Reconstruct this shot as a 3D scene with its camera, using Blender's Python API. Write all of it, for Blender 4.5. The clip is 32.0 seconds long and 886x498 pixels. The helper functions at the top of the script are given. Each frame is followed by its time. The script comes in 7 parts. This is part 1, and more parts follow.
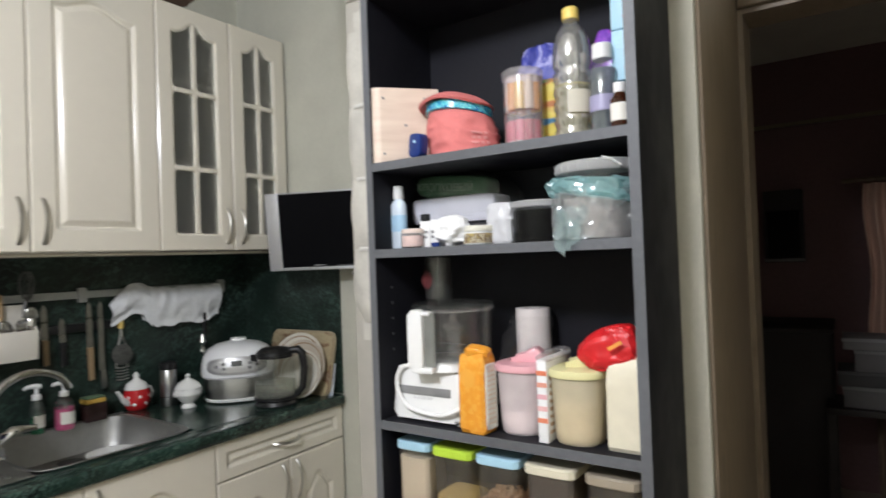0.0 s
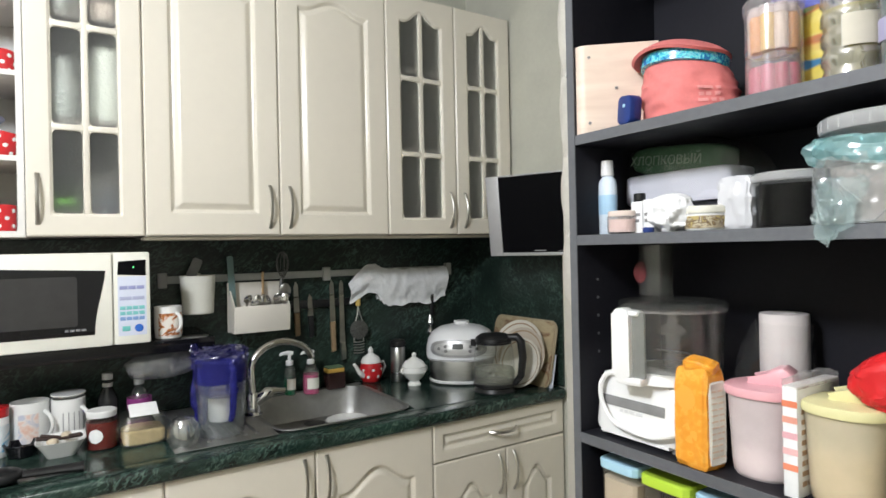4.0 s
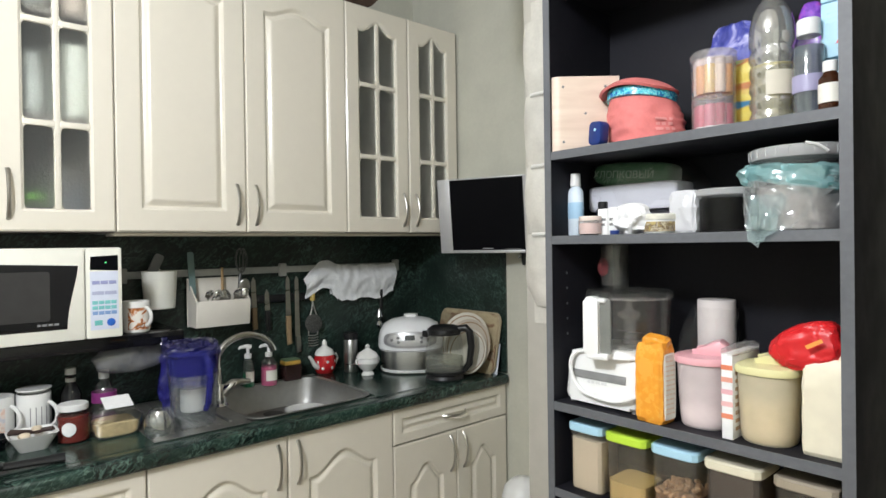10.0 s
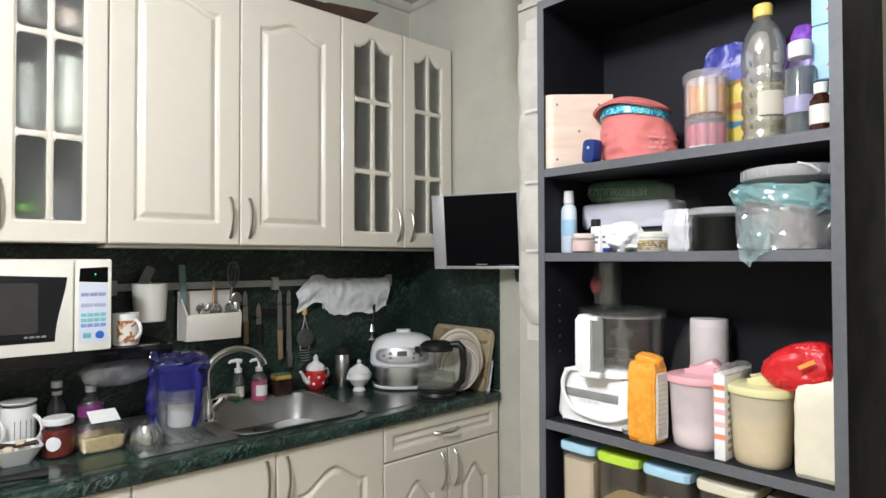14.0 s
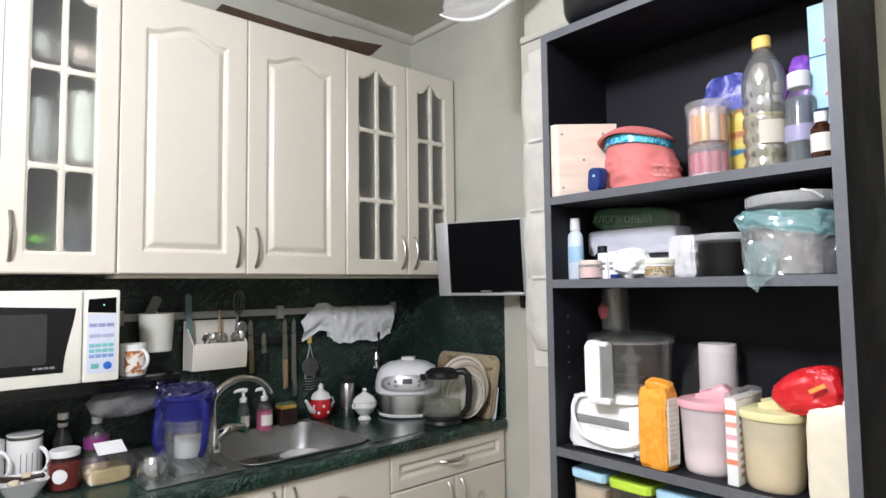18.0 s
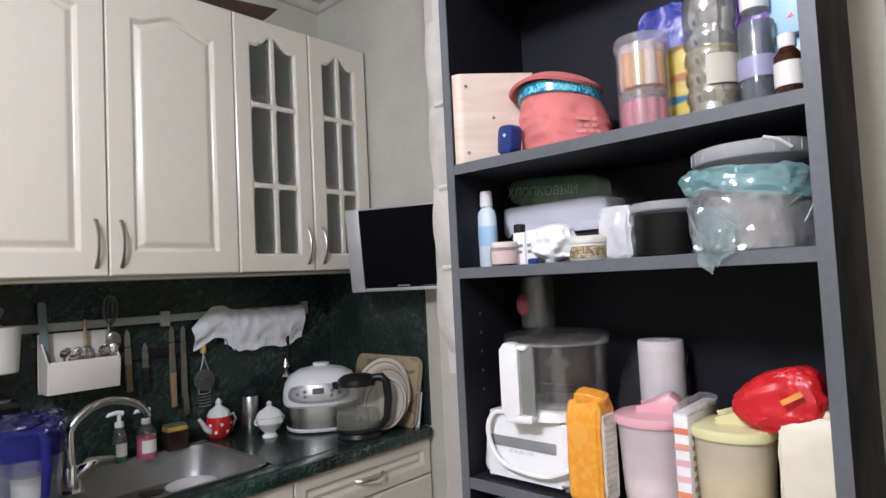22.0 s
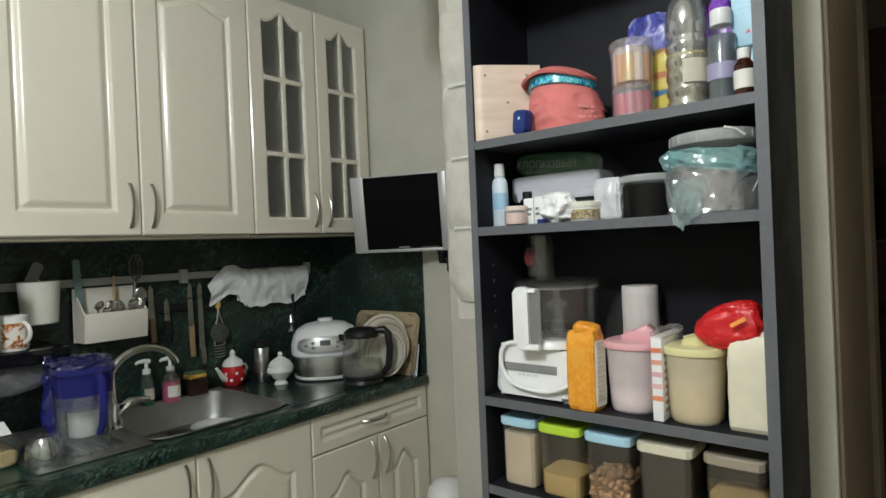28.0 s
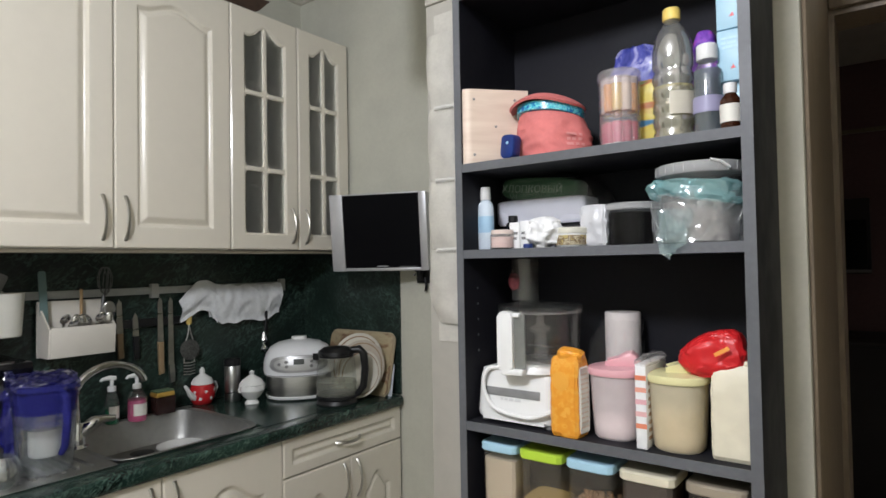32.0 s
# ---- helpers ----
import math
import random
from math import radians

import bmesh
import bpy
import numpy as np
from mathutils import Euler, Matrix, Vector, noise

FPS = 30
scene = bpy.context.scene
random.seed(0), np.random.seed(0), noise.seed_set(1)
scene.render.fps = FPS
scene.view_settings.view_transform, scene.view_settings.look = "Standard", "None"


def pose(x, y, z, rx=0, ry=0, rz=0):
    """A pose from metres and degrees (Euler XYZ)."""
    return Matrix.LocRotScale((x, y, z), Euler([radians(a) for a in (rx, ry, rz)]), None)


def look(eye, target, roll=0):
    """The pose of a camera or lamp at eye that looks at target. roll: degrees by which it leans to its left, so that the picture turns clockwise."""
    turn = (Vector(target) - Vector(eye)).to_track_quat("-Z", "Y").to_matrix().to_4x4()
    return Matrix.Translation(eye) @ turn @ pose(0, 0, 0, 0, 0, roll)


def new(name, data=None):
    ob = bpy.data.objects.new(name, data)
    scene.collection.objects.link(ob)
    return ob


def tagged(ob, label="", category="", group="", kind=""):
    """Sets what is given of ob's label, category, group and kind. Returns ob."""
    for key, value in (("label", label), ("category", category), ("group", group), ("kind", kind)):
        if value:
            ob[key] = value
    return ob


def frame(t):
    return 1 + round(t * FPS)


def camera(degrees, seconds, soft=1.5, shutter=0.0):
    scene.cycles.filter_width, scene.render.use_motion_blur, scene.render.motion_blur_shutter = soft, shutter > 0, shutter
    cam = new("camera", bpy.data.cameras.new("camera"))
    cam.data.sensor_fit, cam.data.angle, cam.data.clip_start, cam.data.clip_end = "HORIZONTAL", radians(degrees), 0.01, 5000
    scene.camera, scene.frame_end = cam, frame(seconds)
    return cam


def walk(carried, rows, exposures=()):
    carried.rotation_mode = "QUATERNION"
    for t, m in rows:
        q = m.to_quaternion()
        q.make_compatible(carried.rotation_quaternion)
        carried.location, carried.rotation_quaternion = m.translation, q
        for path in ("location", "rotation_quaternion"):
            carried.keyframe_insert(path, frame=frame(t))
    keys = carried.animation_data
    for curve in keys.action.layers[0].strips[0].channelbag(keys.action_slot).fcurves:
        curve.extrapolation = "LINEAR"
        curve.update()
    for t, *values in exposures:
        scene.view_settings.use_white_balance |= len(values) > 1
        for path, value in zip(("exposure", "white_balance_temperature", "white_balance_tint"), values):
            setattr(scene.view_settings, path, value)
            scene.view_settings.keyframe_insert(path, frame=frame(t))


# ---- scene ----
cam = camera(73.2, 32.0, shutter=0.5)
PATH = [
    (0, (0.599, 0.815, 1.4), (-0.517, 2.475, 1.429), -2.1),
    (0.5, (0.608, 0.772, 1.407), (-0.672, 2.306, 1.5), -1.7),
    (1, (0.596, 0.879, 1.418), (-0.801, 2.301, 1.581), -1.7),
    (1.5, (0.569, 0.983, 1.438), (-0.892, 2.329, 1.661), -1.4),
    (2, (0.562, 0.99, 1.417), (-0.97, 2.267, 1.571), -1.8),
    (2.5, (0.566, 0.991, 1.412), (-1.026, 2.199, 1.495), -2.2),
    (4.5, (0.561, 0.966, 1.401), (-1.162, 1.982, 1.39), -0.9),
    (5, (0.56, 0.96, 1.402), (-1.224, 1.864, 1.407), -0.6),
    (5.5, (0.555, 0.963, 1.402), (-1.269, 1.784, 1.409), -0.7),
    (6, (0.55, 0.954, 1.407), (-1.299, 1.716, 1.422), -0.7),
    (6.5, (0.574, 0.849, 1.415), (-1.253, 1.664, 1.413), -2.3),
    (7, (0.605, 0.758, 1.414), (-1.112, 1.783, 1.398), -3.7),
    (7.5, (0.591, 0.753, 1.412), (-1.041, 1.909, 1.385), -3.2),
    (8, (0.586, 0.757, 1.411), (-0.996, 1.98, 1.384), -2.4),
    (8.5, (0.591, 0.753, 1.409), (-0.955, 2.022, 1.389), -1.8),
    (9, (0.592, 0.754, 1.407), (-0.929, 2.054, 1.389), -1.3),
    (9.5, (0.595, 0.752, 1.408), (-0.917, 2.062, 1.393), -1.1),
    (10, (0.595, 0.752, 1.406), (-0.909, 2.071, 1.392), -0.8),
    (10.5, (0.592, 0.755, 1.406), (-0.915, 2.071, 1.39), -0.6),
    (11, (0.59, 0.751, 1.41), (-0.922, 2.061, 1.405), -0.3),
    (11.5, (0.588, 0.748, 1.409), (-0.924, 2.058, 1.413), -0.2),
    (12, (0.588, 0.756, 1.41), (-0.919, 2.07, 1.417), -0.2),
    (12.5, (0.59, 0.759, 1.408), (-0.904, 2.088, 1.417), -0.1),
    (13, (0.59, 0.758, 1.406), (-0.903, 2.088, 1.416), -0.1),
    (13.5, (0.594, 0.76, 1.407), (-0.898, 2.092, 1.431), -0.1),
    (15.5, (0.594, 0.749, 1.404), (-0.897, 2.081, 1.453), -0.3),
    (16, (0.593, 0.748, 1.402), (-0.892, 2.086, 1.454), -0.3),
    (16.5, (0.601, 0.739, 1.407), (-0.876, 2.084, 1.512), -0.5),
    (17, (0.601, 0.742, 1.414), (-0.869, 2.093, 1.54), -1.2),
    (17.5, (0.595, 0.746, 1.41), (-0.87, 2.103, 1.528), -1.1),
    (18, (0.593, 0.734, 1.41), (-0.894, 2.065, 1.535), -0.7),
    (18.5, (0.595, 0.739, 1.412), (-0.901, 2.06, 1.539), -0.4),
    (19, (0.591, 0.738, 1.416), (-0.9, 2.063, 1.557), -0.8),
    (19.5, (0.589, 0.747, 1.419), (-0.877, 2.1, 1.565), -1.9),
    (20, (0.585, 0.743, 1.414), (-0.875, 2.105, 1.539), -2.7),
    (20.5, (0.597, 0.734, 1.412), (-0.885, 2.073, 1.516), -3.2),
    (21, (0.586, 0.744, 1.413), (-0.886, 2.094, 1.519), -3.3),
    (21.5, (0.515, 0.898, 1.412), (-0.887, 2.318, 1.53), -3.3),
    (22, (0.469, 0.985, 1.405), (-0.881, 2.458, 1.505), -2.8),
    (22.5, (0.449, 0.977, 1.403), (-0.902, 2.451, 1.464), -2.8),
    (23, (0.436, 0.972, 1.403), (-0.913, 2.448, 1.434), -2.5),
    (23.5, (0.438, 0.974, 1.399), (-0.917, 2.445, 1.413), -2.2),
    (24, (0.452, 0.968, 1.397), (-0.95, 2.395, 1.393), -2.3),
    (24.5, (0.443, 0.966, 1.398), (-1.037, 2.31, 1.384), -2.3),
    (25, (0.452, 0.969, 1.399), (-1.034, 2.307, 1.387), -2.3),
    (25.5, (0.452, 0.979, 1.4), (-1.034, 2.317, 1.388), -2.7),
    (27.5, (0.53, 0.791, 1.4), (-0.8, 2.285, 1.426), -3.2),
    (28, (0.533, 0.761, 1.386), (-0.747, 2.298, 1.377), -2.4),
    (28.5, (0.526, 0.748, 1.396), (-0.739, 2.297, 1.412), -1.9),
    (29, (0.525, 0.741, 1.397), (-0.744, 2.285, 1.432), -1.7),
    (29.5, (0.522, 0.744, 1.398), (-0.745, 2.29, 1.449), -1.4),
    (30, (0.526, 0.735, 1.406), (-0.74, 2.28, 1.502), -1.3),
    (30.5, (0.524, 0.748, 1.401), (-0.707, 2.322, 1.493), -1.5),
    (31, (0.518, 0.763, 1.398), (-0.666, 2.373, 1.473), -1.4),
    (31.5, (0.511, 0.762, 1.391), (-0.662, 2.381, 1.451), -1.3),
    (32, (0.508, 0.75, 1.394), (-0.696, 2.346, 1.444), -1.0),
]
EXPOSURES = [(0, 0.1, 6400, 11), (0.5, 0.22, 6400, 11), (1, 0.28, 6550, 3), (2, 0.34, 6550, 3), (5, 0.24, 6400, 11), (5.5, 0.19, 6400, 9), (6, 0.16, 6150, 18), (7, 0.29, 6400, 11), (9, 0.26, 6300, 13), (10, 0.26, 6450, 8), (11, 0.28, 6200, 15), (12, 0.28, 6500, 5), (13, 0.28, 6400, 11), (16, 0.34, 6400, 11), (17, 0.32, 6450, 8), (17.5, 0.36, 6150, 18), (19, 0.38, 6550, 3), (21, 0.36, 6150, 18), (22, 0.05, 6150, 18), (23.5, 0.14, 6400, 11), (24, 0.11, 6400, 11), (25, 0.32, 6550, 3), (28, -0.31, 6550, 3), (29, -0.06, 6150, 18), (30, -0.02, 6400, 11), (31, -0.07, 6400, 11), (32, -0.1, 6400, 11)]
walk(cam, [(t, look(eye, target, roll)) for t, eye, target, roll in PATH], EXPOSURES)

# ---- light ----
world = bpy.data.worlds.new("night")
scene.world = world
world.use_nodes = True
world.node_tree.nodes["Background"].inputs[0].default_value = (0.5, 0.55, 0.7, 1)
world.node_tree.nodes["Background"].inputs[1].default_value = 0.02


def lamp(name, kind, energy, m, color, size=0.3):
    data = bpy.data.lights.new(name, kind)
    data.energy, data.color = energy, color
    if kind == "AREA":
        data.shape, data.size = "DISK", size
    else:
        data.shadow_soft_size = size
    ob = new(name, data)
    ob.matrix_world = m
    return ob


LAMP_AT = (0.16, 0.15, 2.36)
lamp("ceiling_lamp_light", "POINT", 106, pose(*LAMP_AT), (0.905, 0.93, 1.0), 0.13)


# ---- materials ----
def material(name, base, rough=0.5, metal=0.0, scale=30.0, vary=0.12, bump=0.05, stain=0.08, alpha=0.0, coat=0.0, stretch=(1, 1, 1), ior=1.45, wear=1.0):
    """A painted, plastic or metal surface with fine grain and large soft stains; alpha is its transmission."""
    mat = bpy.data.materials.new(name)
    mat.use_nodes = True
    nodes, links = mat.node_tree.nodes, mat.node_tree.links
    b = nodes["Principled BSDF"]
    b.inputs["Roughness"].default_value = rough
    b.inputs["Metallic"].default_value = metal
    b.inputs["IOR"].default_value = ior
    b.inputs["Transmission Weight"].default_value = alpha
    b.inputs["Coat Weight"].default_value = coat
    b.inputs["Coat Roughness"].default_value = 0.08
    where = nodes.new("ShaderNodeTexCoord")
    place = nodes.new("ShaderNodeMapping")
    place.inputs["Scale"].default_value = stretch
    links.new(where.outputs["Object"], place.inputs["Vector"])
    fine = nodes.new("ShaderNodeTexNoise")
    fine.inputs["Scale"].default_value, fine.inputs["Detail"].default_value = scale, 6
    wide = nodes.new("ShaderNodeTexNoise")
    wide.inputs["Scale"].default_value, wide.inputs["Detail"].default_value = scale / 12, 3
    links.new(place.outputs[0], fine.inputs["Vector"])
    links.new(place.outputs[0], wide.inputs["Vector"])
    ramp = nodes.new("ShaderNodeMapRange")
    ramp.inputs[1].default_value, ramp.inputs[2].default_value = 0.25, 0.75
    ramp.inputs[3].default_value, ramp.inputs[4].default_value = 1 - vary, 1 + vary
    links.new(fine.outputs[0], ramp.inputs[0])
    big = nodes.new("ShaderNodeMapRange")
    big.inputs[1].default_value, big.inputs[2].default_value = 0.3, 0.7
    big.inputs[3].default_value, big.inputs[4].default_value = 1 - stain, 1 + stain
    links.new(wide.outputs[0], big.inputs[0])
    both = nodes.new("ShaderNodeMath")
    both.operation = "MULTIPLY"
    links.new(ramp.outputs[0], both.inputs[0])
    links.new(big.outputs[0], both.inputs[1])
    tint = nodes.new("ShaderNodeVectorMath")
    tint.operation = "SCALE"
    tint.inputs[0].default_value = base
    links.new(both.outputs[0], tint.inputs["Scale"])
    links.new(tint.outputs[0], b.inputs["Base Color"])
    if bump:
        relief = nodes.new("ShaderNodeBump")
        relief.inputs["Strength"].default_value, relief.inputs["Distance"].default_value = bump, 0.002
        links.new(fine.outputs[0], relief.inputs["Height"])
        links.new(relief.outputs[0], b.inputs["Normal"])
    gloss = nodes.new("ShaderNodeMapRange")
    gloss.inputs[1].default_value, gloss.inputs[2].default_value = 0.3, 0.7
    gloss.inputs[3].default_value, gloss.inputs[4].default_value = rough * (1 - 0.15 * wear), min(1, rough * (1 + 0.2 * wear))
    links.new(wide.outputs[0], gloss.inputs[0])
    links.new(gloss.outputs[0], b.inputs["Roughness"])
    return mat


def colours(name, stops, scale, rough, detail=8, warp=1.5, bump=0.02, kind="noise", stretch=(1, 1, 1), coat=0.0):
    """A surface whose colour runs through stops along a noise or wave."""
    mat = bpy.data.materials.new(name)
    mat.use_nodes = True
    nodes, links = mat.node_tree.nodes, mat.node_tree.links
    b = nodes["Principled BSDF"]
    b.inputs["Roughness"].default_value = rough
    b.inputs["Coat Weight"].default_value = coat
    where, place = nodes.new("ShaderNodeTexCoord"), nodes.new("ShaderNodeMapping")
    place.inputs["Scale"].default_value = stretch
    links.new(where.outputs["Object"], place.inputs["Vector"])
    if kind == "noise":
        tex = nodes.new("ShaderNodeTexNoise")
        tex.inputs["Scale"].default_value, tex.inputs["Detail"].default_value = scale, detail
        tex.inputs["Distortion"].default_value = warp
    elif kind == "cells":
        tex = nodes.new("ShaderNodeTexVoronoi")
        tex.inputs["Scale"].default_value = scale
    else:
        tex = nodes.new("ShaderNodeTexWave")
        tex.inputs["Scale"].default_value, tex.inputs["Distortion"].default_value = scale, warp
        tex.inputs["Detail"].default_value = 3
    links.new(place.outputs[0], tex.inputs["Vector"])
    ramp = nodes.new("ShaderNodeValToRGB")
    while len(ramp.color_ramp.elements) < len(stops):
        ramp.color_ramp.elements.new(0.5)
    for e, (at, c) in zip(ramp.color_ramp.elements, stops):
        e.position, e.color = at, (*c, 1)
    links.new(tex.outputs[0], ramp.inputs[0])
    links.new(ramp.outputs[0], b.inputs["Base Color"])
    if bump:
        relief = nodes.new("ShaderNodeBump")
        relief.inputs["Strength"].default_value, relief.inputs["Distance"].default_value = bump, 0.002
        links.new(tex.outputs[0], relief.inputs["Height"])
        links.new(relief.outputs[0], b.inputs["Normal"])
    return mat


def glow(name, colour, strength):
    mat = bpy.data.materials.new(name)
    mat.use_nodes = True
    b = mat.node_tree.nodes["Principled BSDF"]
    b.inputs["Base Color"].default_value = (*colour, 1)
    b.inputs["Emission Color"].default_value = (*colour, 1)
    b.inputs["Emission Strength"].default_value = strength
    return mat


def film(name, colour, opacity, rough=0.1, see=(1, 1, 1), bump=0.0, scale=30, shine=0.012, milky=0.4):
    """Thin clear or milky plastic and glass: lets light through, with a glossy skin over a faint body colour."""
    mat = bpy.data.materials.new(name)
    mat.use_nodes = True
    nodes, links = mat.node_tree.nodes, mat.node_tree.links
    nodes.remove(nodes["Principled BSDF"])
    clear, body, back, skin = nodes.new("ShaderNodeBsdfTransparent"), nodes.new("ShaderNodeBsdfDiffuse"), nodes.new("ShaderNodeBsdfTranslucent"), nodes.new("ShaderNodeBsdfGlossy")
    clear.inputs[0].default_value = (*see, 1)
    body.inputs[0].default_value = back.inputs[0].default_value = (*colour, 1)
    skin.inputs["Roughness"].default_value = rough
    milk, inner, outer = nodes.new("ShaderNodeMixShader"), nodes.new("ShaderNodeMixShader"), nodes.new("ShaderNodeMixShader")
    milk.inputs[0].default_value = milky
    links.new(body.outputs[0], milk.inputs[1])
    links.new(back.outputs[0], milk.inputs[2])
    tex = nodes.new("ShaderNodeTexNoise")
    tex.inputs["Scale"].default_value, tex.inputs["Detail"].default_value = scale, 5
    where = nodes.new("ShaderNodeTexCoord")
    links.new(where.outputs["Object"], tex.inputs["Vector"])
    span = nodes.new("ShaderNodeMapRange")
    span.inputs[1].default_value, span.inputs[2].default_value = 0.3, 0.7
    span.inputs[3].default_value, span.inputs[4].default_value = opacity * 0.94, min(1, opacity * 1.06)
    links.new(tex.outputs[0], span.inputs[0])
    links.new(span.outputs[0], inner.inputs[0])
    links.new(clear.outputs[0], inner.inputs[1])
    links.new(milk.outputs[0], inner.inputs[2])
    edge = nodes.new("ShaderNodeLayerWeight")
    edge.inputs[0].default_value = 0.5
    steep, gloss = nodes.new("ShaderNodeMath"), nodes.new("ShaderNodeMath")
    steep.operation, gloss.operation = "POWER", "MULTIPLY_ADD"
    steep.inputs[1].default_value, gloss.inputs[1].default_value, gloss.inputs[2].default_value = 4.0, 0.7, shine
    links.new(edge.outputs[1], steep.inputs[0])
    links.new(steep.outputs[0], gloss.inputs[0])
    links.new(gloss.outputs[0], outer.inputs[0])
    links.new(inner.outputs[0], outer.inputs[1])
    links.new(skin.outputs[0], outer.inputs[2])
    if bump:
        relief = nodes.new("ShaderNodeBump")
        relief.inputs["Strength"].default_value, relief.inputs["Distance"].default_value = bump, 0.004
        links.new(tex.outputs[0], relief.inputs["Height"])
        for n in (skin, edge, body):
            links.new(relief.outputs[0], n.inputs["Normal"])
    links.new(outer.outputs[0], nodes["Material Output"].inputs[0])
    return mat


def patterned_glass(name):
    """Clear pane with a fine rolled relief that blurs what stands behind it."""
    mat = bpy.data.materials.new(name)
    mat.use_nodes = True
    nodes, links = mat.node_tree.nodes, mat.node_tree.links
    b = nodes["Principled BSDF"]
    b.inputs["Base Color"].default_value = (0.69, 0.70, 0.65, 1)
    b.inputs["Roughness"].default_value, b.inputs["IOR"].default_value, b.inputs["Transmission Weight"].default_value = 0.72, 1.45, 1.0
    where, tex, relief = nodes.new("ShaderNodeTexCoord"), nodes.new("ShaderNodeTexNoise"), nodes.new("ShaderNodeBump")
    tex.inputs["Scale"].default_value, tex.inputs["Detail"].default_value = 160, 3
    relief.inputs["Strength"].default_value, relief.inputs["Distance"].default_value = 0.7, 0.002
    links.new(where.outputs["Object"], tex.inputs["Vector"])
    links.new(tex.outputs[0], relief.inputs["Height"])
    links.new(relief.outputs[0], b.inputs["Normal"])
    return mat


def marble(name, dark, mid, vein, rough, scale=5.0):
    """Dark green marble laminate: soft clouds, a web of thin pale veins and fine flecks."""
    mat = bpy.data.materials.new(name)
    mat.use_nodes = True
    nodes, links = mat.node_tree.nodes, mat.node_tree.links
    b = nodes["Principled BSDF"]
    b.inputs["Roughness"].default_value = rough
    where, lie = nodes.new("ShaderNodeTexCoord"), nodes.new("ShaderNodeMapping")
    lie.vector_type = "TEXTURE"
    lie.inputs["Rotation"].default_value, lie.inputs["Scale"].default_value = (radians(38), 0, radians(24)), (1, 1.7, 0.8)
    links.new(where.outputs["Object"], lie.inputs["Vector"])
    layers = []
    for sc, det, warp, stops in ((scale, 8, 0.6, [(0.35, 0), (0.7, 1)]), (scale * 4.2, 5, 1.2, [(0.465, 0), (0.5, 0.75), (0.535, 0)]), (scale * 11, 8, 1.2, [(0.50, 0), (0.66, 1), (0.80, 0.6)]), (scale * 1.6, 6, 0.3, [(0.36, 0.12), (0.64, 1)])):
        tex, ramp = nodes.new("ShaderNodeTexNoise"), nodes.new("ShaderNodeValToRGB")
        tex.inputs["Scale"].default_value, tex.inputs["Detail"].default_value, tex.inputs["Distortion"].default_value = sc, det, warp
        links.new(lie.outputs[0], tex.inputs["Vector"])
        while len(ramp.color_ramp.elements) < len(stops):
            ramp.color_ramp.elements.new(0.5)
        for e, (at, v) in zip(ramp.color_ramp.elements, stops):
            e.position, e.color = at, (v, v, v, 1)
        links.new(tex.outputs[0], ramp.inputs[0])
        layers.append(ramp)
    cloud, veins, flecks, patch = layers
    first = nodes.new("ShaderNodeMix")
    first.data_type = "RGBA"
    first.inputs[6].default_value, first.inputs[7].default_value = (*dark, 1), (*mid, 1)
    links.new(cloud.outputs[0], first.inputs[0])
    add = nodes.new("ShaderNodeMath")
    add.operation = "MULTIPLY_ADD"
    add.inputs[1].default_value = 0.85
    links.new(flecks.outputs[0], add.inputs[0])
    links.new(veins.outputs[0], add.inputs[2])
    mask = nodes.new("ShaderNodeMath")
    mask.operation = "MULTIPLY"
    mask.use_clamp = True
    links.new(add.outputs[0], mask.inputs[0])
    links.new(patch.outputs[0], mask.inputs[1])
    second = nodes.new("ShaderNodeMix")
    second.data_type = "RGBA"
    second.inputs[7].default_value = (*vein, 1)
    links.new(mask.outputs[0], second.inputs[0])
    links.new(first.outputs[2], second.inputs[6])
    links.new(second.outputs[2], b.inputs["Base Color"])
    return mat


CREAM = material("cream_lacquer", (0.76, 0.715, 0.615), 0.24, scale=35, vary=0.012, bump=0.012, stain=0.008, coat=0.3, wear=0.1)
CARCASS = material("white_melamine", (0.74, 0.72, 0.68), 0.4, vary=0.03, bump=0.02)
# carcass darkened in colour to give the shade behind the glazed doors
SHADED_INSIDE = material("shaded_carcass", (0.16, 0.14, 0.13), 0.6)
WALL = material("wall_paint", (0.56, 0.557, 0.475), 0.8, scale=90, vary=0.03, bump=0.04, stain=0.05)
CEIL = material("ceiling_paint", (0.60, 0.57, 0.50), 0.6, scale=60, vary=0.03, bump=0.05)
# darker copy of the wall paint: the shade on the pier strip as colour
PIER_SHADED = material("shaded_wall_paint", (0.43, 0.415, 0.345), 0.8, scale=90, vary=0.04, bump=0.04, stain=0.08)
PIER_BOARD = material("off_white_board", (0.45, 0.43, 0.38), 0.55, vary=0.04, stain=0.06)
# floor tone is chosen to bounce light up onto the base cabinets
FLOOR = colours("floor_bounce_laminate", [(0.3, (0.33, 0.275, 0.22)), (0.7, (0.44, 0.38, 0.305))], 6, 0.4, stretch=(1, 8, 1))
MARBLE = marble("green_marble_laminate", (0.0065, 0.012, 0.010), (0.016, 0.042, 0.032), (0.078, 0.13, 0.106), 0.2, 7.0)
SPLASH = marble("green_marble_panel", (0.007, 0.013, 0.011), (0.011, 0.025, 0.019), (0.066, 0.115, 0.092), 0.3, 5.0)
# one grey in two tones: panels darkened for shade, front edges lightened for light
ANTHRACITE = material("anthracite_melamine", (0.0105, 0.0105, 0.0145), 0.55, scale=120, vary=0.1, bump=0.08, ior=1.3)
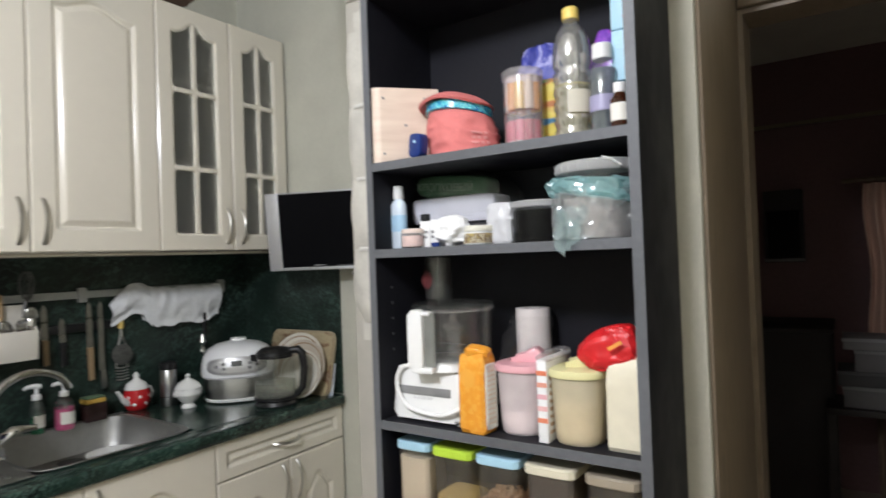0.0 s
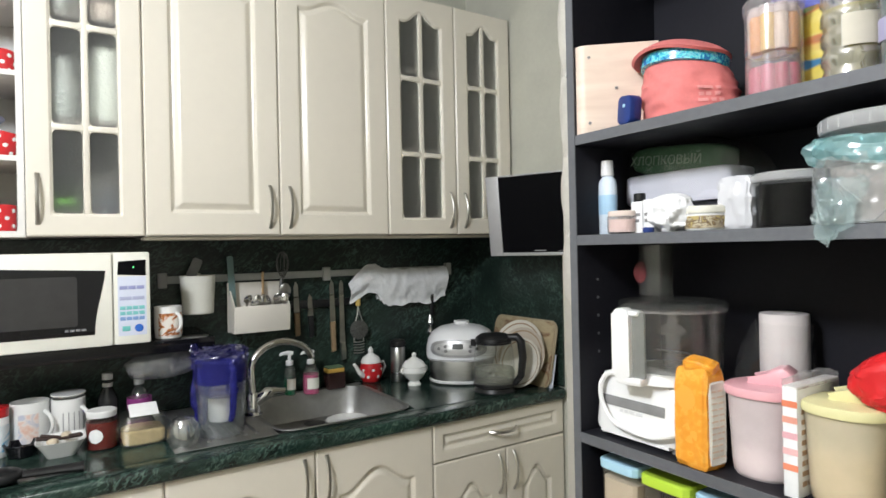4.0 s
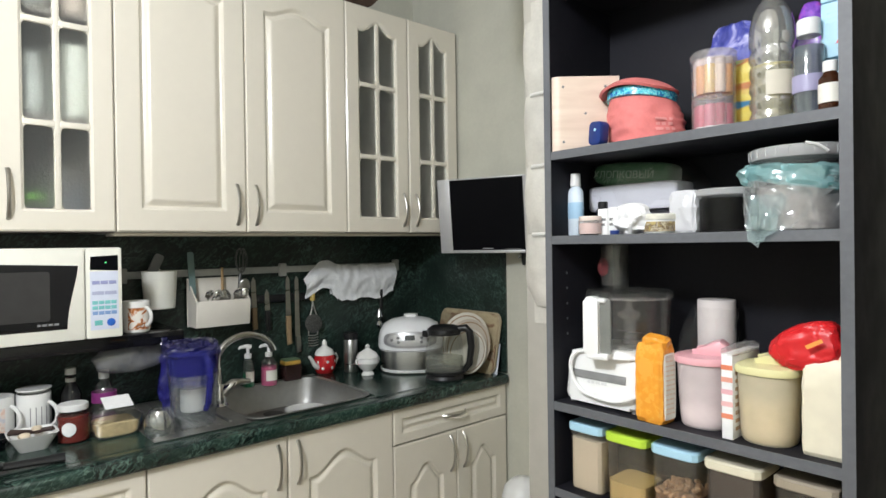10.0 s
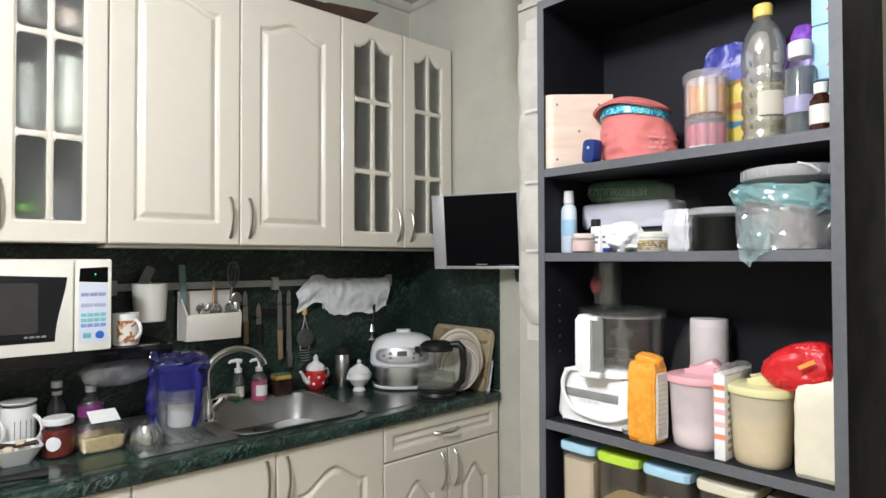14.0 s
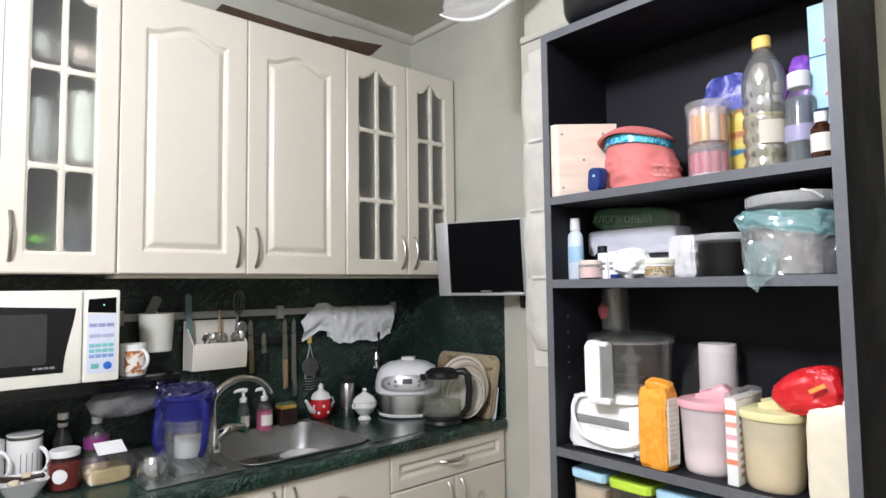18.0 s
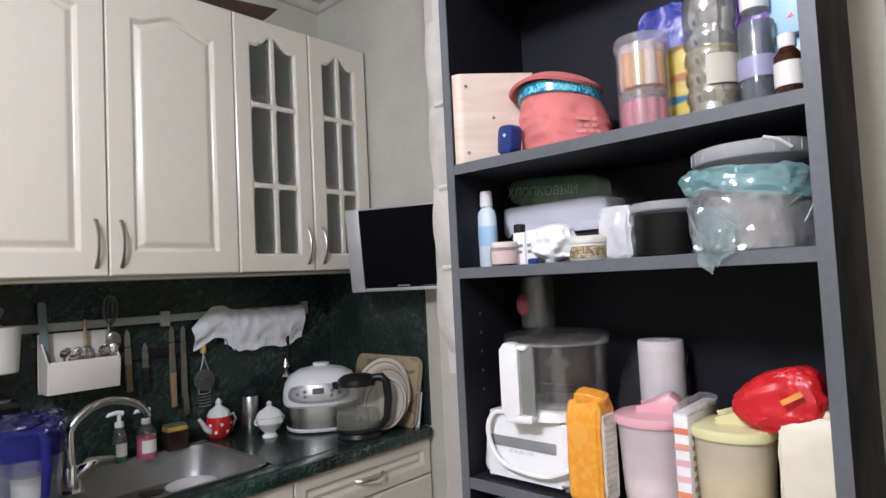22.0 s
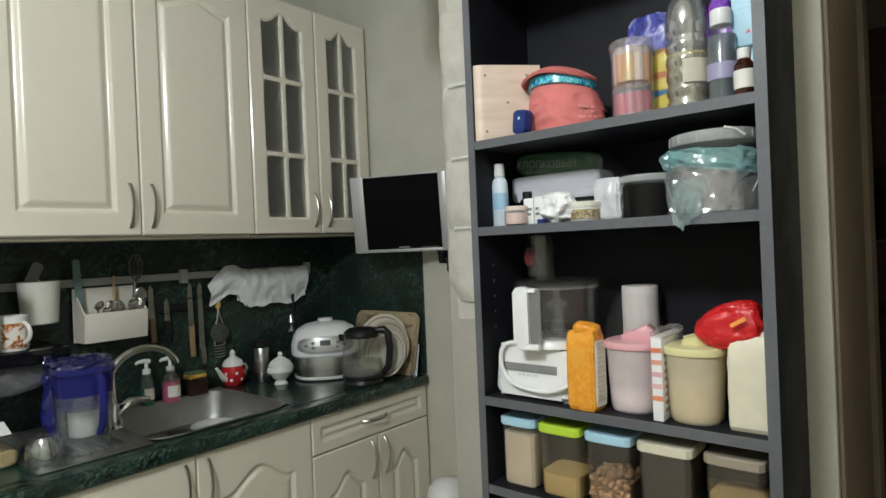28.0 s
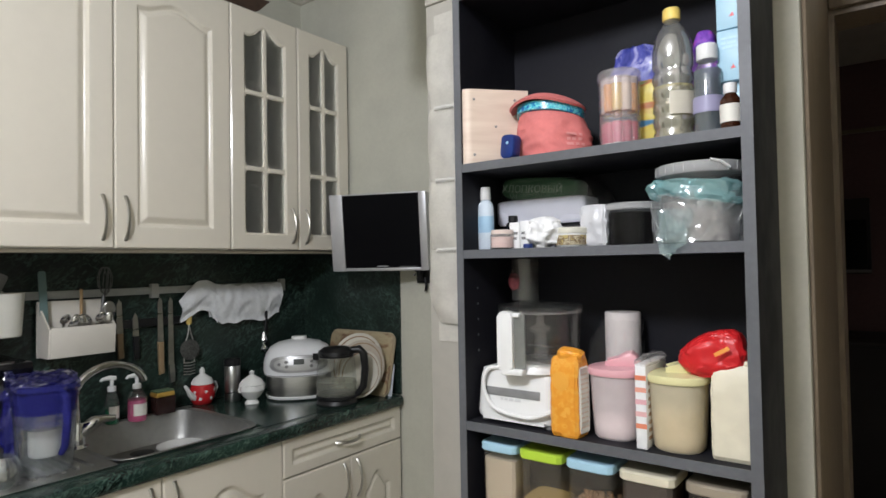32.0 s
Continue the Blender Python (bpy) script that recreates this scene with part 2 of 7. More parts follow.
LIT_GREY = material("lit_grey_melamine", (0.112, 0.116, 0.126), 0.5, scale=120, vary=0.08, bump=0.05)
CHROME = material("chrome", (0.80, 0.80, 0.80), 0.09, 1.0, vary=0.03, bump=0.0)
NICKEL = material("satin_nickel", (0.52, 0.50, 0.46), 0.32, 1.0, vary=0.04, bump=0.0)
STEEL = material("brushed_steel", (0.50, 0.50, 0.49), 0.3, 1.0, scale=40, vary=0.08, bump=0.03, stretch=(1, 1, 12))
SINK_STEEL = material("sink_steel", (0.40, 0.40, 0.385), 0.46, 1.0, scale=40, vary=0.06)
GLASS = film("clear_glass", (0.8, 0.82, 0.82), 0.006, 0.04, (0.95, 0.97, 0.96))
CAB_GLASS = patterned_glass("patterned_cabinet_glass")
PET = film("clear_plastic", (0.84, 0.86, 0.84), 0.028, 0.05, (0.97, 0.98, 0.97), 0.05, 30, 0.06)
FROST = film("frosted_plastic", (0.86, 0.84, 0.83), 0.20, 0.25, (0.97, 0.95, 0.94), milky=0.25)
FROST_PINK = film("pinkish_frosted_plastic", (0.98, 0.925, 0.92), 0.50, 0.3, (0.98, 0.93, 0.94), milky=0.35)
FROST_YELLOW = film("yellowish_frosted_plastic", (0.93, 0.87, 0.70), 0.50, 0.3, (0.96, 0.92, 0.78), milky=0.3)
PAIL_LID = film("milky_pail_lid", (0.88, 0.88, 0.88), 0.42, 0.2, (0.95, 0.95, 0.95), 0.05, 20, 0.03, 0.2)
PAIL = film("clear_pail_plastic", (0.80, 0.80, 0.80), 0.02, 0.15, (0.95, 0.95, 0.95), 0.1, 20, 0.02, 0.2)
BLACK = material("black_plastic", (0.012, 0.012, 0.013), 0.35, vary=0.1)
BLACK_GLOSS = material("black_gloss", (0.006, 0.006, 0.008), 0.08, vary=0.05, bump=0.0)
SCREEN = material("dark_screen", (0.004, 0.004, 0.005), 0.35, vary=0.05, bump=0.0, ior=1.12)
SILVER = material("silver_plastic", (0.50, 0.50, 0.51), 0.38, 0.35, vary=0.04)
WHITE_PL = material("white_plastic", (0.80, 0.80, 0.79), 0.32, vary=0.02, bump=0.02)
IVORY_PL = material("ivory_plastic", (0.78, 0.77, 0.69), 0.35, vary=0.02, bump=0.02)
PORCELAIN = material("porcelain", (0.80, 0.80, 0.78), 0.12, vary=0.02, bump=0.0, coat=0.4)
GREY_PL = material("grey_plastic", (0.22, 0.22, 0.22), 0.4)
BOWL = film("clear_bowl_plastic", (0.70, 0.70, 0.68), 0.04, 0.06, (0.95, 0.95, 0.94), 0.0, 30, 0.03)
SMOKE = film("thin_clear_plastic", (0.62, 0.62, 0.62), 0.006, 0.08, (0.94, 0.95, 0.95))
RED = material("red_enamel", (0.55, 0.02, 0.025), 0.2, vary=0.04, coat=0.4)
RED_FILM = material("red_packet_film", (0.60, 0.018, 0.022), 0.34, scale=40, vary=0.12, bump=0.3)
SALMON = material("salmon_fabric", (0.64, 0.185, 0.175), 0.75, scale=160, vary=0.05, bump=0.08)
ORANGE = colours("orange_paper", [(0.42, (0.79, 0.315, 0.028)), (0.55, (0.81, 0.345, 0.035)), (0.62, (0.83, 0.40, 0.06)), (0.70, (0.80, 0.33, 0.03))], 75, 0.36, detail=2, warp=0.0, bump=0.08)
PINK_LID = material("pink_plastic_lid", (0.78, 0.42, 0.46), 0.3, vary=0.02)
YELLOW_LID = material("pale_yellow_plastic_lid", (0.74, 0.70, 0.38), 0.3, vary=0.02)
CREAM_BAG = material("cream_paper_packet", (0.74, 0.685, 0.535), 0.45, scale=40, vary=0.05, bump=0.25)
FLOUR = material("white_powder", (0.88, 0.84, 0.80), 0.9, scale=90, vary=0.05)
GRITS = material("yellow_grain", (0.66, 0.48, 0.20), 0.9, scale=250, vary=0.25, bump=0.4)
OATS = material("beige_grain", (0.68, 0.54, 0.38), 0.9, scale=200, vary=0.2, bump=0.4)
WALNUT = material("walnut_halves", (0.40, 0.24, 0.13), 0.65, scale=120, vary=0.35, bump=0.4)
NUTS = material("brown_nuts", (0.30, 0.17, 0.09), 0.7, scale=90, vary=0.4, bump=0.6)
BUCKWHEAT = material("dark_grain", (0.045, 0.03, 0.025), 0.7, scale=200, vary=0.4, bump=0.5)
SKY_LID = material("sky_blue_lid", (0.42, 0.66, 0.80), 0.35, vary=0.02)
LIME_LID = material("lime_lid", (0.50, 0.72, 0.06), 0.35, vary=0.02)
BIRCH = colours("birch_plywood", [(0.3, (0.66, 0.52, 0.42)), (0.7, (0.76, 0.63, 0.52))], 4, 0.5, stretch=(1, 1, 8))
WOOD = colours("beech_wood", [(0.3, (0.42, 0.27, 0.13)), (0.7, (0.58, 0.40, 0.22))], 12, 0.5, stretch=(6, 6, 1))
DARK_WOOD = colours("brown_wood", [(0.3, (0.07, 0.045, 0.03)), (0.7, (0.16, 0.11, 0.07))], 10, 0.6, stretch=(6, 6, 1))
CASING = colours("oak_casing", [(0.3, (0.135, 0.10, 0.066)), (0.7, (0.20, 0.15, 0.10))], 14, 0.5, stretch=(5, 5, 0.5))
BLUE = material("blue_plastic", (0.010, 0.032, 0.17), 0.3)
JUG_BLUE = film("translucent_blue_plastic", (0.075, 0.08, 0.42), 0.42, 0.15, (0.34, 0.36, 0.80))
PAPER = material("white_paper", (0.80, 0.80, 0.80), 0.7, scale=80, vary=0.04, bump=0.1)
TOWEL = material("white_cloth", (0.80, 0.81, 0.82), 0.9, scale=150, vary=0.06, bump=0.3)
BAG_FILM = film("clear_bag_film", (0.86, 0.89, 0.89), 0.20, 0.09, (0.98, 0.98, 0.98), 0.05, 30, 0.10, 0.2)
PACK_FILM = film("clear_pack_wrap", (0.80, 0.82, 0.82), 0.02, 0.08, (0.98, 0.98, 0.98), 0.0, 30, 0.05, 0.2)
FOLD_GLINT = film("fold_glint_film", (0.92, 0.94, 0.94), 0.34, 0.12, (0.97, 0.98, 0.98), 0.0, 30, 0.25, 0.2)
TEAL_FILM = film("teal_bag_film", (0.55, 0.82, 0.83), 0.40, 0.22, (0.62, 0.92, 0.94), 0.12, 40, 0.12)
TEAL_CLEAR = film("pale_teal_bag_film", (0.70, 0.89, 0.89), 0.24, 0.14, (0.86, 0.97, 0.97), 0.05, 30, 0.10, 0.2)
SPONGE_GREEN = material("dark_green_cloth", (0.05, 0.13, 0.065), 0.9, scale=120, vary=0.2, bump=0.3)
# wallpaper colour lowered so the room beyond the doorway reads unlit
HALL = material("darkened_hall_wallpaper", (0.15, 0.088, 0.088), 0.9, scale=50, vary=0.1)
CAST = material("black_pan_coating", (0.008, 0.008, 0.009), 0.6, scale=60, vary=0.1, bump=0.05, ior=1.25)
COPPER = material("worn_pan_bottom", (0.20, 0.145, 0.11), 0.36, 0.75, scale=14, vary=0.35, bump=0.05, stain=0.3)
JAM = material("dark_red_jam", (0.17, 0.020, 0.016), 0.25)
LABEL_LIGHT = material("paper_label", (0.75, 0.73, 0.66), 0.6, vary=0.04)


def paint(name, base, rough=0.4):
    return material(name, base, rough, vary=0.04, bump=0.02)


# ---- mesh helpers ----
M_CAB = Matrix(((0, 0, 1, 0), (1, 0, 0, 0), (0, 1, 0, 0), (0, 0, 0, 1)))   # across +y, up z, out +x
M_SH = Matrix(((1, 0, 0, 0), (0, 0, -1, 0), (0, 1, 0, 0), (0, 0, 0, 1)))   # across +x, up z, out -y


def thing(name, at, label, category, group="", kind=""):
    ob = new(name)
    ob.empty_display_size = 0.05
    ob.location = at
    return tagged(ob, label, category, group, kind)


def part(name, bm, mat, parent=None, label="", m=None, smooth=35):
    if m is not None:
        bm.transform(m)
    bmesh.ops.recalc_face_normals(bm, faces=bm.faces)
    mesh = bpy.data.meshes.new(name)
    bm.to_mesh(mesh)
    bm.free()
    mesh.materials.append(mat)
    if smooth:
        mesh.shade_smooth()
        mesh.set_sharp_from_angle(angle=radians(smooth))
    ob = new(name, mesh)
    ob.parent = parent
    if label:
        ob["label"] = label
    return ob


def box(x0, x1, y0, y1, z0, z1, r=0.0, seg=2, bm=None):
    own = bmesh.new()
    bmesh.ops.create_cube(own, size=1, matrix=Matrix.LocRotScale(((x0 + x1) / 2, (y0 + y1) / 2, (z0 + z1) / 2), None, (abs(x1 - x0), abs(y1 - y0), abs(z1 - z0))))
    if r:
        bmesh.ops.bevel(own, geom=own.edges[:], offset=r, segments=seg, profile=0.5, affect="EDGES")
    return merge(bm, own)


def merge(bm, own):
    if bm is None:
        return own
    mesh = bpy.data.meshes.new("t")
    own.to_mesh(mesh)
    own.free()
    bm.from_mesh(mesh)
    bpy.data.meshes.remove(mesh)
    return bm


def moved(bm, m):
    bm.transform(m)
    return bm


def lathe(profile, n=32, square=2.0, sx=1.0, sy=1.0, bm=None, caps=True):
    """Turns (radius, height) pairs round z; square over 2 makes the section a rounded square."""
    own, rings = bmesh.new(), []
    for r, z in profile:
        ring = []
        for k in range(n):
            a = 2 * math.pi * k / n
            c, s = math.cos(a), math.sin(a)
            f = (abs(c) ** square + abs(s) ** square) ** (-1 / square)
            ring.append(own.verts.new((sx * r * c * f, sy * r * s * f, z)))
        rings.append(ring)
    for a, b in zip(rings, rings[1:]):
        for k in range(n):
            own.faces.new((a[k], a[(k + 1) % n], b[(k + 1) % n], b[k]))
    if caps:
        for ring in (rings[0], rings[-1]):
            own.faces.new(ring)
    return merge(bm, own)


def shell(profile, wall=0.002, **kw):
    """A hollow vessel, open on top: the profile outside and, inset by the wall, inside."""
    inner = [(max(r - wall, 0.0005), z + (wall if k == 0 else 0)) for k, (r, z) in enumerate(profile)]
    return lathe(profile + inner[::-1], **kw)


def tube(points, radius, n=10, bm=None, flat=1.0):
    own, rings = bmesh.new(), []
    pts = [Vector(p) for p in points]
    rad = radius if isinstance(radius, (list, tuple)) else [radius] * len(pts)
    up = Vector((0.13, 0.21, 0.97))
    for k, p in enumerate(pts):
        way = (pts[min(k + 1, len(pts) - 1)] - pts[max(k - 1, 0)]).normalized()
        side = way.cross(up)
        if side.length < 0.05:
            side = way.cross(Vector((1, 0, 0)))
        side.normalize()
        other = side.cross(way).normalized()
        up = other
        rings.append([own.verts.new(p + rad[k] * (math.cos(2 * math.pi * j / n) * side + flat * math.sin(2 * math.pi * j / n) * other)) for j in range(n)])
    for a, b in zip(rings, rings[1:]):
        for k in range(n):
            own.faces.new((a[k], a[(k + 1) % n], b[(k + 1) % n], b[k]))
    own.faces.new(rings[0])
    own.faces.new(rings[-1])
    return merge(bm, own)


def arc(centre, r, a0, a1, n, u=(1, 0, 0), v=(0, 0, 1)):
    c, u, v = Vector(centre), Vector(u), Vector(v)
    return [c + r * (math.cos(radians(a0 + (a1 - a0) * k / n)) * u + math.sin(radians(a0 + (a1 - a0) * k / n)) * v) for k in range(n + 1)]


def prism(outline, z0, z1, r=0.0, bm=None):
    own = bmesh.new()
    low = [own.verts.new((x, y, z0)) for x, y in outline]
    high = [own.verts.new((x, y, z1)) for x, y in outline]
    n = len(low)
    for k in range(n):
        own.faces.new((low[k], low[(k + 1) % n], high[(k + 1) % n], high[k]))
    own.faces.new(low[::-1])
    own.faces.new(high)
    if r:
        bmesh.ops.bevel(own, geom=[e for e in own.edges if abs(e.verts[0].co.z - e.verts[1].co.z) < 1e-6], offset=r, segments=2, profile=0.5, affect="EDGES")
    return merge(bm, own)


def round_rect(w, h, r, n=5, x=0.0, y=0.0):
    out = []
    for cx, cy, a in ((w / 2 - r, h / 2 - r, 0), (-w / 2 + r, h / 2 - r, 90), (-w / 2 + r, -h / 2 + r, 180), (w / 2 - r, -h / 2 + r, 270)):
        out += [(x + cx + r * math.cos(radians(a + 90 * k / n)), y + cy + r * math.sin(radians(a + 90 * k / n))) for k in range(n + 1)]
    return out


def grid(fn, nu, nv, thick=0.0):
    """A sheet of nu by nv cells through fn(u, v), u and v from 0 to 1, with thickness along its normals."""
    own = bmesh.new()
    v = [[own.verts.new(fn(i / nu, j / nv)) for j in range(nv + 1)] for i in range(nu + 1)]
    for i in range(nu):
        for j in range(nv):
            own.faces.new((v[i][j], v[i + 1][j], v[i + 1][j + 1], v[i][j + 1]))
    if thick:
        own.normal_update()
        bmesh.ops.solidify(own, geom=own.faces[:], thickness=thick)
    return own


def crisp(w, d, h, crease=0.004, scale=22.0, seed=0.0, n=14, pinch=0.0):
    """A paper or foil packet: a block from z = 0 to h with sharp folds, drawn in towards the top by pinch."""
    own = bmesh.new()
    bmesh.ops.create_cube(own, size=1)
    bmesh.ops.subdivide_edges(own, edges=own.edges[:], cuts=n, use_grid_fill=True)
    shift = Vector((seed * 1.7, seed * 3.1, seed))
    for v in own.verts:
        p = Vector((v.co.x * w, v.co.y * d, v.co.z * h))
        away = Vector([math.copysign(1, c) if abs(c) > 0.499 else 0.0 for c in v.co])
        if away.length > 0:
            away.normalize()
        if away.length > 0 and sum(abs(c) > 0.499 for c in v.co) > 1:
            p -= away * 0.0035
        k = 1 - 2.2 * abs(noise.noise(p * scale + shift)) + 0.6 * (1 - 2 * abs(noise.noise(p * scale * 2.4 - shift)))
        p += away * crease * k * 0.6
        top = max(0.0, (v.co.z + 0.5 - 0.72) / 0.28)
        p.y *= 1 - pinch * top
        p.z = max(p.z + h / 2, 0.0)
        v.co = p
    return own


def words(text, size, thick=0.0004):
    """Lettering in the built-in font, as a mesh in the xy plane, centred."""
    curve = bpy.data.curves.new("lettering", "FONT")
    curve.body, curve.size, curve.extrude = text, size, thick
    curve.align_x = "CENTER"
    holder = bpy.data.objects.new("lettering", curve)
    scene.collection.objects.link(holder)
    bpy.context.view_layer.update()
    mesh = bpy.data.meshes.new_from_object(holder.evaluated_get(bpy.context.evaluated_depsgraph_get()))
    own = bmesh.new()
    own.from_mesh(mesh)
    bpy.data.objects.remove(holder)
    bpy.data.curves.remove(curve)
    bpy.data.meshes.remove(mesh)
    return own


def lump(w, d, h, power=3.0, crease=0.006, scale=18.0, seed=0.0, nu=28, nv=18):
    """A filled bag or packet: a soft block from z = 0 to h, with creases."""
    own, rings = bmesh.new(), []
    for j in range(nv + 1):
        b = -math.pi / 2 + math.pi * j / nv
        ring = []
        for i in range(nu):
            a = 2 * math.pi * i / nu
            q = lambda c: math.copysign(abs(c) ** (2 / power), c)
            p = Vector((w / 2 * q(math.cos(b)) * q(math.cos(a)), d / 2 * q(math.cos(b)) * q(math.sin(a)), h / 2 * q(math.sin(b)) + h / 2))
            k = noise.noise(p * scale + Vector((seed, seed * 2, 0))) + 0.5 * noise.noise(p * scale * 2.3 + Vector((0, seed, seed)))
            out = Vector((p.x, p.y, 0))
            p += crease * k * (out.normalized() if out.length > 1e-4 else Vector((0, 0, 1)))
            if p.z < h * 0.04:
                p.z = 0
            ring.append(own.verts.new(p))
        rings.append(ring)
    for a, b in zip(rings, rings[1:]):
        for k in range(nu):
            own.faces.new((a[k], a[(k + 1) % nu], b[(k + 1) % nu], b[k]))
    bmesh.ops.remove_doubles(own, verts=own.verts, dist=0.0004)
    return own


def bars(n, w, h, gap, seed=1, thick=0.0006):
    """Rows of plain bars that stand for print too small to read; across x, up y, out z."""
    rnd, bm = random.Random(seed), None
    for k in range(n):
        x, y = -w / 2, -k * gap
        while x < w / 2 - 0.004:
            l = rnd.uniform(0.006, 0.016)
            bm = box(x, min(x + l, w / 2), y, y + h, 0, thick, bm=bm)
            x += l + 0.003
    return bm


def ridge(p, s=0.0):
    return 1 - 2.4 * abs(noise.noise(p + Vector((s, 2 * s, -s))))


def crumpled(bm, amount, seed):
    """Shifts the corners of a sheet at random and cuts it in triangles, for the flat facets of creased film."""
    rnd_ = random.Random(seed)
    for v in bm.verts:
        v.co += Vector((rnd_.uniform(-1, 1), rnd_.uniform(-1, 0.4), rnd_.uniform(-1, 1) if v.co.z > 0.004 else 0)) * amount
    bmesh.ops.triangulate(bm, faces=bm.faces[:])
    return bm


# ---- structure ----
BACK, END, PIER_F, PIER_L, PIER_R, DOOR_Y, CEILING = -1.68, 2.572, 1.965, -0.44, 0.389, 2.48, 2.65
FRONT, CTOP, WALL_B, WALL_T = -1.36, 0.873, 1.457, 2.347


def structure(name, bm, mat, label, category, **kw):
    return tagged(part(name, bm, mat, **kw), label, category, kind="structure")


structure("floor", box(-1.8, 2.0, -1.6, 4.9, -0.1, 0), FLOOR, "kitchen floor, hardly in view, its tone set to bounce light", "floor")
structure("ceiling", box(-1.8, 2.0, -1.6, DOOR_Y + 0.12, CEILING, CEILING + 0.1), CEIL, "plain off-white painted kitchen ceiling", "ceiling")
structure("wall_west", box(BACK - 0.1, BACK, -1.5, END + 0.1, 0, CEILING), WALL, "light grey-green painted wall behind the cabinets", "wall")
structure("wall_north", box(BACK, PIER_R - 0.1, END, END + 0.1, 0, CEILING), WALL, "light grey-green painted wall beside the television", "wall")
structure("wall_pier", box(PIER_L, PIER_R, PIER_F, END, 0, CEILING, 0.004), PIER_SHADED, "pier behind the dark shelf unit, its wall paint darkened for shade", "wall")
structure("wall_south", box(-1.8, 2.0, -1.6, -1.5, 0, CEILING), WALL, "plain painted wall at the far end of the kitchen", "wall")
structure("wall_east", box(1.75, 1.85, -1.5, 4.9, 0, CEILING), WALL, "plain painted wall", "wall")
D0, D1, DH = 0.3975, 1.17, 1.995
structure("wall_door", box(D1 + 0.001, 1.75, DOOR_Y, DOOR_Y + 0.12, 0, CEILING, bm=box(PIER_R, D1, DOOR_Y, DOOR_Y + 0.12, DH + 0.03, CEILING)), WALL, "painted wall round the dark doorway", "wall")
structure("trim", tube([(PIER_L - 0.002, END, CEILING), (BACK, END, CEILING), (BACK, -1.49, CEILING)], 0.035, 16), CEIL, "narrow white cornice below the ceiling", "cornice")

casing = tagged(thing("door_frame", (0, 0, 0), "brown oak door casing round the dark doorway", "door frame"), kind="structure")
part("reveal_lining", box(PIER_R + 0.0005, D0, PIER_F + 0.012, DOOR_Y, 0, DH + 0.085, 0.004), CASING, casing)
part("casing_side", box(D1, D1 + 0.085, DOOR_Y - 0.018, DOOR_Y, 0, DH + 0.085, 0.006), CASING, casing)
part("casing_head", box(D0 + 0.001, D1 - 0.001, DOOR_Y - 0.018, DOOR_Y, DH, DH + 0.085, 0.006), CASING, casing)
part("jamb", box(PIER_R + 0.005, D0 + 0.012, DOOR_Y + 0.001, DOOR_Y + 0.13, 0, DH + 0.012), CASING, casing)
part("jamb", box(D1 - 0.012, D1, DOOR_Y + 0.001, DOOR_Y + 0.13, 0, DH + 0.012), CASING, casing)
part("head_jamb", box(D0 + 0.012, D1 - 0.012, DOOR_Y + 0.001, DOOR_Y + 0.13, DH - 0.012, DH + 0.012), CASING, casing)

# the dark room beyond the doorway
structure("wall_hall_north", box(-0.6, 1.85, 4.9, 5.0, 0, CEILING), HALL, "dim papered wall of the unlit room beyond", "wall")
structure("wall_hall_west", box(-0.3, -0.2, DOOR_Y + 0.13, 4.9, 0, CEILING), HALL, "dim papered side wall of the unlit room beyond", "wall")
structure("ceiling_hall", box(-0.3, 2.0, DOOR_Y + 0.121, 5.0, 2.5, 2.6), CEIL, "ceiling of the unlit room beyond the doorway", "ceiling")
structure("trim_hall", box(-0.2, 1.75, 4.87, 4.9, 2.1, 2.12), CASING, "thin rail along the wall of the unlit room", "trim")

# splashbacks
structure("splashback_west", box(BACK, BACK + 0.008, -0.4, END, CTOP, 1.80), SPLASH, "dark green marble-effect splashback panel", "splashback")
structure("splashback_north", box(BACK + 0.008, -1.085, END - 0.008, END, CTOP, WALL_B + 0.02), SPLASH, "dark green marble-effect return panel beside the kettle", "splashback")
structure("splashback_upper", box(BACK + 0.008, BACK + 0.0105, -0.4, 0.712, 1.652, 1.72), material("black_strip", (0.012, 0.013, 0.013), 0.45, scale=40, vary=0.15), "plain black strip on the wall above the pan rail", "wall panel")
structure("splashback_trim", box(BACK + 0.008, BACK + 0.02, 0.05, 0.71, 1.215, 1.23, 0.004), BLACK, "dark joint strip across the marble splashback", "trim")


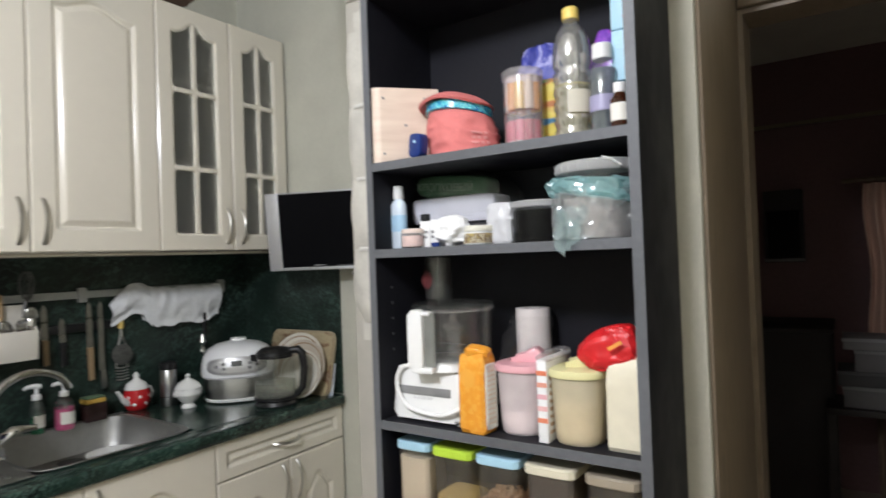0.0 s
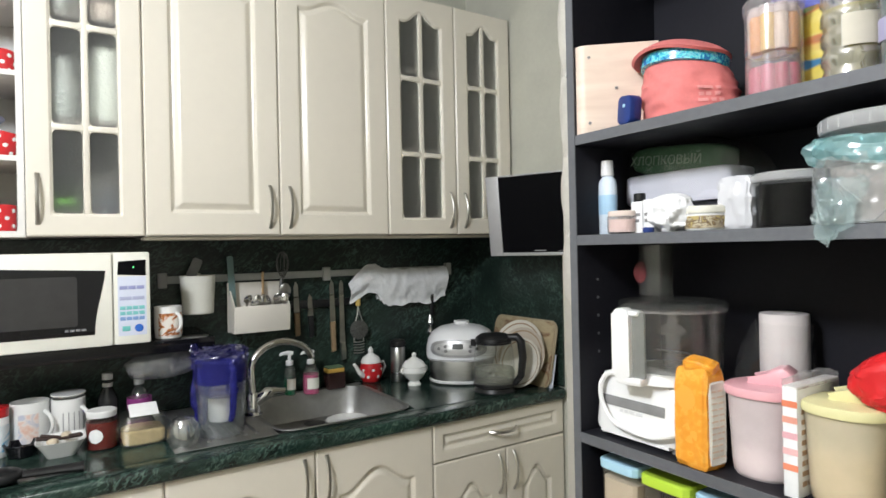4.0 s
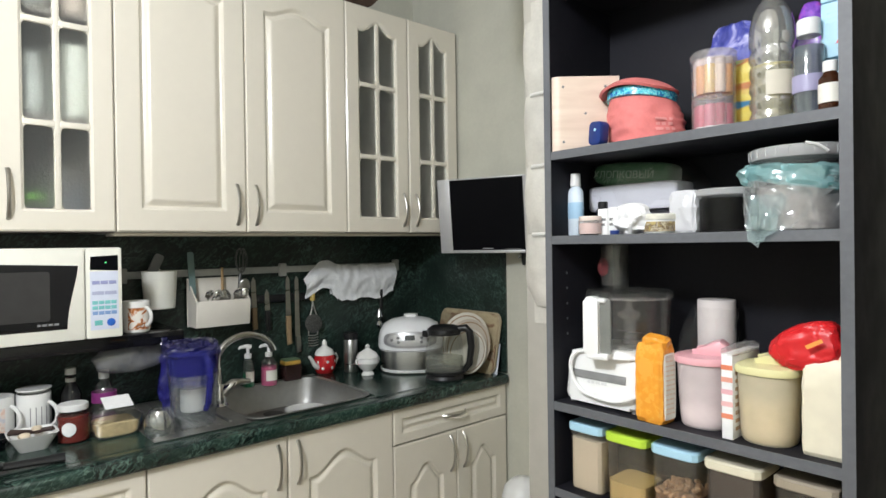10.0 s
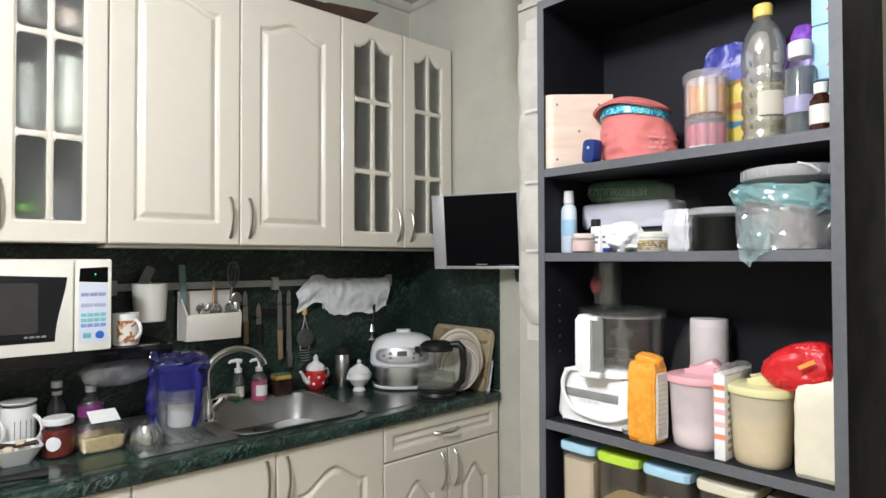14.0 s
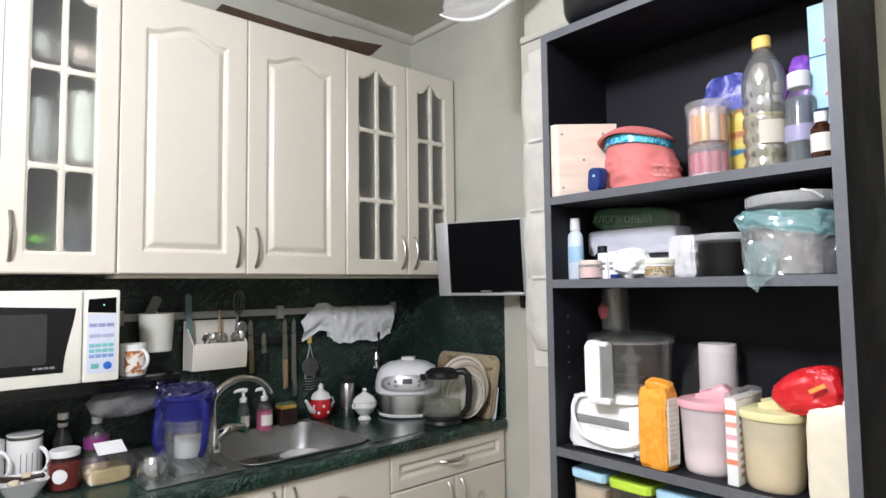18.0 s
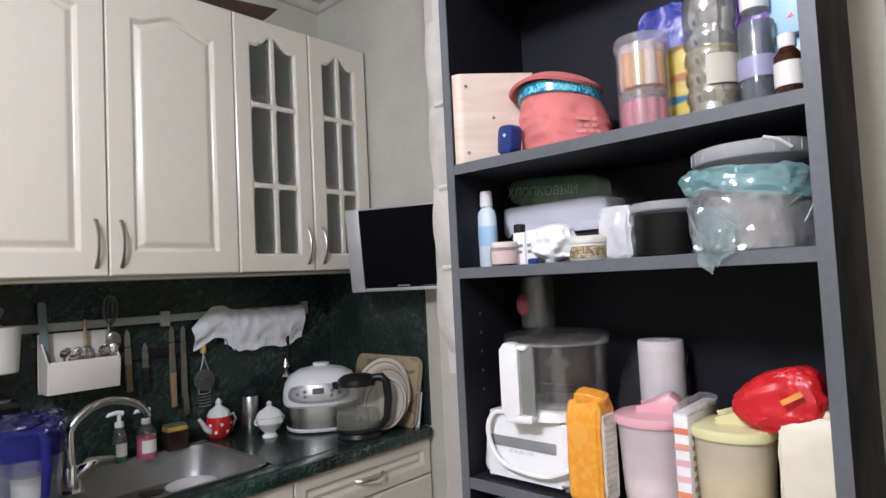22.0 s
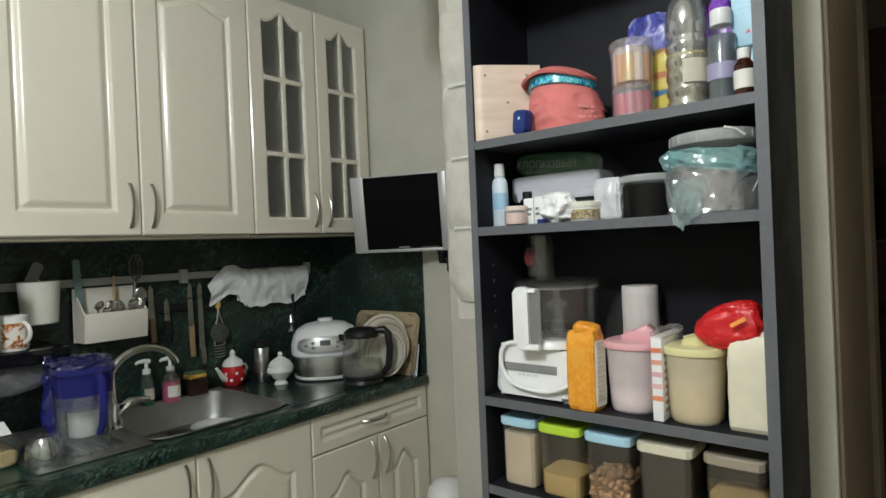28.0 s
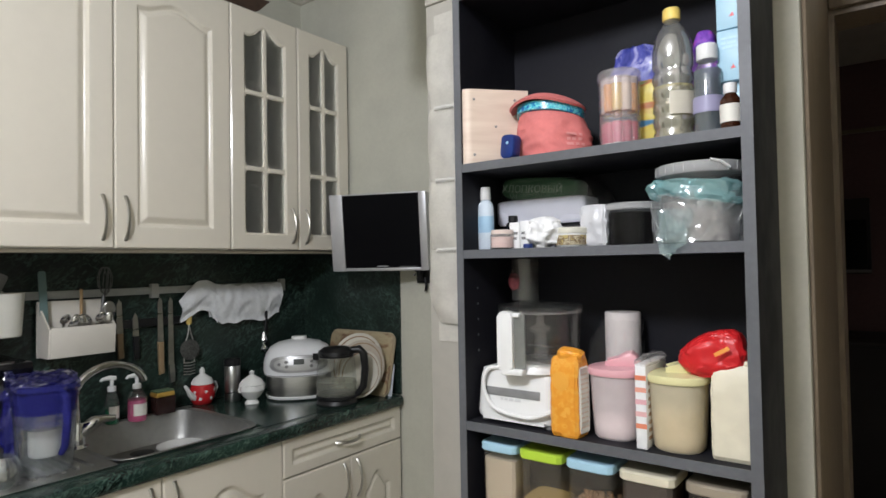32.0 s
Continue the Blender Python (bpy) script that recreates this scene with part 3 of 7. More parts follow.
# ---- fitted cabinets ----
def door_leaf(w, h, arch=0.0, thick=0.019, margin=0.066, cell=0.004):
    """A routed raised-panel door: u across, v up, n out; the panel's top may bow up in the middle."""
    nu, nv = max(8, round(w / cell)), max(8, round(h / cell))

    def depth(u, v):
        top = h - margin - (0.018 if arch else 0)
        if arch:
            s = min(1.0, max(0.0, abs(u - w / 2) / (w / 2 - margin)))
            top -= arch * (0.5 - 0.5 * math.cos(math.pi * min(1, s * 1.15)))
        d = min(u - margin, w - margin - u, v - margin, top - v)
        if d <= 0:
            e = min(u, v, w - u, h - v)
            return -0.004 * max(0, 1 - e / 0.005) ** 2
        if d < 0.013:
            return -0.006 * (1 - math.cos(math.pi * d / 0.013))
        rise = min(1, (d - 0.013) / 0.021)
        return -0.012 + 0.0115 * (0.35 * rise + 0.65 * (0.5 - 0.5 * math.cos(math.pi * rise)))

    own = bmesh.new()
    rows = [[own.verts.new((w * i / nu, h * j / nv, thick + depth(w * i / nu, h * j / nv))) for j in range(nv + 1)] for i in range(nu + 1)]
    for i in range(nu):
        for j in range(nv):
            own.faces.new((rows[i][j], rows[i + 1][j], rows[i + 1][j + 1], rows[i][j + 1]))
    rim = [rows[i][0] for i in range(nu + 1)] + [rows[nu][j] for j in range(1, nv + 1)] + [rows[i][nv] for i in range(nu - 1, -1, -1)] + [rows[0][j] for j in range(nv - 1, 0, -1)]
    back = [own.verts.new((v.co.x, v.co.y, 0)) for v in rim]
    for k in range(len(rim)):
        own.faces.new((rim[k], back[k], back[(k + 1) % len(rim)], rim[(k + 1) % len(rim)]))
    own.faces.new(back)
    return own


def bow_handle(length=0.10, out=0.024, along=(0, 1, 0)):
    a, pts, rad = Vector(along), [], []
    for k in range(15):
        s = k / 14
        pts.append(a * (length * (s - 0.5)) + Vector((0, 0, out * math.sin(math.pi * s) ** 0.7)))
        rad.append(0.0048 + 0.002 * abs(2 * s - 1) ** 3)
    return tube(pts, rad, 8, flat=0.75)


def place(bm, u, v, n=0.0):
    return moved(bm, Matrix.Translation((u, v, n)))


def framed_opening(w, h, stile, lo, top, thick, bead=0.007, cell=0.0045):
    """One routed door frame with a single opening under a shaped top and a bead round it."""
    nu, nv = round(w / cell), round(h / cell)

    def inside(u, v):
        return min(u - stile, w - stile - u, v - lo, top(u) - v)

    own, spot, deep = bmesh.new(), {}, {}
    for i in range(nu + 1):
        for j in range(nv + 1):
            u, v = w * i / nu, h * j / nv
            for _ in range(2):
                d = inside(u, v)
                if abs(d) < cell * 0.62 and 0 < i < nu and 0 < j < nv:
                    gu, gv = inside(u + 1e-4, v) - inside(u - 1e-4, v), inside(u, v + 1e-4) - inside(u, v - 1e-4)
                    size = (gu * gu + gv * gv) * 1e4 / 2 or 1.0
                    u, v = u - d * gu / size / 1.0, v - d * gv / size / 1.0
            d = inside(u, v)
            edge = min(u, v, w - u, h - v)
            n = thick - 0.004 * max(0, 1 - edge / 0.005) ** 2 - (0.006 * (1 + d / bead) if -bead < d <= 0.002 else 0)
            spot[i, j], deep[i, j] = own.verts.new((u, v, n)), d
    for i in range(nu):
        for j in range(nv):
            ring = ((i, j), (i + 1, j), (i + 1, j + 1), (i, j + 1))
            if sum(deep[c] for c in ring) / 4 < 0.0004:
                own.faces.new([spot[c] for c in ring])
    bmesh.ops.delete(own, geom=[v for v in own.verts if not v.link_faces], context="VERTS")
    rim = [e for e in own.edges if e.is_boundary]
    low = {}
    for e in rim:
        for v in e.verts:
            if v not in low:
                low[v] = own.verts.new((v.co.x, v.co.y, 0))
    for e in rim:
        a, b = e.verts
        own.faces.new((a, b, low[b], low[a]))
    bmesh.ops.recalc_face_normals(own, faces=own.faces[:])
    return own


def glazed_leaf(w, h, parent, arch=0.042, stile=0.062, thick=0.019):
    """A door with two columns of three panes, the top ones shaped under a scalloped rail."""
    mid, rail = 0.018, 0.018
    lo, hi = stile, h - 0.056
    cut = [lo, lo + (hi - lo) * 0.308, lo + (hi - lo) * 0.675, hi]
    inner = w / 2 - stile

    def top(u):
        return hi - arch * (0.5 - 0.5 * math.cos(math.pi * min(1, abs(u - w / 2) / inner * 1.2)))

    leaf = part("door", framed_opening(w, h, stile, lo, top, thick), CREAM, parent, "cream glazed door with six panes", M_CAB, 30)
    part("glazing_bar", box(w / 2 - mid / 2, w / 2 + mid / 2, stile - 0.002, hi + 0.004, 0, thick - 0.003, 0.005), CREAM, leaf, "", M_CAB)
    for c in cut[1:3]:
        for a, b in ((stile - 0.002, w / 2 - mid / 2 + 0.004), (w / 2 + mid / 2 - 0.004, w - stile + 0.002)):
            part("glazing_bar", box(a, b, c - rail / 2, c + rail / 2, 0, thick - 0.002, 0.004), CREAM, leaf, "", M_CAB)
    for a, b in ((stile - 0.003, w / 2 - mid / 2 + 0.003), (w / 2 + mid / 2 - 0.003, w - stile + 0.003)):
        for c, d in zip(cut, cut[1:]):
            part("pane", box(a, b, c - 0.003, d + 0.003, 0.006, 0.010), CAB_GLASS, leaf, "", M_CAB).visible_shadow = False
            for px, sx in ((a + 0.003, 1), (b - 0.003, -1)):
                for pz, sz in ((c + (0.009 if c > lo else 0), 1), (d - 0.009, -1)):
                    if sz < 0 and d == hi:
                        continue
                    r = 0.011
                    ring = [(px - sx * 0.001, pz - sz * 0.001)] + [(px + sx * r * (1 - math.sin(radians(t))), pz + sz * r * (1 - math.cos(radians(t)))) for t in (0, 22, 45, 68, 90)]
                    part("corner_fillet", prism(ring if sx * sz < 0 else ring[::-1], 0.003, thick - 0.004), CREAM, leaf, "", M_CAB)
    return leaf


def carcass(u, w, h, d, mat, shelves=(), covered=True):
    """The panels of an open box behind the doors: back at n = -d, front at n = 0."""
    t = 0.016
    for name, *sides in (("side_panel", 0, t, 0, h, -d, -0.001), ("side_panel", w - t, w, 0, h, -d, -0.001), ("bottom_panel", t, w - t, 0, t, -d, -0.001), ("top_panel", t, w - t, h - t, h, -d, -0.001), ("back_panel", t, w - t, t, h - t, -d, -d + 0.006)):
        if covered or name != "top_panel":
            part(name, box(*sides), mat, u, "", M_CAB)
    for s in shelves:
        part("shelf", box(t, w - t, s, s + t, -d + 0.006, -0.006), mat, u, "", M_CAB)


GAP = 0.0018
WH, WD = WALL_T - WALL_B, FRONT - BACK - 0.021


def unit(name, y0, y1, z0, z1, depth, label, inside=CARCASS, shelves=(), group="kitchen cabinets", x=FRONT - 0.019, covered=True):
    u = thing(name, (x, y0, z0), label, "cabinet", group)
    carcass(u, y1 - y0, z1 - z0, depth, inside, shelves, covered)
    return u


def solid_door(u, a, b, z0, z1, arch, side, hz, hang=True):
    leaf = part("door", place(door_leaf(b - a - 2 * GAP, z1 - z0 - 2 * GAP, arch), a + GAP, z0 + GAP), CREAM, u, "cream raised-panel door", M_CAB)
    part("handle", place(bow_handle(0.134), b - 0.033 if side > 0 else a + 0.033, hz, 0.018), NICKEL, leaf, "satin nickel bow handle", M_CAB)
    return leaf


Y = (0.10, 0.702, 0.903, 1.189, 1.587, 1.985, 2.287, 2.564)
hood_unit = unit("wall_cabinet", Y[0], Y[1], 1.775, WALL_T, WD, "short cream wall cabinet over the cooker")
solid_door(hood_unit, 0, 0.30, 0, WALL_T - 1.775, 0.03, 1, 0.09)
solid_door(hood_unit, 0.30, 0.602, 0, WALL_T - 1.775, 0.03, -1, 0.09)
big = unit("wall_cabinet", Y[3], Y[5], WALL_B, WALL_T, WD, "cream two-door wall cabinet with raised panels")
solid_door(big, 0, 0.398, 0, WH, 0.035, 1, 0.093)
solid_door(big, 0.398, 0.796, 0, WH, 0.035, -1, 0.093)
display = unit("wall_cabinet", Y[5], Y[7], WALL_B, WALL_T, WD, "cream wall cabinet with two glazed doors", SHADED_INSIDE, (0.31, 0.61))
for a, side in ((0, 1), (0.302, -1)):
    leaf = glazed_leaf((0.301 if side > 0 else 0.274) - 2 * GAP, WH - 2 * GAP, display)
    leaf.location = (0, a + GAP, GAP)
    part("handle", place(bow_handle(0.134), 0.301 - 0.033 if side > 0 else 0.033, 0.093, 0.018), NICKEL, leaf, "satin nickel bow handle", M_CAB)
single = unit("wall_cabinet", Y[2], Y[3], WALL_B, WALL_T, WD, "cream wall cabinet with one glazed door full of crockery", SHADED_INSIDE, (0.31, 0.61))
leaf = glazed_leaf(0.286 - 2 * GAP, WH - 2 * GAP, single)
leaf.location = (0, GAP, GAP)
part("handle", place(bow_handle(0.134), 0.026, 0.100, 0.018), NICKEL, leaf, "satin nickel bow handle", M_CAB)

for u, wide in ((big, Y[5] - Y[3]), (display, Y[7] - Y[5])):
    part("light_rail", box(0.001, wide - 0.001, -0.011, -0.0005, -0.13, -0.016, 0.002), CREAM, u, "cream strip under the cabinet", M_CAB)

opened = thing("open_wall_shelf", (FRONT, Y[1], WALL_B), "white open wall shelf unit holding red spotted cups", "shelf unit", "kitchen cabinets")
ow = Y[2] - Y[1]
carcass(opened, ow, WH, WD + 0.008, CARCASS)
OPEN_Z = [1.470, 1.672, 1.897, 2.115]
for z in OPEN_Z[1:]:
    part("shelf", box(0.016, ow - 0.016, z - WALL_B - 0.014, z - WALL_B, -WD - 0.01, -0.003), CARCASS, opened, "", M_CAB)

# base units
BX, BZ0, BZ1 = -1.105, 0.10, 0.832
BD = BX - BACK - 0.03
drawers = unit("base_cabinet", Y[1], Y[3], BZ0, BZ1, BD, "cream base cabinet with drawers", x=BX)
BH = BZ1 - BZ0
for z0, z1 in ((BH - 0.135, BH), (BH - 0.43, BH - 0.135), (0, BH - 0.43)):
    leaf = part("drawer", place(door_leaf(Y[3] - Y[1] - 2 * GAP, z1 - z0 - 2 * GAP, 0, margin=0.036), GAP, z0 + GAP), CREAM, drawers, "cream drawer front", M_CAB)
    part("handle", place(bow_handle(0.118, 0.032, (1, 0, 0)), (Y[3] - Y[1]) / 2, (z0 + z1) / 2, 0.016), NICKEL, leaf, "satin nickel bow handle", M_CAB)
sink_unit = unit("base_cabinet", Y[3], Y[5], BZ0, BZ1, BD, "cream two-door base cabinet under the sink", x=BX, covered=False)
solid_door(sink_unit, 0, 0.398, 0, BH, 0.06, 1, BH - 0.09)
solid_door(sink_unit, 0.398, 0.796, 0, BH, 0.06, -1, BH - 0.09)
corner = unit("base_cabinet", Y[5], Y[7], BZ0, BZ1, BD, "cream base cabinet with a drawer above two arched doors", x=BX)
leaf = part("drawer", place(door_leaf(Y[7] - Y[5] - 0.004, 0.125, 0, margin=0.034), 0.002, BH - 0.127), CREAM, corner, "cream drawer front", M_CAB)
part("handle", place(bow_handle(0.118, 0.032, (1, 0, 0)), 0.29, BH - 0.067, 0.016), NICKEL, leaf, "satin nickel bow handle", M_CAB)
solid_door(corner, 0, 0.30, 0, BH - 0.13, 0.06, 1, BH - 0.215)
solid_door(corner, 0.30, Y[7] - Y[5], 0, BH - 0.13, 0.06, -1, BH - 0.215)
structure("baseboard", box(BX - 0.06, BX - 0.045, 0.1, END, 0, 0.10), CREAM, "cream plinth below the base cabinets", "plinth")

# worktop with the sink's opening
SK = (-1.625, -1.165, 1.235, 1.965)
top = thing("worktop", (0, 0, CTOP - 0.04), "dark green marble-effect kitchen worktop with a rounded front", "worktop")
part("front_strip", box(SK[1] + 0.014, -1.066, 0.705, END - 0.009, 0, 0.04, 0.012, 3), MARBLE, top)
part("back_strip", box(BACK + 0.009, SK[0], 0.705, END - 0.009, 0.001, 0.0398), MARBLE, top)
part("slab", box(SK[0], SK[1] + 0.020, 0.705, SK[2], 0.001, 0.0396), MARBLE, top)
part("slab", box(SK[0], SK[1] + 0.020, SK[3], END - 0.009, 0.001, 0.0397), MARBLE, top)
part("slab", box(SK[1], SK[1] + 0.020, SK[2], SK[3], 0.001, 0.0395), MARBLE, top)

# ---- dark shelf unit ----
SX0, SX1, SF, SB = -0.197, 0.348, 1.730, 1.955
IX0, IX1 = SX0 + 0.016, SX1 - 0.017
SHELF_Z = [0.30, 0.61, 0.902, 1.080, 1.421, 1.594]
rack = thing("shelf_unit", (0, 0, 0), "tall anthracite shelf unit crammed with food and kitchenware", "shelf unit")
part("side_panel", box(SX0, IX0, SF + 0.002, SB, 0, 1.945), ANTHRACITE, rack)
part("side_panel", box(IX1, SX1, SF + 0.002, SB, 0, 1.945), ANTHRACITE, rack)
part("edge_strip", box(SX0, IX0, SF, SF + 0.002, 0, 1.945), LIT_GREY, rack, "front edge, coloured lighter for the light it catches")
part("edge_strip", box(IX1, SX1, SF, SF + 0.002, 0, 1.945), LIT_GREY, rack, "front edge, coloured lighter for the light it catches")
part("back_panel", box(IX0, IX1, SB - 0.004, SB, 0.05, 1.927), ANTHRACITE, rack)
part("top_panel", box(IX0, IX1, SF + 0.002, SB - 0.004, 1.927, 1.945), ANTHRACITE, rack)
part("edge_strip", box(IX0, IX1, SF, SF + 0.002, 1.927, 1.945), LIT_GREY, rack, "front edge, coloured lighter for the light it catches")
part("plinth", box(IX0, IX1, SF + 0.02, SF + 0.036, 0, 0.07), ANTHRACITE, rack)
for z in SHELF_Z:
    board = part("shelf", box(IX0, IX1, SF + 0.004, SB - 0.004, z - 0.017, z), ANTHRACITE, rack)
    part("edge_strip", box(IX0, IX1, SF + 0.001, SF + 0.004, z - 0.017, z), LIT_GREY, board, "front edge, coloured lighter for the light it catches")
for y in (SF + 0.050,):
    for k in range(5):
        part("pin_hole", moved(lathe([(0.0028, 0), (0.0028, 0.0004), (0.0012, 0.0005)], n=10), pose(IX0, y, 1.215 + 0.032 * k, 0, 90, 0)), LIT_GREY, rack)
S5, S4, S3, S2 = SHELF_Z[2:]

# hanging pockets on the pier beside the shelf unit
pockets = thing("hanging_organizer", (0, 0, 0), "off-white fabric hanging organizer with bulging pockets on the pier", "organizer")
ox0, ox1 = -0.440, -0.348
ORG = material("soft_white_fabric", (0.56, 0.54, 0.485), 0.8, scale=160, vary=0.05, bump=0.2, stain=0.12)
ORG_EDGE = material("stiff_white_hem", (0.66, 0.65, 0.61), 0.6, vary=0.05)
POCKETS = [(1.245, 1.430), (1.432, 1.604), (1.606, 1.786), (1.788, 1.975)]
part("backing", box(ox0 + 0.024, -0.30, PIER_F - 0.0125, PIER_F - 0.0104, 1.20, 2.03), ORG, pockets)
for k, (low, high) in enumerate(POCKETS):
    def pocket_face(u, v):
        full = math.sin(math.pi * min(1, 0.16 + 0.80 * (1 - v)) ** 1.0)
        lean = math.sin(math.pi * u) ** 0.5
        x = ox0 + 0.010 * (1 - full) + (0.022 * max(0, 1 - v * 4) if k == 0 else 0) + (ox1 - ox0) * u
        y = PIER_F - 0.013 - (0.004 + 0.020 * full) * lean - 0.003 * noise.noise(Vector((u * 3, v * 4, 2.0 + k)))
        return Vector((x, y, low + (high - low) * v))
    part("pocket", grid(pocket_face, 14, 18, 0.0015), ORG, pockets, "bulging fabric pocket")
    if k < 3:
        hem = [pocket_face(0.30 + 0.62 * q / 8, 1.0) + Vector((0.004, -0.004, 0.0)) for q in range(9)]
        part("hem", tube(hem, 0.0042, 8), ORG_EDGE, pockets, "stiff white pocket hem")
        for q in range(9):
            part("stitch", moved(box(-0.0014, 0.0014, -0.0012, 0.0012, -0.0065, 0.0), Matrix.Translation(hem[q] + Vector((0, -0.003, 0)))), ORG_EDGE, pockets)


# ---- things on the shelf unit ----
def bottle(name, at, profile, mat, label, category, cap=None, cap_mat=None, band=None, band_mat=None, fill=None, fill_mat=None, square=2.0, sx=1.0, sy=1.0, wall=0.0015):
    """A bottle or jar from its outer profile, with a cap, a label band (z0, z1, radius) and a filling up to a height."""
    ob = thing(name, at, label, category)
    body = part("body", shell(profile, wall, n=36, square=square, sx=sx, sy=sy), mat, ob)
    if cap:
        part("cap", lathe(cap, n=28, square=square if square > 3 else 2.0, sx=sx if square > 3 else 1, sy=sy if square > 3 else 1), cap_mat, ob)
    if band:
        z0, z1, r = band
        part("label", lathe([(r, z0), (r + 0.0004, z0), (r + 0.0004, z1), (r, z1), (r - 0.0002, (z0 + z1) / 2)], n=36, square=square, sx=sx, sy=sy, caps=False), band_mat, ob)
    if fill:
        inner = [(max(r - wall - 0.0004, 0.001), z + 0.003 if k == 0 else z) for k, (r, z) in enumerate(profile) if z < fill]
        last = inner[-1][0]
        part("filling", lathe(inner + [(last, fill)], n=36, square=square, sx=sx, sy=sy), fill_mat, ob)
    return ob


# top row
board = thing("plywood_board", (0, 0, S2), "pale birch plywood sheet with a rolled edge standing upright", "board")


def bent(u, v):
    s = u * 0.205
    c, r = Vector((-0.176, 1.755)), 0.019
    turn = radians(258)
    if s < r * turn:
        a = radians(60) + s / r
        p = c + Vector((r * math.cos(a), r * math.sin(a)))
    else:
        a = radians(60) + turn
        p = c + Vector((r * math.cos(a), r * math.sin(a))) + (s - r * turn) * Vector((-math.sin(a), math.cos(a)))
    return Vector((p.x, p.y, 0.152 * v + 0.0005))


part("panel", grid(bent, 60, 4, 0.004), BIRCH, board)
for u, v in ((0.44, 0.86), (0.44, 0.12), (0.66, 0.50), (0.86, 0.86)):
    q0 = bent(u, v)
    part("screw", moved(lathe([(0.0026, 0), (0.0026, 0.001), (0.001, 0.0014)], n=10), pose(q0.x + 0.0002, q0.y - 0.0005, q0.z, 90, 0, 48)), GREY_PL, board)
clip = thing("blue_case", (-0.079, 1.748, S2), "small dark blue plastic case leaning upright", "case")
part("body", prism(round_rect(0.034, 0.046, 0.010, 4, 0, 0.0235), -0.012, 0.012, 0.004), BLUE, clip, "", pose(0, 0, 0.0005, 0, 7, -14) @ M_SH)
part("stud", place(lathe([(0.003, 0), (0.003, 0.001), (0.001, 0.0014)], n=12), 0.002, 0.03, 0.012), SKY_LID, clip, "", pose(0, 0, 0.0005, 0, 7, -14) @ M_SH)

pot = thing("fabric_basket", (-0.016, 1.826, S2), "salmon fabric storage pouch with a shiny turquoise zip", "pouch")


def pouch_side(u, v):
    a = 2 * math.pi * u
    c, q = math.cos(a), math.sin(a)
    fold = 1 - 2.4 * abs(noise.noise(Vector((1.5 * c + 2.2 * v, 1.5 * q, 3.2 * v - 0.8 * c)))) + 0.4 * (1 - 2.4 * abs(noise.noise(Vector((3.5 * c - v, 3.5 * q, 5 * v)))))
    r = 0.0715 - 0.012 * v + 0.004 * math.sin(math.pi * v) + 0.0042 * fold * math.sin(math.pi * (0.1 + 0.85 * v))
    return Vector((r * c - 0.012 * v, r * q, 0.094 * v - 0.010 * v * c))


def pouch_lid(u, v):
    a = 2 * math.pi * u
    r = 0.0005 + 0.071 * v
    z = 0.022 * (1 - v ** 3) - 0.004 * v + 0.003 * math.sin(a * 3) * v * v
    return Vector((r * math.cos(a), r * math.sin(a), z))


part("body", grid(pouch_side, 80, 26, 0.002), SALMON, pot)
part("lid", moved(grid(pouch_lid, 56, 14, 0.005), pose(-0.017, -0.006, 0.101, -7, 2, 0)), SALMON, pot)
part("zip", moved(lathe([(0.060, 0), (0.0655, 0.001), (0.0665, 0.017), (0.062, 0.018)], n=48), pose(-0.014, -0.003, 0.083, -7, 4, 0)), colours("shiny_turquoise_tape", [(0.40, (0.02, 0.16, 0.42)), (0.48, (0.05, 0.50, 0.62)), (0.56, (0.25, 0.75, 0.72)), (0.62, (0.04, 0.22, 0.50))], 90, 0.2, bump=0.2), pot, "glittering turquoise zip tape")
part("seam", moved(lathe([(0.0755, 0), (0.0775, 0.002), (0.0755, 0.004)], n=48), pose(0, 0, 0.001)), SALMON, pot)
PALE_PRINT = paint("faded_salmon_print", (0.70, 0.29, 0.275), 0.7)
for row, turns in enumerate(((0.865, 0.880, 0.905, 0.930), (0.870, 0.892, 0.918), (0.868, 0.885, 0.900, 0.925))):
    for q in turns:
        part("print", grid(lambda u, v: pouch_side(q + 0.016 * u, 0.20 + 0.11 * row + 0.06 * v) * 1.0 + 0.0016 * Vector((math.cos(2 * math.pi * q), math.sin(2 * math.pi * q), 0)), 3, 2, 0.0003), PALE_PRINT, pot, "faded pale print")

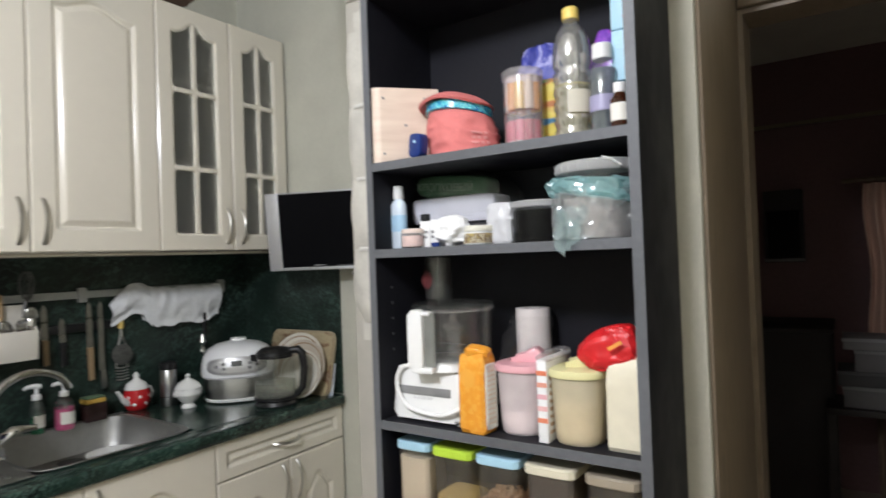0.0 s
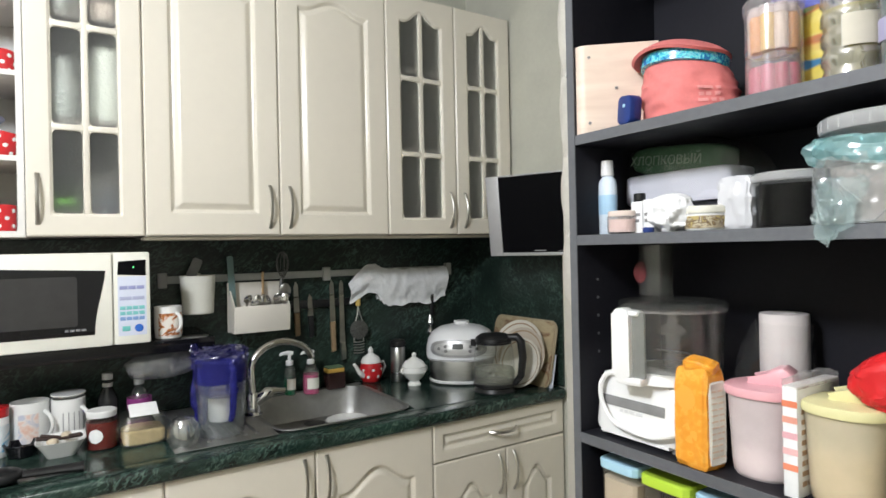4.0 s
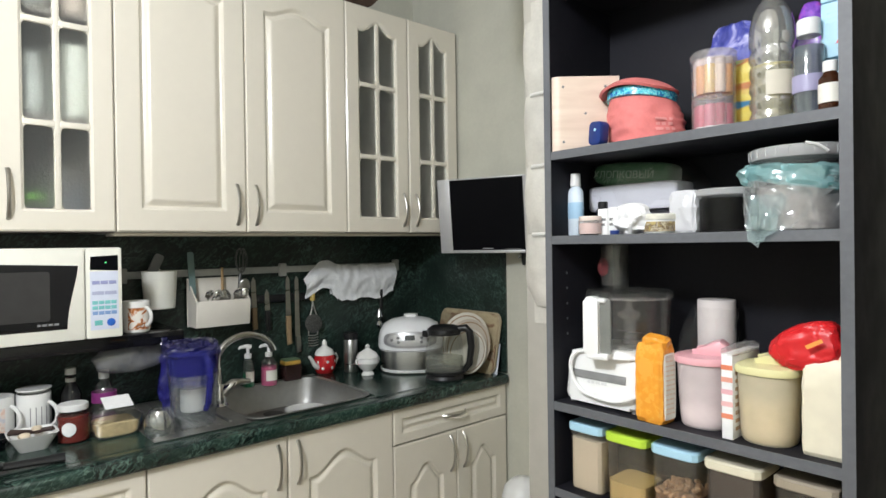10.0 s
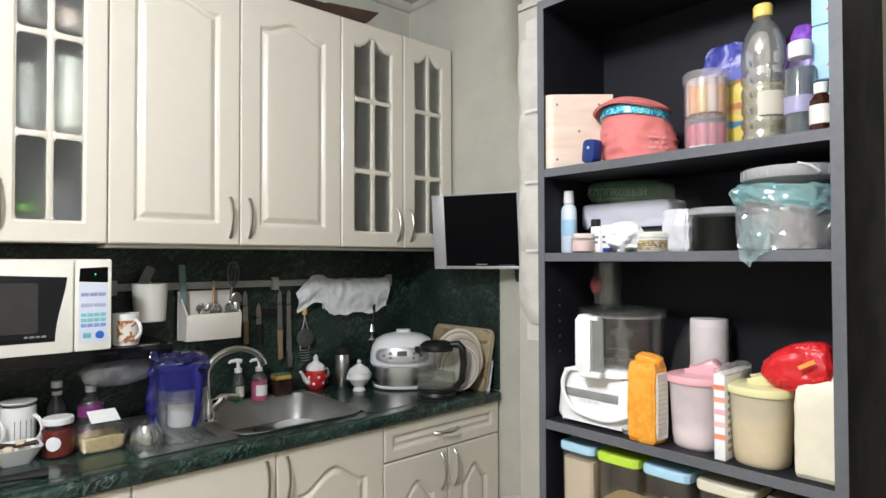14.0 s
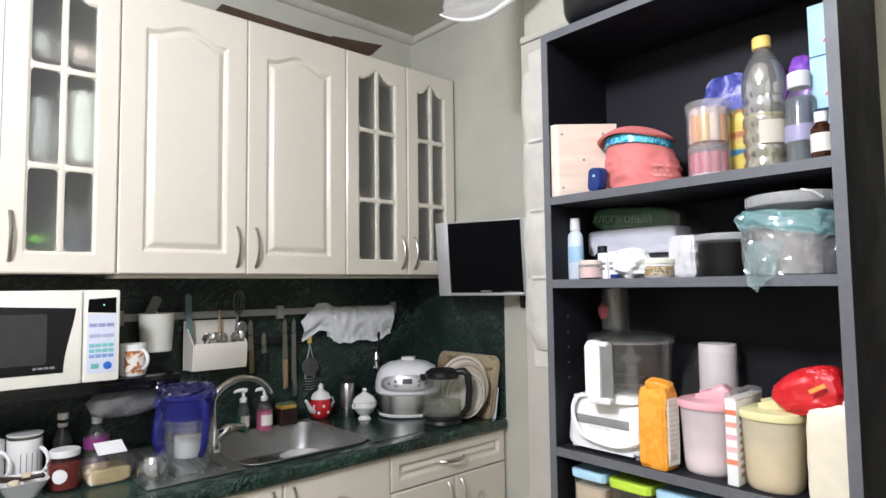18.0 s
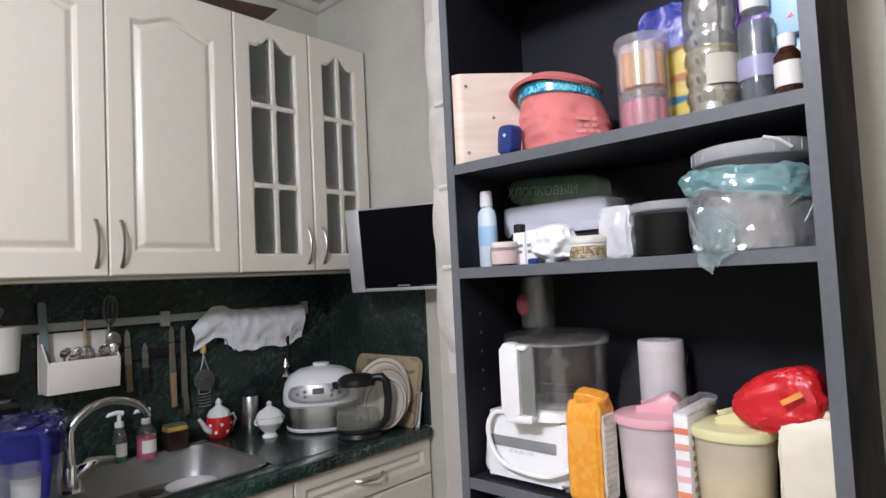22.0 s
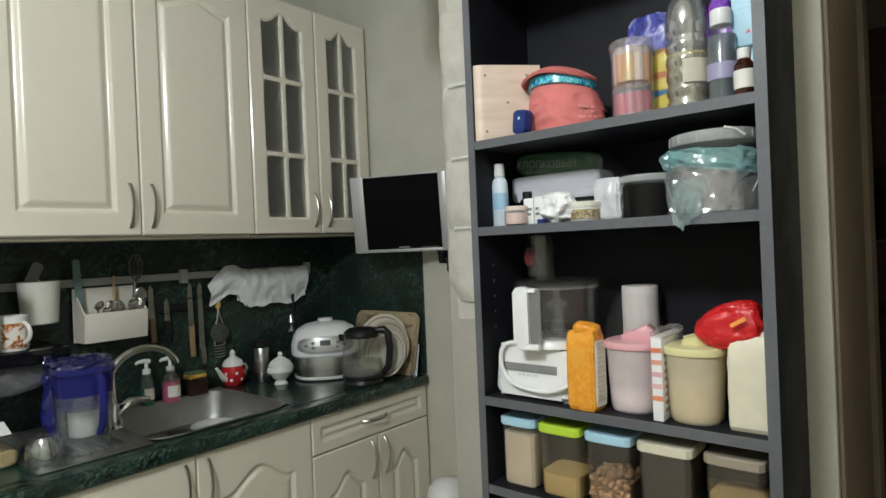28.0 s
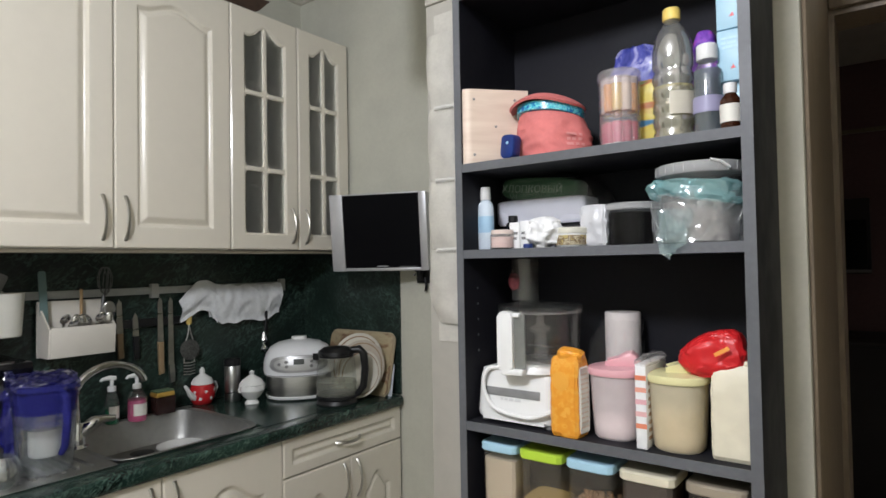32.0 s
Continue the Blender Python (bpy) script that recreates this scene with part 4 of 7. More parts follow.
tower = bottle("stacked_jar", (0.110, 1.83, S2), [(0.034, 0), (0.037, 0.003), (0.037, 0.066), (0.034, 0.069), (0.037, 0.072), (0.037, 0.135)], film("frosted_jar_plastic", (0.86, 0.82, 0.82), 0.17, 0.15, (0.97, 0.95, 0.95), 0.0, 30, 0.05, 0.2), "clear stacking jar with pink and orange sticks inside", "jar", [(0.0385, 0.132), (0.0392, 0.134), (0.0392, 0.146), (0.037, 0.149)], FROST)
STICK_TIP = paint("white_stick_tip", (0.78, 0.72, 0.72))
for k in range(9):
    a = 2 * math.pi * k / 9
    for z0, m_ in ((0.004, "pink"), (0.074, "amber")):
        col = {"pink": [(0.62, 0.05, 0.14), (0.66, 0.10, 0.20), (0.5, 0.03, 0.1)], "amber": [(0.80, 0.36, 0.06), (0.80, 0.55, 0.08), (0.82, 0.72, 0.6)]}[m_][k % 3]
        part("stick", moved(lathe([(0.0085, 0), (0.009, 0.002), (0.009, 0.048), (0.0085, 0.05)], n=12), pose(0.024 * math.cos(a), 0.024 * math.sin(a), z0)), paint("stick_" + m_, col), tower, "")
        part("stick_tip", moved(lathe([(0.0088, 0), (0.0093, 0.001), (0.0093, 0.011), (0.0088, 0.012)], n=12), pose(0.024 * math.cos(a), 0.024 * math.sin(a), z0 + (0 if m_ == "pink" else 0.0505))), STICK_TIP, tower)

oil = [(0.028, 0), (0.034, 0.004), (0.035, 0.012)]
for k in range(5):
    z = 0.022 + k * 0.026
    oil += [(0.0355, z), (0.0325, z + 0.006), (0.0325, z + 0.010), (0.0355, z + 0.016)]
oil += [(0.0355, 0.158), (0.0345, 0.172), (0.031, 0.190), (0.024, 0.206), (0.0165, 0.217), (0.0135, 0.222), (0.0135, 0.236)]
oil_b = bottle("oil_bottle", (0.204, 1.842, S2), oil, film("clear_ribbed_plastic", (0.92, 0.92, 0.88), 0.14, 0.05, (0.99, 0.99, 0.98), 0.0, 60, 0.26), "clear ribbed plastic oil bottle with a yellow cap", "bottle", [(0.0148, 0.226), (0.0152, 0.228), (0.0152, 0.244), (0.0135, 0.247)], paint("yellow_cap", (0.84, 0.62, 0.16)), fill=0.105, fill_mat=film("thin_oil", (0.88, 0.80, 0.42), 0.40, 0.05, (0.96, 0.92, 0.66)))
part("label", grid(lambda u, v: Vector((0.0368 * math.cos(radians(-85 + 75 * u)), 0.0368 * math.sin(radians(-85 + 75 * u)), 0.052 + 0.040 * v)), 10, 2, 0.0004), material("aged_label", (0.60, 0.56, 0.46), 0.6, vary=0.06), oil_b)
bottle("vinegar_bottle", (0.266, 1.822, S2), [(0.021, 0), (0.0235, 0.003), (0.0235, 0.10), (0.019, 0.122), (0.0125, 0.134), (0.0125, 0.142)], PET, "small clear bottle with a white cap and lilac label", "bottle", [(0.0165, 0.136), (0.017, 0.138), (0.017, 0.160), (0.0155, 0.162)], WHITE_PL, (0.045, 0.072, 0.0238), paint("lilac_label", (0.36, 0.34, 0.50)), 0.118, film("grey_water", (0.30, 0.34, 0.38), 0.55, 0.05, (0.74, 0.77, 0.80)))
bottle("medicine_bottle", (0.312, 1.762, S2), [(0.0135, 0), (0.0152, 0.002), (0.0152, 0.048), (0.009, 0.056), (0.008, 0.06)], material("brown_glass", (0.10, 0.03, 0.012), 0.06, alpha=0.6, vary=0.03, bump=0), "small brown medicine bottle with a white cap and label", "bottle", [(0.0095, 0.058), (0.0098, 0.059), (0.0098, 0.073), (0.009, 0.074)], WHITE_PL, (0.012, 0.040, 0.0154), LABEL_LIGHT)
for k, z in enumerate((0.098, 0.186)):
    bx = thing("carton", (0.302, 1.862, S2 + z), "pale blue cardboard carton in a stack", "carton", "stacked pale blue cartons")
    part("box", box(-0.022, 0.022, -0.03, 0.03, 0, 0.086, 0.001), paint("pale_blue_card", (0.42, 0.65, 0.78)), bx)
    part("mark", prism([(-0.002, 0.020), (0.006, 0.020), (0.003, 0.027)], 0.0302, 0.0306), RED_FILM, bx, "small red triangle", M_SH)
    part("print", moved(bars(3, 0.03, 0.004, 0.008, 8 + k), Matrix.Translation((0, 0.07, 0.0301))), SKY_LID, bx, "", M_SH)
low = thing("carton", (0.302, 1.875, S2), "pale blue cardboard carton in a stack", "carton", "stacked pale blue cartons")
part("box", box(-0.022, 0.022, -0.03, 0.03, 0, 0.0975, 0.001), paint("pale_blue_card", (0.42, 0.65, 0.78)), low)
bagp = thing("snack_packet", (0.120, 1.905, S2), "blue and lilac foil snack packet standing at the back", "packet")
part("packet", crumpled(lump(0.10, 0.05, 0.215, 4, 0.012, 16, 3), 0.003, 6), colours("lilac_foil", [(0.34, (0.03, 0.04, 0.22)), (0.48, (0.08, 0.09, 0.38)), (0.60, (0.42, 0.42, 0.70)), (0.72, (0.03, 0.04, 0.22))], 20, 0.25, bump=0.3, kind="noise"), bagp)
bagq = thing("sweet_packet", (0.240, 1.925, S2), "purple and pink foil packet behind the bottles", "packet")
part("packet", lump(0.044, 0.034, 0.225, 4, 0.006, 20, 7), colours("purple_foil", [(0.35, (0.12, 0.04, 0.35)), (0.55, (0.30, 0.10, 0.60)), (0.7, (0.70, 0.05, 0.18))], 22, 0.25, bump=0.3), bagq)
tin = thing("spice_packet", (0.150, 1.872, S2), "yellow and green striped packet behind the oil bottle", "packet")
part("packet", crisp(0.034, 0.024, 0.135, 0.002, 30, 2, 8), colours("mixed_packet_print", [(0.34, (0.03, 0.16, 0.30)), (0.44, (0.60, 0.46, 0.06)), (0.52, (0.62, 0.52, 0.12)), (0.58, (0.45, 0.14, 0.04)), (0.66, (0.08, 0.24, 0.10))], 26, 0.35, detail=2, warp=0.3, bump=0, stretch=(0.3, 0.3, 1.0)), tin)

# second row
bottle("lotion_bottle", (-0.167, 1.795, S3), [(0.015, 0), (0.0175, 0.003), (0.0175, 0.088), (0.0155, 0.096), (0.009, 0.104)], paint("pale_blue_plastic", (0.62, 0.70, 0.78)), "pale blue lotion bottle with a white cap", "bottle", [(0.0105, 0.104), (0.011, 0.106), (0.0098, 0.130), (0.009, 0.131)], WHITE_PL, (0.036, 0.070, 0.0177), paint("blue_print", (0.36, 0.55, 0.72)), sx=1.0, sy=0.75)
bottle("cream_jar", (-0.108, 1.762, S3), [(0.020, 0), (0.024, 0.003), (0.024, 0.028), (0.021, 0.031)], FROST, "small squat glass jar of pinkish cream", "jar", [(0.022, 0.029), (0.0225, 0.030), (0.0225, 0.037), (0.021, 0.038)], material("pink_lid", (0.76, 0.64, 0.58), 0.25, coat=0.3), fill=0.024, fill_mat=material("pink_cream", (0.80, 0.58, 0.54), 0.5))
bottle("dark_vial", (-0.112, 1.812, S3), [(0.014, 0), (0.015, 0.002), (0.015, 0.05), (0.010, 0.056)], BLACK_GLOSS, "small black bottle behind the jar", "bottle", [(0.010, 0.054), (0.010, 0.068), (0.009, 0.069)], BLACK)
for k, (cx, w, h) in enumerate(((-0.085, 0.022, 0.052), (-0.062, 0.020, 0.054))):
    pk = thing("medicine_box", (cx, 1.79, S3), "small white cardboard medicine box", "box", "white medicine boxes")
    part("box", box(-w / 2, w / 2, -0.02, 0.02, 0, h, 0.001), PAPER, pk)
    part("print", moved(bars(2, w * 0.7, 0.005, 0.01, 20 + k), Matrix.Translation((0, 0.028, 0.0201))), GREY_PL, pk, "", M_SH)
crumple = thing("crumpled_bag", (-0.022, 1.772, S3), "crumpled white plastic bag", "bag")
part("bag", lump(0.070, 0.05, 0.060, 2.2, 0.013, 46, 5, 48, 32), material("white_bag_film", (0.86, 0.86, 0.86), 0.35, scale=60, vary=0.03, bump=0.3), crumple, "", None, 18)
# a loose bottle cap, modelled as a small round solid
cap = thing("bottle_cap", (-0.040, 1.742, S3), "small dark blue bottle cap lying on the shelf", "tub")
part("tub", lathe([(0.008, 0), (0.009, 0.001), (0.009, 0.007), (0.008, 0.008)], n=16), BLUE, cap)
bottle("spread_tub", (0.026, 1.79, S3), [(0.027, 0), (0.029, 0.002), (0.030, 0.026)], WHITE_PL, "small tub with a cream lid and a brown and gold label", "tub", [(0.0315, 0.026), (0.032, 0.027), (0.032, 0.035), (0.029, 0.037)], material("cream_lid", (0.78, 0.76, 0.66), 0.3), (0.004, 0.022, 0.0302), colours("gold_label", [(0.40, (0.46, 0.36, 0.14)), (0.48, (0.10, 0.05, 0.025)), (0.58, (0.62, 0.55, 0.38)), (0.66, (0.07, 0.035, 0.02))], 75, 0.4, kind="noise", bump=0))
pouch = thing("white_sachet", (0.068, 1.805, S3), "upright white plastic sachet", "sachet")
part("sachet", crisp(0.046, 0.028, 0.074, 0.005, 34, 9, 12, 0.3), material("milky_film", (0.60, 0.60, 0.62), 0.3, vary=0.03, bump=0.2), pouch, "", None, 22)
jamtub = bottle("round_tub", (0.130, 1.835, S3), [(0.046, 0), (0.049, 0.003), (0.052, 0.066)], SMOKE, "round clear tub of black preserve with a clear lid", "tub", [(0.0535, 0.064), (0.0555, 0.066), (0.0555, 0.074), (0.051, 0.077), (0.049, 0.073)], PAIL_LID, fill=0.060, fill_mat=material("black_preserve", (0.004, 0.003, 0.003), 0.35, vary=0.1, ior=1.15))
pack = thing("wrapped_cloth", (-0.075, 1.89, S3 + 0.052), "folded dark green and white cloths in a clear wrap", "cloth pack")
part("white_cloth", lump(0.205, 0.078, 0.054, 11, 0.0025, 14, 2, 48, 18), paint("grey_white_cloth", (0.66, 0.66, 0.72), 0.8), pack)
part("green_cloth", moved(lump(0.182, 0.076, 0.050, 4.2, 0.004, 18, 6, 44, 18), pose(-0.006, 0, 0.050, 0, 5, 0)), SPONGE_GREEN, pack)
part("lettering", moved(words("ХЛОПКОВЫЙ", 0.0215), pose(-0.014, -0.0420, 0.066, 86, 5, 0)), paint("pale_green_print", (0.20, 0.30, 0.22), 0.6), pack, "pale lettering on the wrap")
wrap_bm = lump(0.226, 0.086, 0.108, 4.5, 0.006, 22, 9, 56, 26)
for v in wrap_bm.verts:
    v.co.x += 0.050 * max(0, v.co.x / 0.113) ** 3 * (1 - v.co.z / 0.12)
    v.co.z *= 1 - 0.35 * max(0, v.co.x / 0.16) ** 2
part("wrap", moved(crumpled(wrap_bm, 0.0010, 5), pose(0.004, 0, 0.0005)), PACK_FILM, pack, "clear crinkled wrap", None, 12)
prop = thing("grey_box", (-0.06, 1.90, S3), "low grey box under the wrapped cloths", "box")
part("box", box(-0.10, 0.10, -0.03, 0.04, 0, 0.051, 0.003), paint("grey_card", (0.32, 0.32, 0.36), 0.7), prop)

pail = thing("plastic_bucket", (0.252, 1.815, S3), "clear plastic bucket part filled, with a clear lid", "bucket")
part("body", shell([(0.058, 0), (0.061, 0.004), (0.066, 0.108), (0.068, 0.110), (0.068, 0.116)], 0.0015, n=44), PAIL, pail)
part("lid", lathe([(0.068, 0.112), (0.0705, 0.113), (0.0715, 0.116), (0.0715, 0.129), (0.069, 0.131), (0.066, 0.130), (0.064, 0.124), (0.001, 0.123)], n=44), PAIL_LID, pail, "clear rimmed lid")
part("filling", lathe([(0.055, 0.003), (0.060, 0.07), (0.001, 0.078)], n=32), material("grey_brown_mix", (0.36, 0.31, 0.29), 0.8, scale=60, vary=0.4), pail)
part("grip", tube([(0.030, -0.0640, 0.131), (0.044, -0.0575, 0.127), (0.055, -0.0475, 0.117)], 0.004, 8, flat=0.6), WHITE_PL, pail)
for k in range(26):
    a = 2 * math.pi * k / 26
    part("lid_rib", moved(box(-0.0008, 0.0008, -0.0006, 0.0006, 0.1155, 0.1285), pose(0.0716 * math.cos(a), 0.0716 * math.sin(a), 0, 0, 0, math.degrees(a))), PAIL_LID, pail)


def bag_skin(u, v):
    a = 2 * math.pi * u
    z = 0.001 + 0.080 * v
    c, s = math.cos(a), math.sin(a)
    r = 0.0735 + 0.0050 * ridge(Vector((1.5 * c + v, 1.5 * s - v, v * 0.9)), 3) + 0.0022 * ridge(Vector((4 * c - 2 * v, 4 * s + v, v * 1.8)), 1) + 0.0008 * ridge(Vector((10 * c, 10 * s, v * 7)), 5)
    return Vector((min(r * c, 0.0785), max(-0.083, r * s), z))


def bag_roll(u, v):
    a, b = 2 * math.pi * u, 2 * math.pi * v
    k = noise.noise(Vector((5 * math.cos(a), 5 * math.sin(a), 3)))
    f = ridge(Vector((2.6 * math.cos(a), 2.6 * math.sin(a), 3.2 * math.sin(b) + 1.2 * math.cos(b) + a * 0.5)), 2)
    r = 0.0735 + (0.0045 + 0.0015 * k) * math.cos(b) + 0.002 * k + 0.0030 * f + 0.0022 * math.sin(4 * b + 2 * a + 3 * k)
    wide = 0.014 + 0.006 * math.cos(a + 0.35) + 0.003 * k
    z = 0.086 - 0.010 * math.cos(a) + wide * math.sin(b) + 0.0008 * f + 0.002 * noise.noise(Vector((16 * u, b, 4)))
    return Vector((min(r * math.cos(a), 0.0790), r * math.sin(a), z))


def bag_tail(u, v):
    x = -0.058 + (0.062 - 0.020 * v) * u + 0.014 * v + 0.006 * noise.noise(Vector((u * 2, v * 3, 5)))
    drop = v * (0.082 - 0.040 * max(0, u - 0.40) - 0.030 * max(0, 0.30 - u) + 0.010 * noise.noise(Vector((u * 5, 0, 2))))
    y = -0.060 - 0.030 * min(1, v * 1.5) - 0.010 * math.sin(math.pi * u) + 0.008 * ridge(Vector((u * 3, v * 2.4, 1))) + 0.003 * ridge(Vector((u * 8, v * 7, 7)))
    return Vector((x, min(y, -0.0885) if v > 0.55 else y, 0.056 - drop))


wrap = thing("plastic_bag", (0.252, 1.815, S3), "clear crinkled bag with a teal knotted rim round the bucket", "bag")
part("film", crumpled(grid(bag_skin, 60, 14), 0.0010, 3), BAG_FILM, wrap, "", None, 14)
part("rim", grid(bag_roll, 120, 22), TEAL_FILM, wrap, "rolled teal rim", None, 28)
part("tail", crumpled(grid(bag_tail, 16, 20), 0.0016, 7), TEAL_CLEAR, wrap, "pale teal corner hanging over the shelf edge", None, 16)
# thin white tubes along the creases draw the bright streaks on the film
fold_rnd = random.Random(12)
for k in range(16):
    a0, z0 = radians(fold_rnd.uniform(190, 345)), fold_rnd.uniform(0.030, 0.082)
    turn_, fall = radians(fold_rnd.uniform(-55, 55)), fold_rnd.uniform(0.015, 0.07)
    pts = []
    for s in range(7):
        a = a0 + turn_ * s / 6
        z = max(0.003, z0 - fall * s / 6)
        q0 = bag_skin(a / (2 * math.pi), (z - 0.001) / 0.080)
        pts.append((q0.x * 1.012, q0.y * 1.012, z))
    part("fold", tube(pts, [0.0002, 0.0007, 0.0010, 0.0012, 0.0010, 0.0006, 0.0002], 5, flat=0.5), FOLD_GLINT, wrap)
part("knot", moved(lump(0.030, 0.030, 0.036, 2.2, 0.007, 60, 4, 28, 18), pose(-0.068, -0.040, 0.076, 0, 25, 0)), TEAL_FILM, wrap, "teal knot")

# third row
fp = thing("food_processor", (-0.088, 1.815, S4), "white food processor with a clear bowl and its cable wrapped round", "food processor")


def motor_block(p):
    k = 1 - 0.07 * p.z / 0.1
    return Vector((p.x * k, p.y * (1 - 0.16 * p.z / 0.1), p.z))


base_bm = prism(round_rect(0.176, 0.124, 0.020, 6), 0.006, 0.102, 0.012)
for v in base_bm.verts:
    v.co = motor_block(v.co)
part("base", base_bm, WHITE_PL, fp)
for fx in (-0.07, 0.07):
    for fy in (-0.045, 0.045):
        part("foot", moved(lathe([(0.008, 0), (0.008, 0.007)], n=12), pose(fx, fy, 0)), GREY_PL, fp)
part("neck", place(lathe([(0.074, 0), (0.072, 0.010), (0.066, 0.018)], n=40), 0.024, 0.004, 0.102), WHITE_PL, fp)
part("panel", moved(box(-0.067, 0.058, -0.0008, 0.0008, -0.008, 0.008, 0.0005), pose(0, -0.0570, 0.061, -5.6)), GREY_PL, fp, "grey control strip")
part("print", moved(bars(1, 0.045, 0.005, 0.010, 31), pose(-0.005, -0.0590, 0.046, 84)), paint("pale_grey_print", (0.66, 0.66, 0.66)), fp)
BM = pose(0.030, 0.004, 0.118)
bowl = part("bowl", moved(shell([(0.072, 0), (0.076, 0.003), (0.080, 0.100), (0.082, 0.104)], 0.002, n=44), BM), BOWL, fp, "clear bowl")
part("lid", moved(lathe([(0.082, 0.102), (0.0845, 0.103), (0.0845, 0.111), (0.080, 0.113), (0.03, 0.118), (0.001, 0.118)], n=44), BM), BOWL, fp)
part("rim", moved(lathe([(0.0815, 0.0975), (0.0835, 0.098), (0.0835, 0.1005), (0.0815, 0.101)], n=44), BM), FROST, bowl)
part("feed_tube", moved(shell([(0.029, 0), (0.030, 0.085)], 0.002, n=28, sx=0.95), pose(-0.012, 0.020, 0.236)), BOWL, fp)
part("pusher", moved(lathe([(0.0255, 0), (0.0265, 0.002), (0.0265, 0.078), (0.024, 0.08)], n=28, sx=0.95), pose(-0.012, 0.020, 0.238)), BOWL, fp)
part("pusher_mark", moved(lathe([(0.013, 0), (0.013, 0.0004)], n=24, sy=1.4), pose(-0.020, -0.0105, 0.276, 90)), film("faint_red_mark", (0.34, 0.08, 0.09), 0.35, 0.3), fp)
part("spindle", moved(lathe([(0.016, 0), (0.014, 0.02), (0.012, 0.05), (0.022, 0.055), (0.022, 0.062), (0.008, 0.07), (0.006, 0.092)], n=20), pose(0.030, 0.004, 0.122)), FROST, fp)
part("blade", moved(box(-0.030, 0.030, -0.005, 0.005, 0, 0.0015, 0.0004), pose(0.030, 0.004, 0.146, 0, 10, 75)), GREY_PL, fp)
# closed loop grip: a thick outer bar joined to the bowl by a pale web
part("grip", moved(prism(round_rect(0.031, 0.116, 0.010, 5), -0.011, 0.011, 0.006), pose(0.003, -0.082, 0.164, 90, 0, 8)), WHITE_PL, fp)
part("grip_foot", moved(box(-0.018, 0.028, -0.012, 0.016, 0, 0.012, 0.004), pose(0.010, -0.080, 0.1015, 0, 0, 8)), WHITE_PL, fp)
part("grip_top", moved(box(-0.006, 0.024, -0.009, 0.012, 0, 0.009, 0.004), pose(0.008, -0.080, 0.210, 0, 0, 8)), WHITE_PL, fp)
part("grip_web", moved(prism(round_rect(0.024, 0.104, 0.004, 4), -0.003, 0.003, 0.001), pose(0.028, -0.078, 0.164, 90, 0, 8)), film("grey_web_plastic", (0.42, 0.43, 0.40), 0.55, 0.2), fp)
cord = [Vector(p) for p in ((-0.026, -0.050, 0.1045), (-0.040, -0.054, 0.107), (-0.054, -0.060, 0.104), (-0.062, -0.066, 0.086), (-0.060, -0.067, 0.062), (-0.048, -0.067, 0.040), (-0.030, -0.068, 0.028), (0.005, -0.069, 0.022), (0.045, -0.069, 0.022), (0.078, -0.068, 0.034), (0.096, -0.045, 0.046))]
pts = []
for a, b, c, d in zip([cord[0]] + cord[:-2], cord[:-1], cord[1:], cord[2:] + [cord[-1]]):
    for k in range(5):
        s = k / 5
        pts.append(0.5 * ((2 * b) + (c - a) * s + (2 * a - 5 * b + 4 * c - d) * s * s + (3 * b - a - 3 * c + d) * s ** 3))
part("cable", tube(pts + [cord[-1]], 0.0042, 8), WHITE_PL, fp)

opack = thing("orange_packet", (0.031, 1.757, S4), "tall orange paper packet with a folded top", "packet")
opack.rotation_euler = (0, 0, radians(-5))
part("packet", crisp(0.052, 0.044, 0.142, 0.0035, 20, 3, 16, 0.18), ORANGE, opack, "", None, 24)
part("folded_top", moved(crisp(0.042, 0.026, 0.016, 0.003, 40, 5, 8), pose(0.004, 0, 0.138, 14, 8, 12)), ORANGE, opack, "", None, 24)
part("side_panel", moved(crisp(0.0014, 0.034, 0.118, 0.001, 24, 6, 6), pose(0.0292, 0.001, 0.008)), LABEL_LIGHT, opack, "white printed side")
part("side_print", moved(bars(12, 0.026, 0.0022, 0.0085, 41), pose(0.0306, 0, 0.112, 90, 0, 90)), paint("pale_side_print", (0.70, 0.55, 0.42)), opack)
part("badge", moved(lathe([(0.017, 0), (0.017, 0.0005)], n=24), pose(-0.004, -0.0245, 0.10, 90)), paint("pale_orange", (0.84, 0.40, 0.06)), opack)
part("badge", moved(lathe([(0.014, 0), (0.014, 0.0005)], n=24), pose(0.002, -0.0240, 0.05, 90)), paint("pale_orange", (0.84, 0.40, 0.06)), opack)


def jug_jar(name, at, wall_mat, lid_mat, lid_name, fill, fill_mat, label, r=0.044, h=0.117):
    ob = bottle(name, at, [(r * 0.80, 0), (r * 0.86, 0.004), (r * 0.90, 0.02), (r, h)], wall_mat, label, "canister", None, None, None, None, fill, fill_mat, 2.3, wall=0.0012)
    part("lid", lathe([(r + 0.0005, h - 0.006), (r + 0.003, h - 0.005), (r + 0.0045, h + 0.002), (r + 0.003, h + 0.007), (r - 0.004, h + 0.009), (0.001, h + 0.010)], n=44, square=2.3), lid_mat, ob, lid_name)
    fin = [(-0.72, 0.0), (-0.45, 0.10), (-0.10, 0.34), (0.25, 0.56), (0.50, 0.60), (0.70, 0.46), (0.80, 0.20), (0.82, 0.0)]
    part("spout_flap", moved(prism([(r * x, r * y) for x, y in fin], -r * 0.42, r * 0.42, r * 0.13), pose(0.002, 0.006, h + 0.007, 90, 0, 14)), lid_mat, ob)
    return ob


